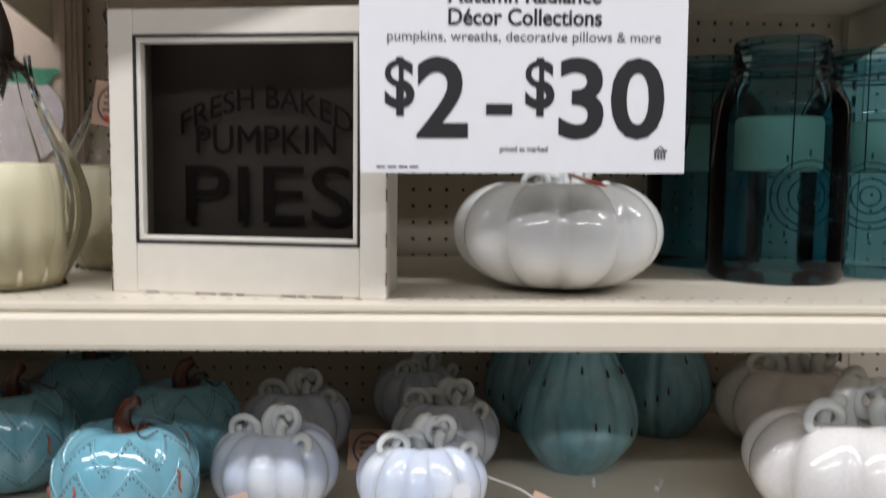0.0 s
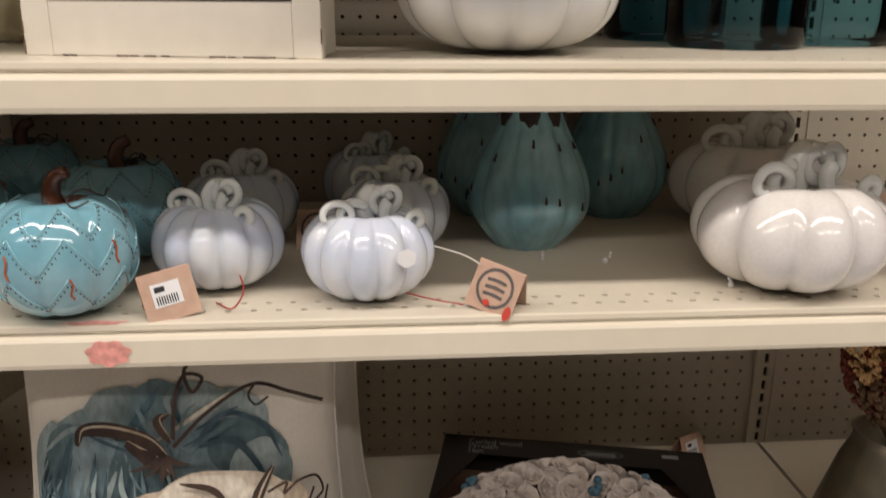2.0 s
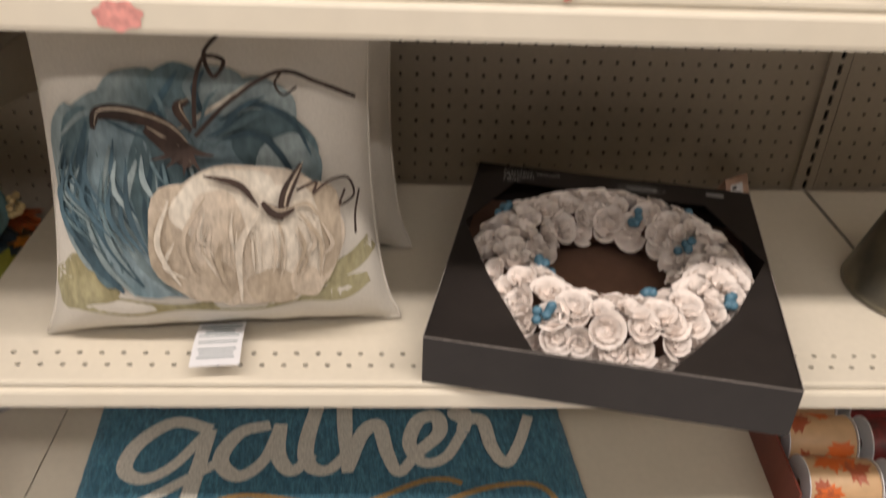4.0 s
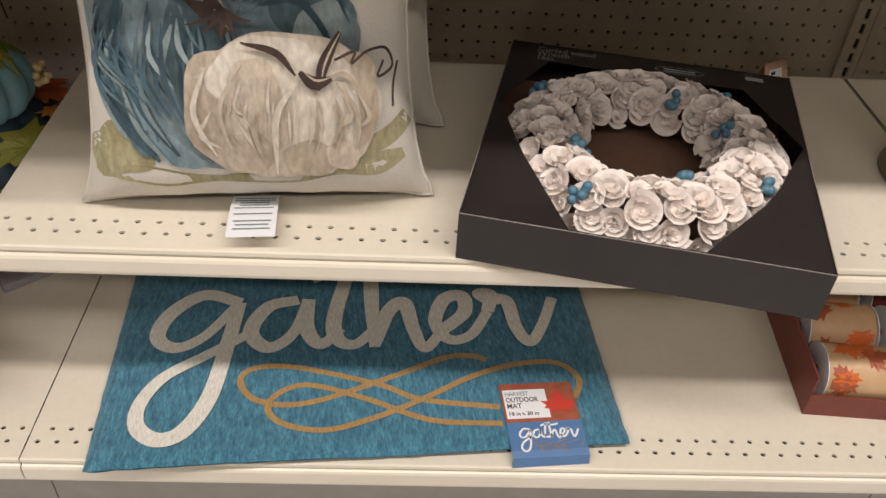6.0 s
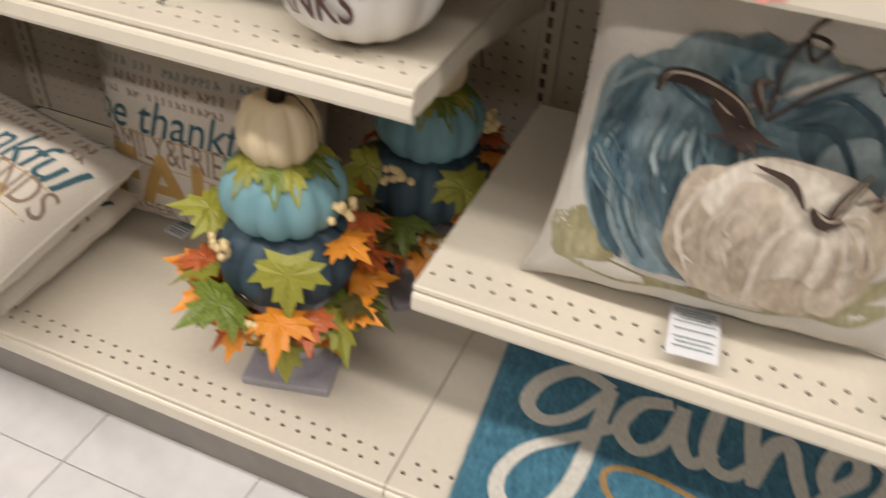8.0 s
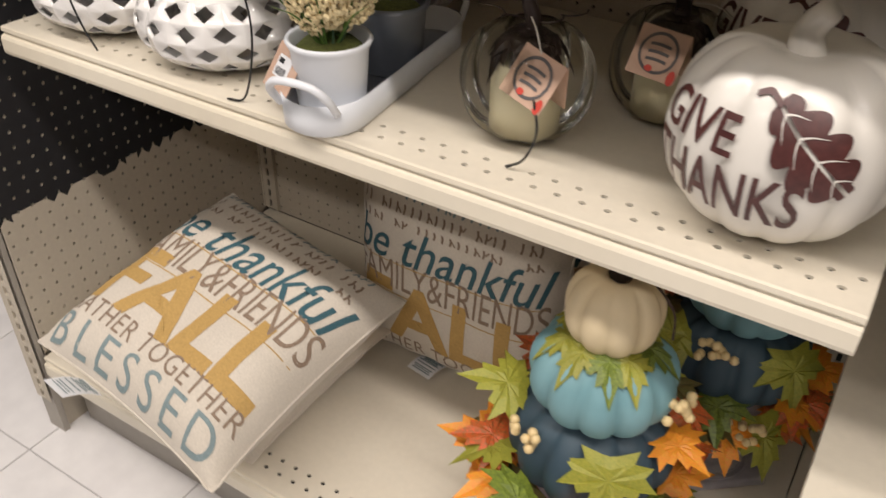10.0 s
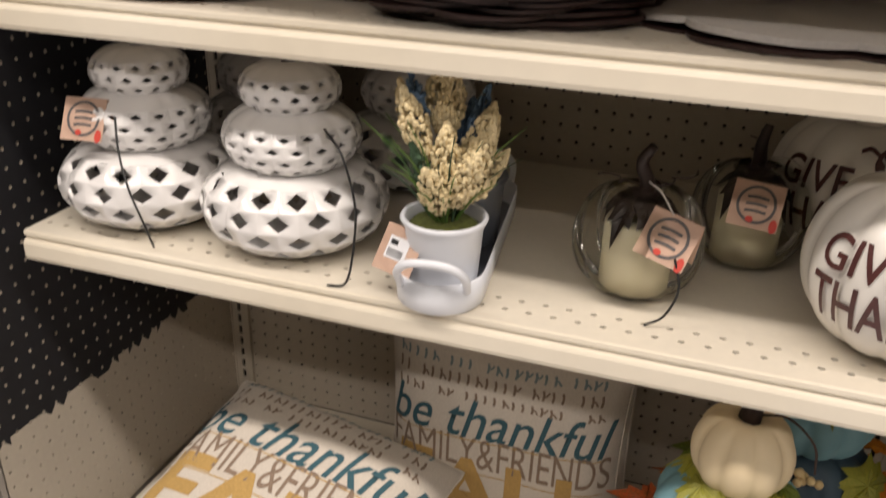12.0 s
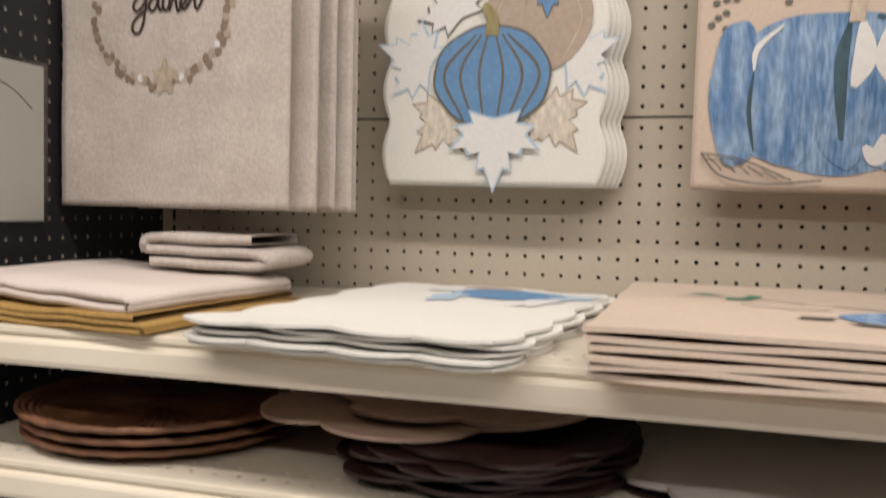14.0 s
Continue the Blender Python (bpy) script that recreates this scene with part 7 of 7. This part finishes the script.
def folded_cloth(name, m, w, d, h, folds, mat, label, group):
    """A cloth folded over on itself: stacked leaves joined by round bends on the right."""
    t = thing(name, m, label, "linen", group)
    prof = []
    step = h / folds
    rng = random.Random(folds)
    for k in range(folds):
        z = step * (k + 0.5)
        row = [(-w / 2 + 0.01 * rng.random(), z), (0, z + 0.0015 * rng.uniform(-1, 1)), (w / 2 - step, z)]
        if k % 2:
            row = row[::-1]
        prof += row
        if k < folds - 1:
            x = w / 2 - step * 0.4 if k % 2 == 0 else -w / 2
            prof.append((x + (step * 0.6 if k % 2 == 0 else -step * 0.4), z + step / 2))
    line = smooth_line([(x, 0, z) for x, z in prof], 5)
    v, f = [], []
    th = step * 0.36
    for i, p in enumerate(line):
        way = (line[min(i + 1, len(line) - 1)] - line[max(i - 1, 0)]).normalized()
        nn = Vector((-way.z, 0, way.x)) * th
        for y in (-d / 2, -d / 6, d / 6, d / 2):
            wv = 0.002 * noise.noise((p.x * 20, y * 14, p.z * 30))
            v += [(p.x + nn.x, y, p.z + nn.z + wv), (p.x - nn.x, y, p.z - nn.z + wv)]
    for i in range(len(line) - 1):
        a, b = 8 * i, 8 * (i + 1)
        for q in range(3):
            f += [[a + 2 * q, b + 2 * q, b + 2 * q + 2, a + 2 * q + 2], [a + 2 * q + 1, a + 2 * q + 3, b + 2 * q + 3, b + 2 * q + 1]]
        f += [[a, a + 1, b + 1, b], [a + 6, b + 6, b + 7, a + 7]]
    me = mesh("cloth", v, f, True)
    part("cloth", me, mat, t)
    return t


folded_cloth("folded_cloth", pose(-1.565, 1.0, B3, 0, 0, -6), 0.30, 0.27, 0.020, 3, M_OCHRE, "ochre folded cloth at the bottom of a pile", "folded cloths")
folded_cloth("folded_cloth", pose(-1.570, 1.01, B3 + 0.0205, 0, 2, -8), 0.27, 0.26, 0.022, 2, M_PINKLINEN, "pale pink folded linen lying on an ochre cloth", "folded cloths")
folded_cloth("folded_cloth", pose(-1.50, 1.13, B3 + 0.001 + 0.042, 0, 0, 0), 0.155, 0.12, 0.045, 3, M_TOWEL, "greige linen napkin rolled into a thick fold", "folded cloths")


def hung_sheet(name, m, w, h, thick, mat, label, group, scallop=0.0, wave=0.002, seed=0, depth=None):
    """A cloth or mat hanging flat in the xz plane, top at h."""
    t = thing(name, m, label, "linen", group)
    nx, nz = 40, 48

    def at(u, s, k=0.0):
        e = scallop * (1 - abs(math.sin(math.pi * 5 * s))) * (1 if u < 0.5 else -1) * abs(2 * u - 1) ** 8
        y = wave * (math.sin(7 * u + seed) + noise.noise((u * 4, s * 3, seed)))
        return ((u - 0.5) * w + e, y - k, s * h)
    v, f = [], []
    for side in (0, 1):
        for j in range(nz + 1):
            for i in range(nx + 1):
                p = at(i / nx, j / nz)
                v.append((p[0], p[1] + side * thick, p[2]))
        o = side * (nx + 1) * (nz + 1)
        for j in range(nz):
            for i in range(nx):
                a = o + j * (nx + 1) + i
                q = [a, a + 1, a + nx + 2, a + nx + 1]
                f.append(q if not side else q[::-1])
    N = (nx + 1) * (nz + 1)
    rim = [i for i in range(nx + 1)] + [(j + 1) * (nx + 1) - 1 for j in range(1, nz + 1)] + [N - 1 - i for i in range(1, nx + 1)] + [(nz - j) * (nx + 1) for j in range(1, nz)]
    for a, b in zip(rim, rim[1:] + rim[:1]):
        f.append([a, a + N, b + N, b])
    part("cloth", mesh("cloth", v, f, True), mat, t)
    hk = tube([(0, depth or 0.04, h + 0.02), (0, 0.0, h + 0.018), (0, -0.02, h + 0.022), (0, -0.025, h + 0.03)], 0.0028, 7, 4)
    part("peg_hook", mesh("peg_hook", *hk), M_ZINC, t, "steel peg hook")
    part("hang_loop", mesh("hang_loop", *tube([(-0.03, 0, h - 0.002), (0, 0, h + 0.017), (0.03, 0, h - 0.002)], 0.0012, 5, 4)), M_TWINE, t)
    return t, at


def table_towels():
    for k in range(7):
        y = 1.115 + k * 0.023
        t, at = hung_sheet("table_towel", pose(-1.578 + 0.012 * math.sin(k * 2) + 0.012 * min(k, 3), y, 1.283 + 0.004 * math.sin(k * 3), 0, 0.4 * math.sin(k), 1.5 * math.sin(k * 1.3)), 0.325, 0.40, 0.006, M_TOWEL, "greige linen towel hanging with gather wreath print" if not k else "greige linen towel hanging in a row", "hanging towels", 0, 0.0028, k, 1.36 - y)
        if k:
            continue
        ring = []
        rng = random.Random(6)
        for i in range(64):
            a = math.radians(-205 + i * 230 / 63)
            c = (0.46 + 0.30 * math.cos(a), 0.62 + 0.235 * math.sin(a))
            r = rng.uniform(0.02, 0.032)
            d = a + rng.choice((0.7, 2.4, -0.6, -2.5))
            part("wreath_print", mesh("wreath_print", *ribbon([c, (c[0] + r * math.cos(d), c[1] + r * math.sin(d))], 0.020, lambda u, s: at(u, s, 0.0012), 3, lambda s: 0.5 + math.sin(math.pi * s))), I_WHITE if i % 11 == 4 else (I_BROWN if i % 3 else I_TAUPE), t)
        part("wreath_print", mesh("wreath_print", *blob(0.48, 0.405, 0.045, 0.05, lambda u, s: at(u, s, 0.0014), 0, 18, 3, 0.3, 5)), I_BEIGE, t)
        for pts in SCRIPT.values():
            part("script_print", mesh("script_print", *ribbon(pts, 0.022, lambda x, y: at(0.30 + x * 0.52, 0.53 + y * 0.42, 0.0016), 6)), I_BARK, t)


table_towels()


def art_leaf(t, at, cx, cz, size, turn, fill, edge, k):
    o = maple(1.0)[0][1:25]
    c, s = math.cos(turn), math.sin(turn)
    place = lambda x, y, g: at(cx + size * g * (c * x - s * (y - 0.35)), cz + size * 0.72 * g * (s * x + c * (y - 0.35)), k)
    for g, ink, kk in ((1.10, edge, 0.0), (1.0, fill, 0.0004)):
        v = [place(0, 0.35, 1)] + [place(p[0], p[1], g) for p in o]
        v = [(a, b - kk, d) for a, b, d in v]
        part("leaf_print", mesh("leaf_print", v, [[0, 1 + i, 1 + (i + 1) % len(o)] for i in range(len(o))]), ink, t)


def hanging_mats():
    for k in range(5):
        t, at = hung_sheet("hanging_placemat", pose(-1.208 + 0.006 * k, 1.300 + 0.009 * k, 1.321, 0, 0, 0.6 * k), 0.31, 0.43, 0.003, M_WHITEMAT, "scalloped white placemat with blue pumpkin hanging on a hook", "hanging white placemats", 0.012, 0.001, k, 0.06 - 0.009 * k)
        if k:
            continue
        for cx, cz, sz, tn, fl, ed in ((0.13, 0.40, 0.27, 1.2, I_WHITE, I_LBLUE), (0.31, 0.58, 0.26, 0.6, I_WHITE, I_GREY), (0.91, 0.40, 0.27, -1.2, I_WHITE, I_LBLUE), (0.78, 0.20, 0.24, -2.5, I_CREAM, I_TAUPE), (0.27, 0.19, 0.24, 2.4, I_CREAM, I_TAUPE)):
            art_leaf(t, at, cx, cz, sz, tn, fl, ed, 0.0012)
        part("pumpkin_print", mesh("pumpkin_print", *blob(0.70, 0.53, 0.23, 0.18, lambda u, s: at(u, s, 0.0024))), I_TAUPE, t)
        for du in (-0.12, -0.04, 0.04, 0.12):
            part("line_print", mesh("line_print", *ribbon([(0.70 + du * 0.4, 0.69), (0.70 + du * 1.5, 0.53), (0.70 + du, 0.40)], 0.006, lambda u, s: at(u, s, 0.0028), 6)), I_BEIGE, t)
        art_leaf(t, at, 0.74, 0.60, 0.18, 3.1, I_CORN, I_GREY, 0.0032)
        part("pumpkin_print", mesh("pumpkin_print", *blob(0.50, 0.34, 0.262, 0.162, lambda u, s: at(u, s, 0.0040), 0, 40, 5, 0.012, 8)), I_GREY, t)
        part("pumpkin_print", mesh("pumpkin_print", *blob(0.50, 0.34, 0.252, 0.154, lambda u, s: at(u, s, 0.0045), 0, 40, 5, 0.012, 8)), I_CORN, t)
        for du in (-0.20, -0.13, -0.05, 0.05, 0.13, 0.20):
            part("line_print", mesh("line_print", *ribbon([(0.50 + du * 0.35, 0.47), (0.50 + du * 1.05, 0.35), (0.50 + du * 0.6, 0.205)], 0.011, lambda u, s: at(u, s, 0.0050), 8, lambda s: 0.6 + 0.5 * math.sin(3 * s))), I_GREY, t)
        part("stem_print", mesh("stem_print", *ribbon([(0.50, 0.465), (0.50, 0.52), (0.46, 0.56)], 0.05, lambda u, s: at(u, s, 0.0054), 6, lambda s: 1.3 - 0.7 * s)), I_OLIVE, t)
        art_leaf(t, at, 0.52, 0.13, 0.30, 3.14, I_WHITE, I_LBLUE, 0.0058)
    for k in range(4):
        t, at = hung_sheet("hanging_placemat", pose(-0.765 + 0.004 * k, 1.302 + 0.010 * k, 1.319, 0, 0.4, 0.5 * k), 0.365, 0.45, 0.004, M_BEIGEMAT, "beige placemat with painted blue pumpkin hanging on a hook", "hanging beige placemats", 0, 0.001, k, 0.058 - 0.01 * k)
        if k:
            continue
        flat_at = at
        at = lambda u, s, k, flat_at=flat_at: flat_at(u, s * 0.78 - 0.015, k)
        part("pumpkin_print", mesh("pumpkin_print", *blob(0.45, 0.36, 0.40, 0.28, lambda u, s: at(u, s, 0.0012), 0, 44, 6, 0.02, 7)), I_WASH, t)
        for cx, rx, ink in ((0.14, 0.09, I_WASH), (0.30, 0.12, I_WASH), (0.62, 0.12, I_WASH), (0.48, 0.10, I_WASH)):
            part("pumpkin_lobe_print", mesh("pumpkin_lobe_print", *blob(cx, 0.36, rx, 0.26, lambda u, s, cx=cx: at(u, s, 0.0018 + 0.0006 * cx), 0, 30, 5, 0.03, 6, cx * 7)), ink, t)
        for pts, w, ink in (([(0.19, 0.44), (0.20, 0.52), (0.28, 0.60)], 0.014, I_WHITE), ([(0.19, 0.44), (0.18, 0.30), (0.20, 0.16)], 0.010, I_DEEP), ([(0.48, 0.60), (0.46, 0.45), (0.47, 0.20)], 0.03, I_DEEP), ([(0.52, 0.60), (0.53, 0.48), (0.50, 0.38)], 0.05, I_WHITE), ([(0.60, 0.60), (0.58, 0.48), (0.60, 0.40)], 0.03, I_WHITE), ([(0.56, 0.62), (0.64, 0.60), (0.72, 0.55)], 0.02, I_DEEP), ([(0.62, 0.50), (0.64, 0.30), (0.60, 0.15)], 0.03, I_DEEP), ([(0.54, 0.18), (0.58, 0.14), (0.60, 0.22)], 0.04, I_WHITE)):
            part("brush_stroke_print", mesh("brush_stroke_print", *ribbon(pts, w, lambda u, s: at(u, s, 0.0030), 8, lambda s: 0.4 + math.sin(math.pi * s))), ink, t)
        part("stem_print", mesh("stem_print", *ribbon([(0.50, 0.60), (0.50, 0.68), (0.47, 0.75)], 0.045, lambda u, s: at(u, s, 0.0034), 6, lambda s: 1.1 - 0.5 * s)), I_BEIGE, t)
        part("pumpkin_print", mesh("pumpkin_print", *blob(0.80, 0.25, 0.195, 0.20, lambda u, s: at(min(u, 0.995), s, 0.0038), 0, 34, 5, 0.02, 6)), I_LILAC, t)
        part("leaf_print", mesh("leaf_print", *blob(0.88, 0.42, 0.10, 0.035, lambda u, s: at(min(u, 0.995), s, 0.0044), 0.1, 20, 3, 0.2, 4)), I_GREEN, t)
        for k2 in range(16):
            a = 0.6 + k2 * 0.19
            rr = 0.10 + 0.02 * (k2 % 3)
            part("berry_print", mesh("berry_print", *blob(0.20 + rr * math.cos(a) * 1.1, 0.62 + rr * math.sin(a), 0.013, 0.011, lambda u, s: at(u, s, 0.0014), 0, 10, 2)), I_GREY, t)
        for q in range(6):
            x = 0.05 + 0.045 * q
            part("line_print", mesh("line_print", *ribbon([(x, 0.14 - 0.012 * q), (x + 0.03, 0.115 - 0.010 * q), (x + 0.05, 0.09 - 0.006 * q)], 0.005, lambda u, s: at(u, s, 0.0046), 4)), I_GREY, t)
        part("line_print", mesh("line_print", *ribbon([(0.03, 0.15), (0.10, 0.07), (0.25, 0.045), (0.42, 0.06)], 0.006, lambda u, s: at(u, s, 0.0046), 8)), I_GREY, t)
        part("line_print", mesh("line_print", *ribbon([(0.03, 0.15), (0.16, 0.13), (0.30, 0.07)], 0.006, lambda u, s: at(u, s, 0.0046), 8)), I_GREY, t)


hanging_mats()
pp = thing("paper_notice", pose(X0 + 0.006, 0.985, 1.262, 0, 0, 90), "white paper notice in a clear sleeve on the black wing", "sign")
part("sheet", mesh("sheet", *box(-0.11, 0.10, -0.0015, -0.0005, 0, 0.195)), M_PAPER, pp)
part("sleeve", mesh("sleeve", *box(-0.115, 0.105, -0.0035, -0.003, -0.004, 0.20)), M_CLEAR, pp, "clear plastic sleeve")
part("line_print", mesh("line_print", *ribbon([(0.02, 0.17), (0.05, 0.16), (0.08, 0.14)], 0.002, lambda x, y: (x, -0.0018, y), 4)), M_GREYINK, pp)

# ---- floor tiles ----
TILE = 0.3048
tile_mesh = soft_box("tile", 0.0012, TILE - 0.0012, 0.0012, TILE - 0.0012, -0.004, 0.0, 0.0006, 1)
tile_mesh.materials.append(M_FLOOR)
for i in range(-9, 6):
    for j in range(-8, 3):
        o = new("tile", tile_mesh)
        o.parent = shell
        o.location = (i * TILE + 0.06, j * TILE + 0.12, 0)
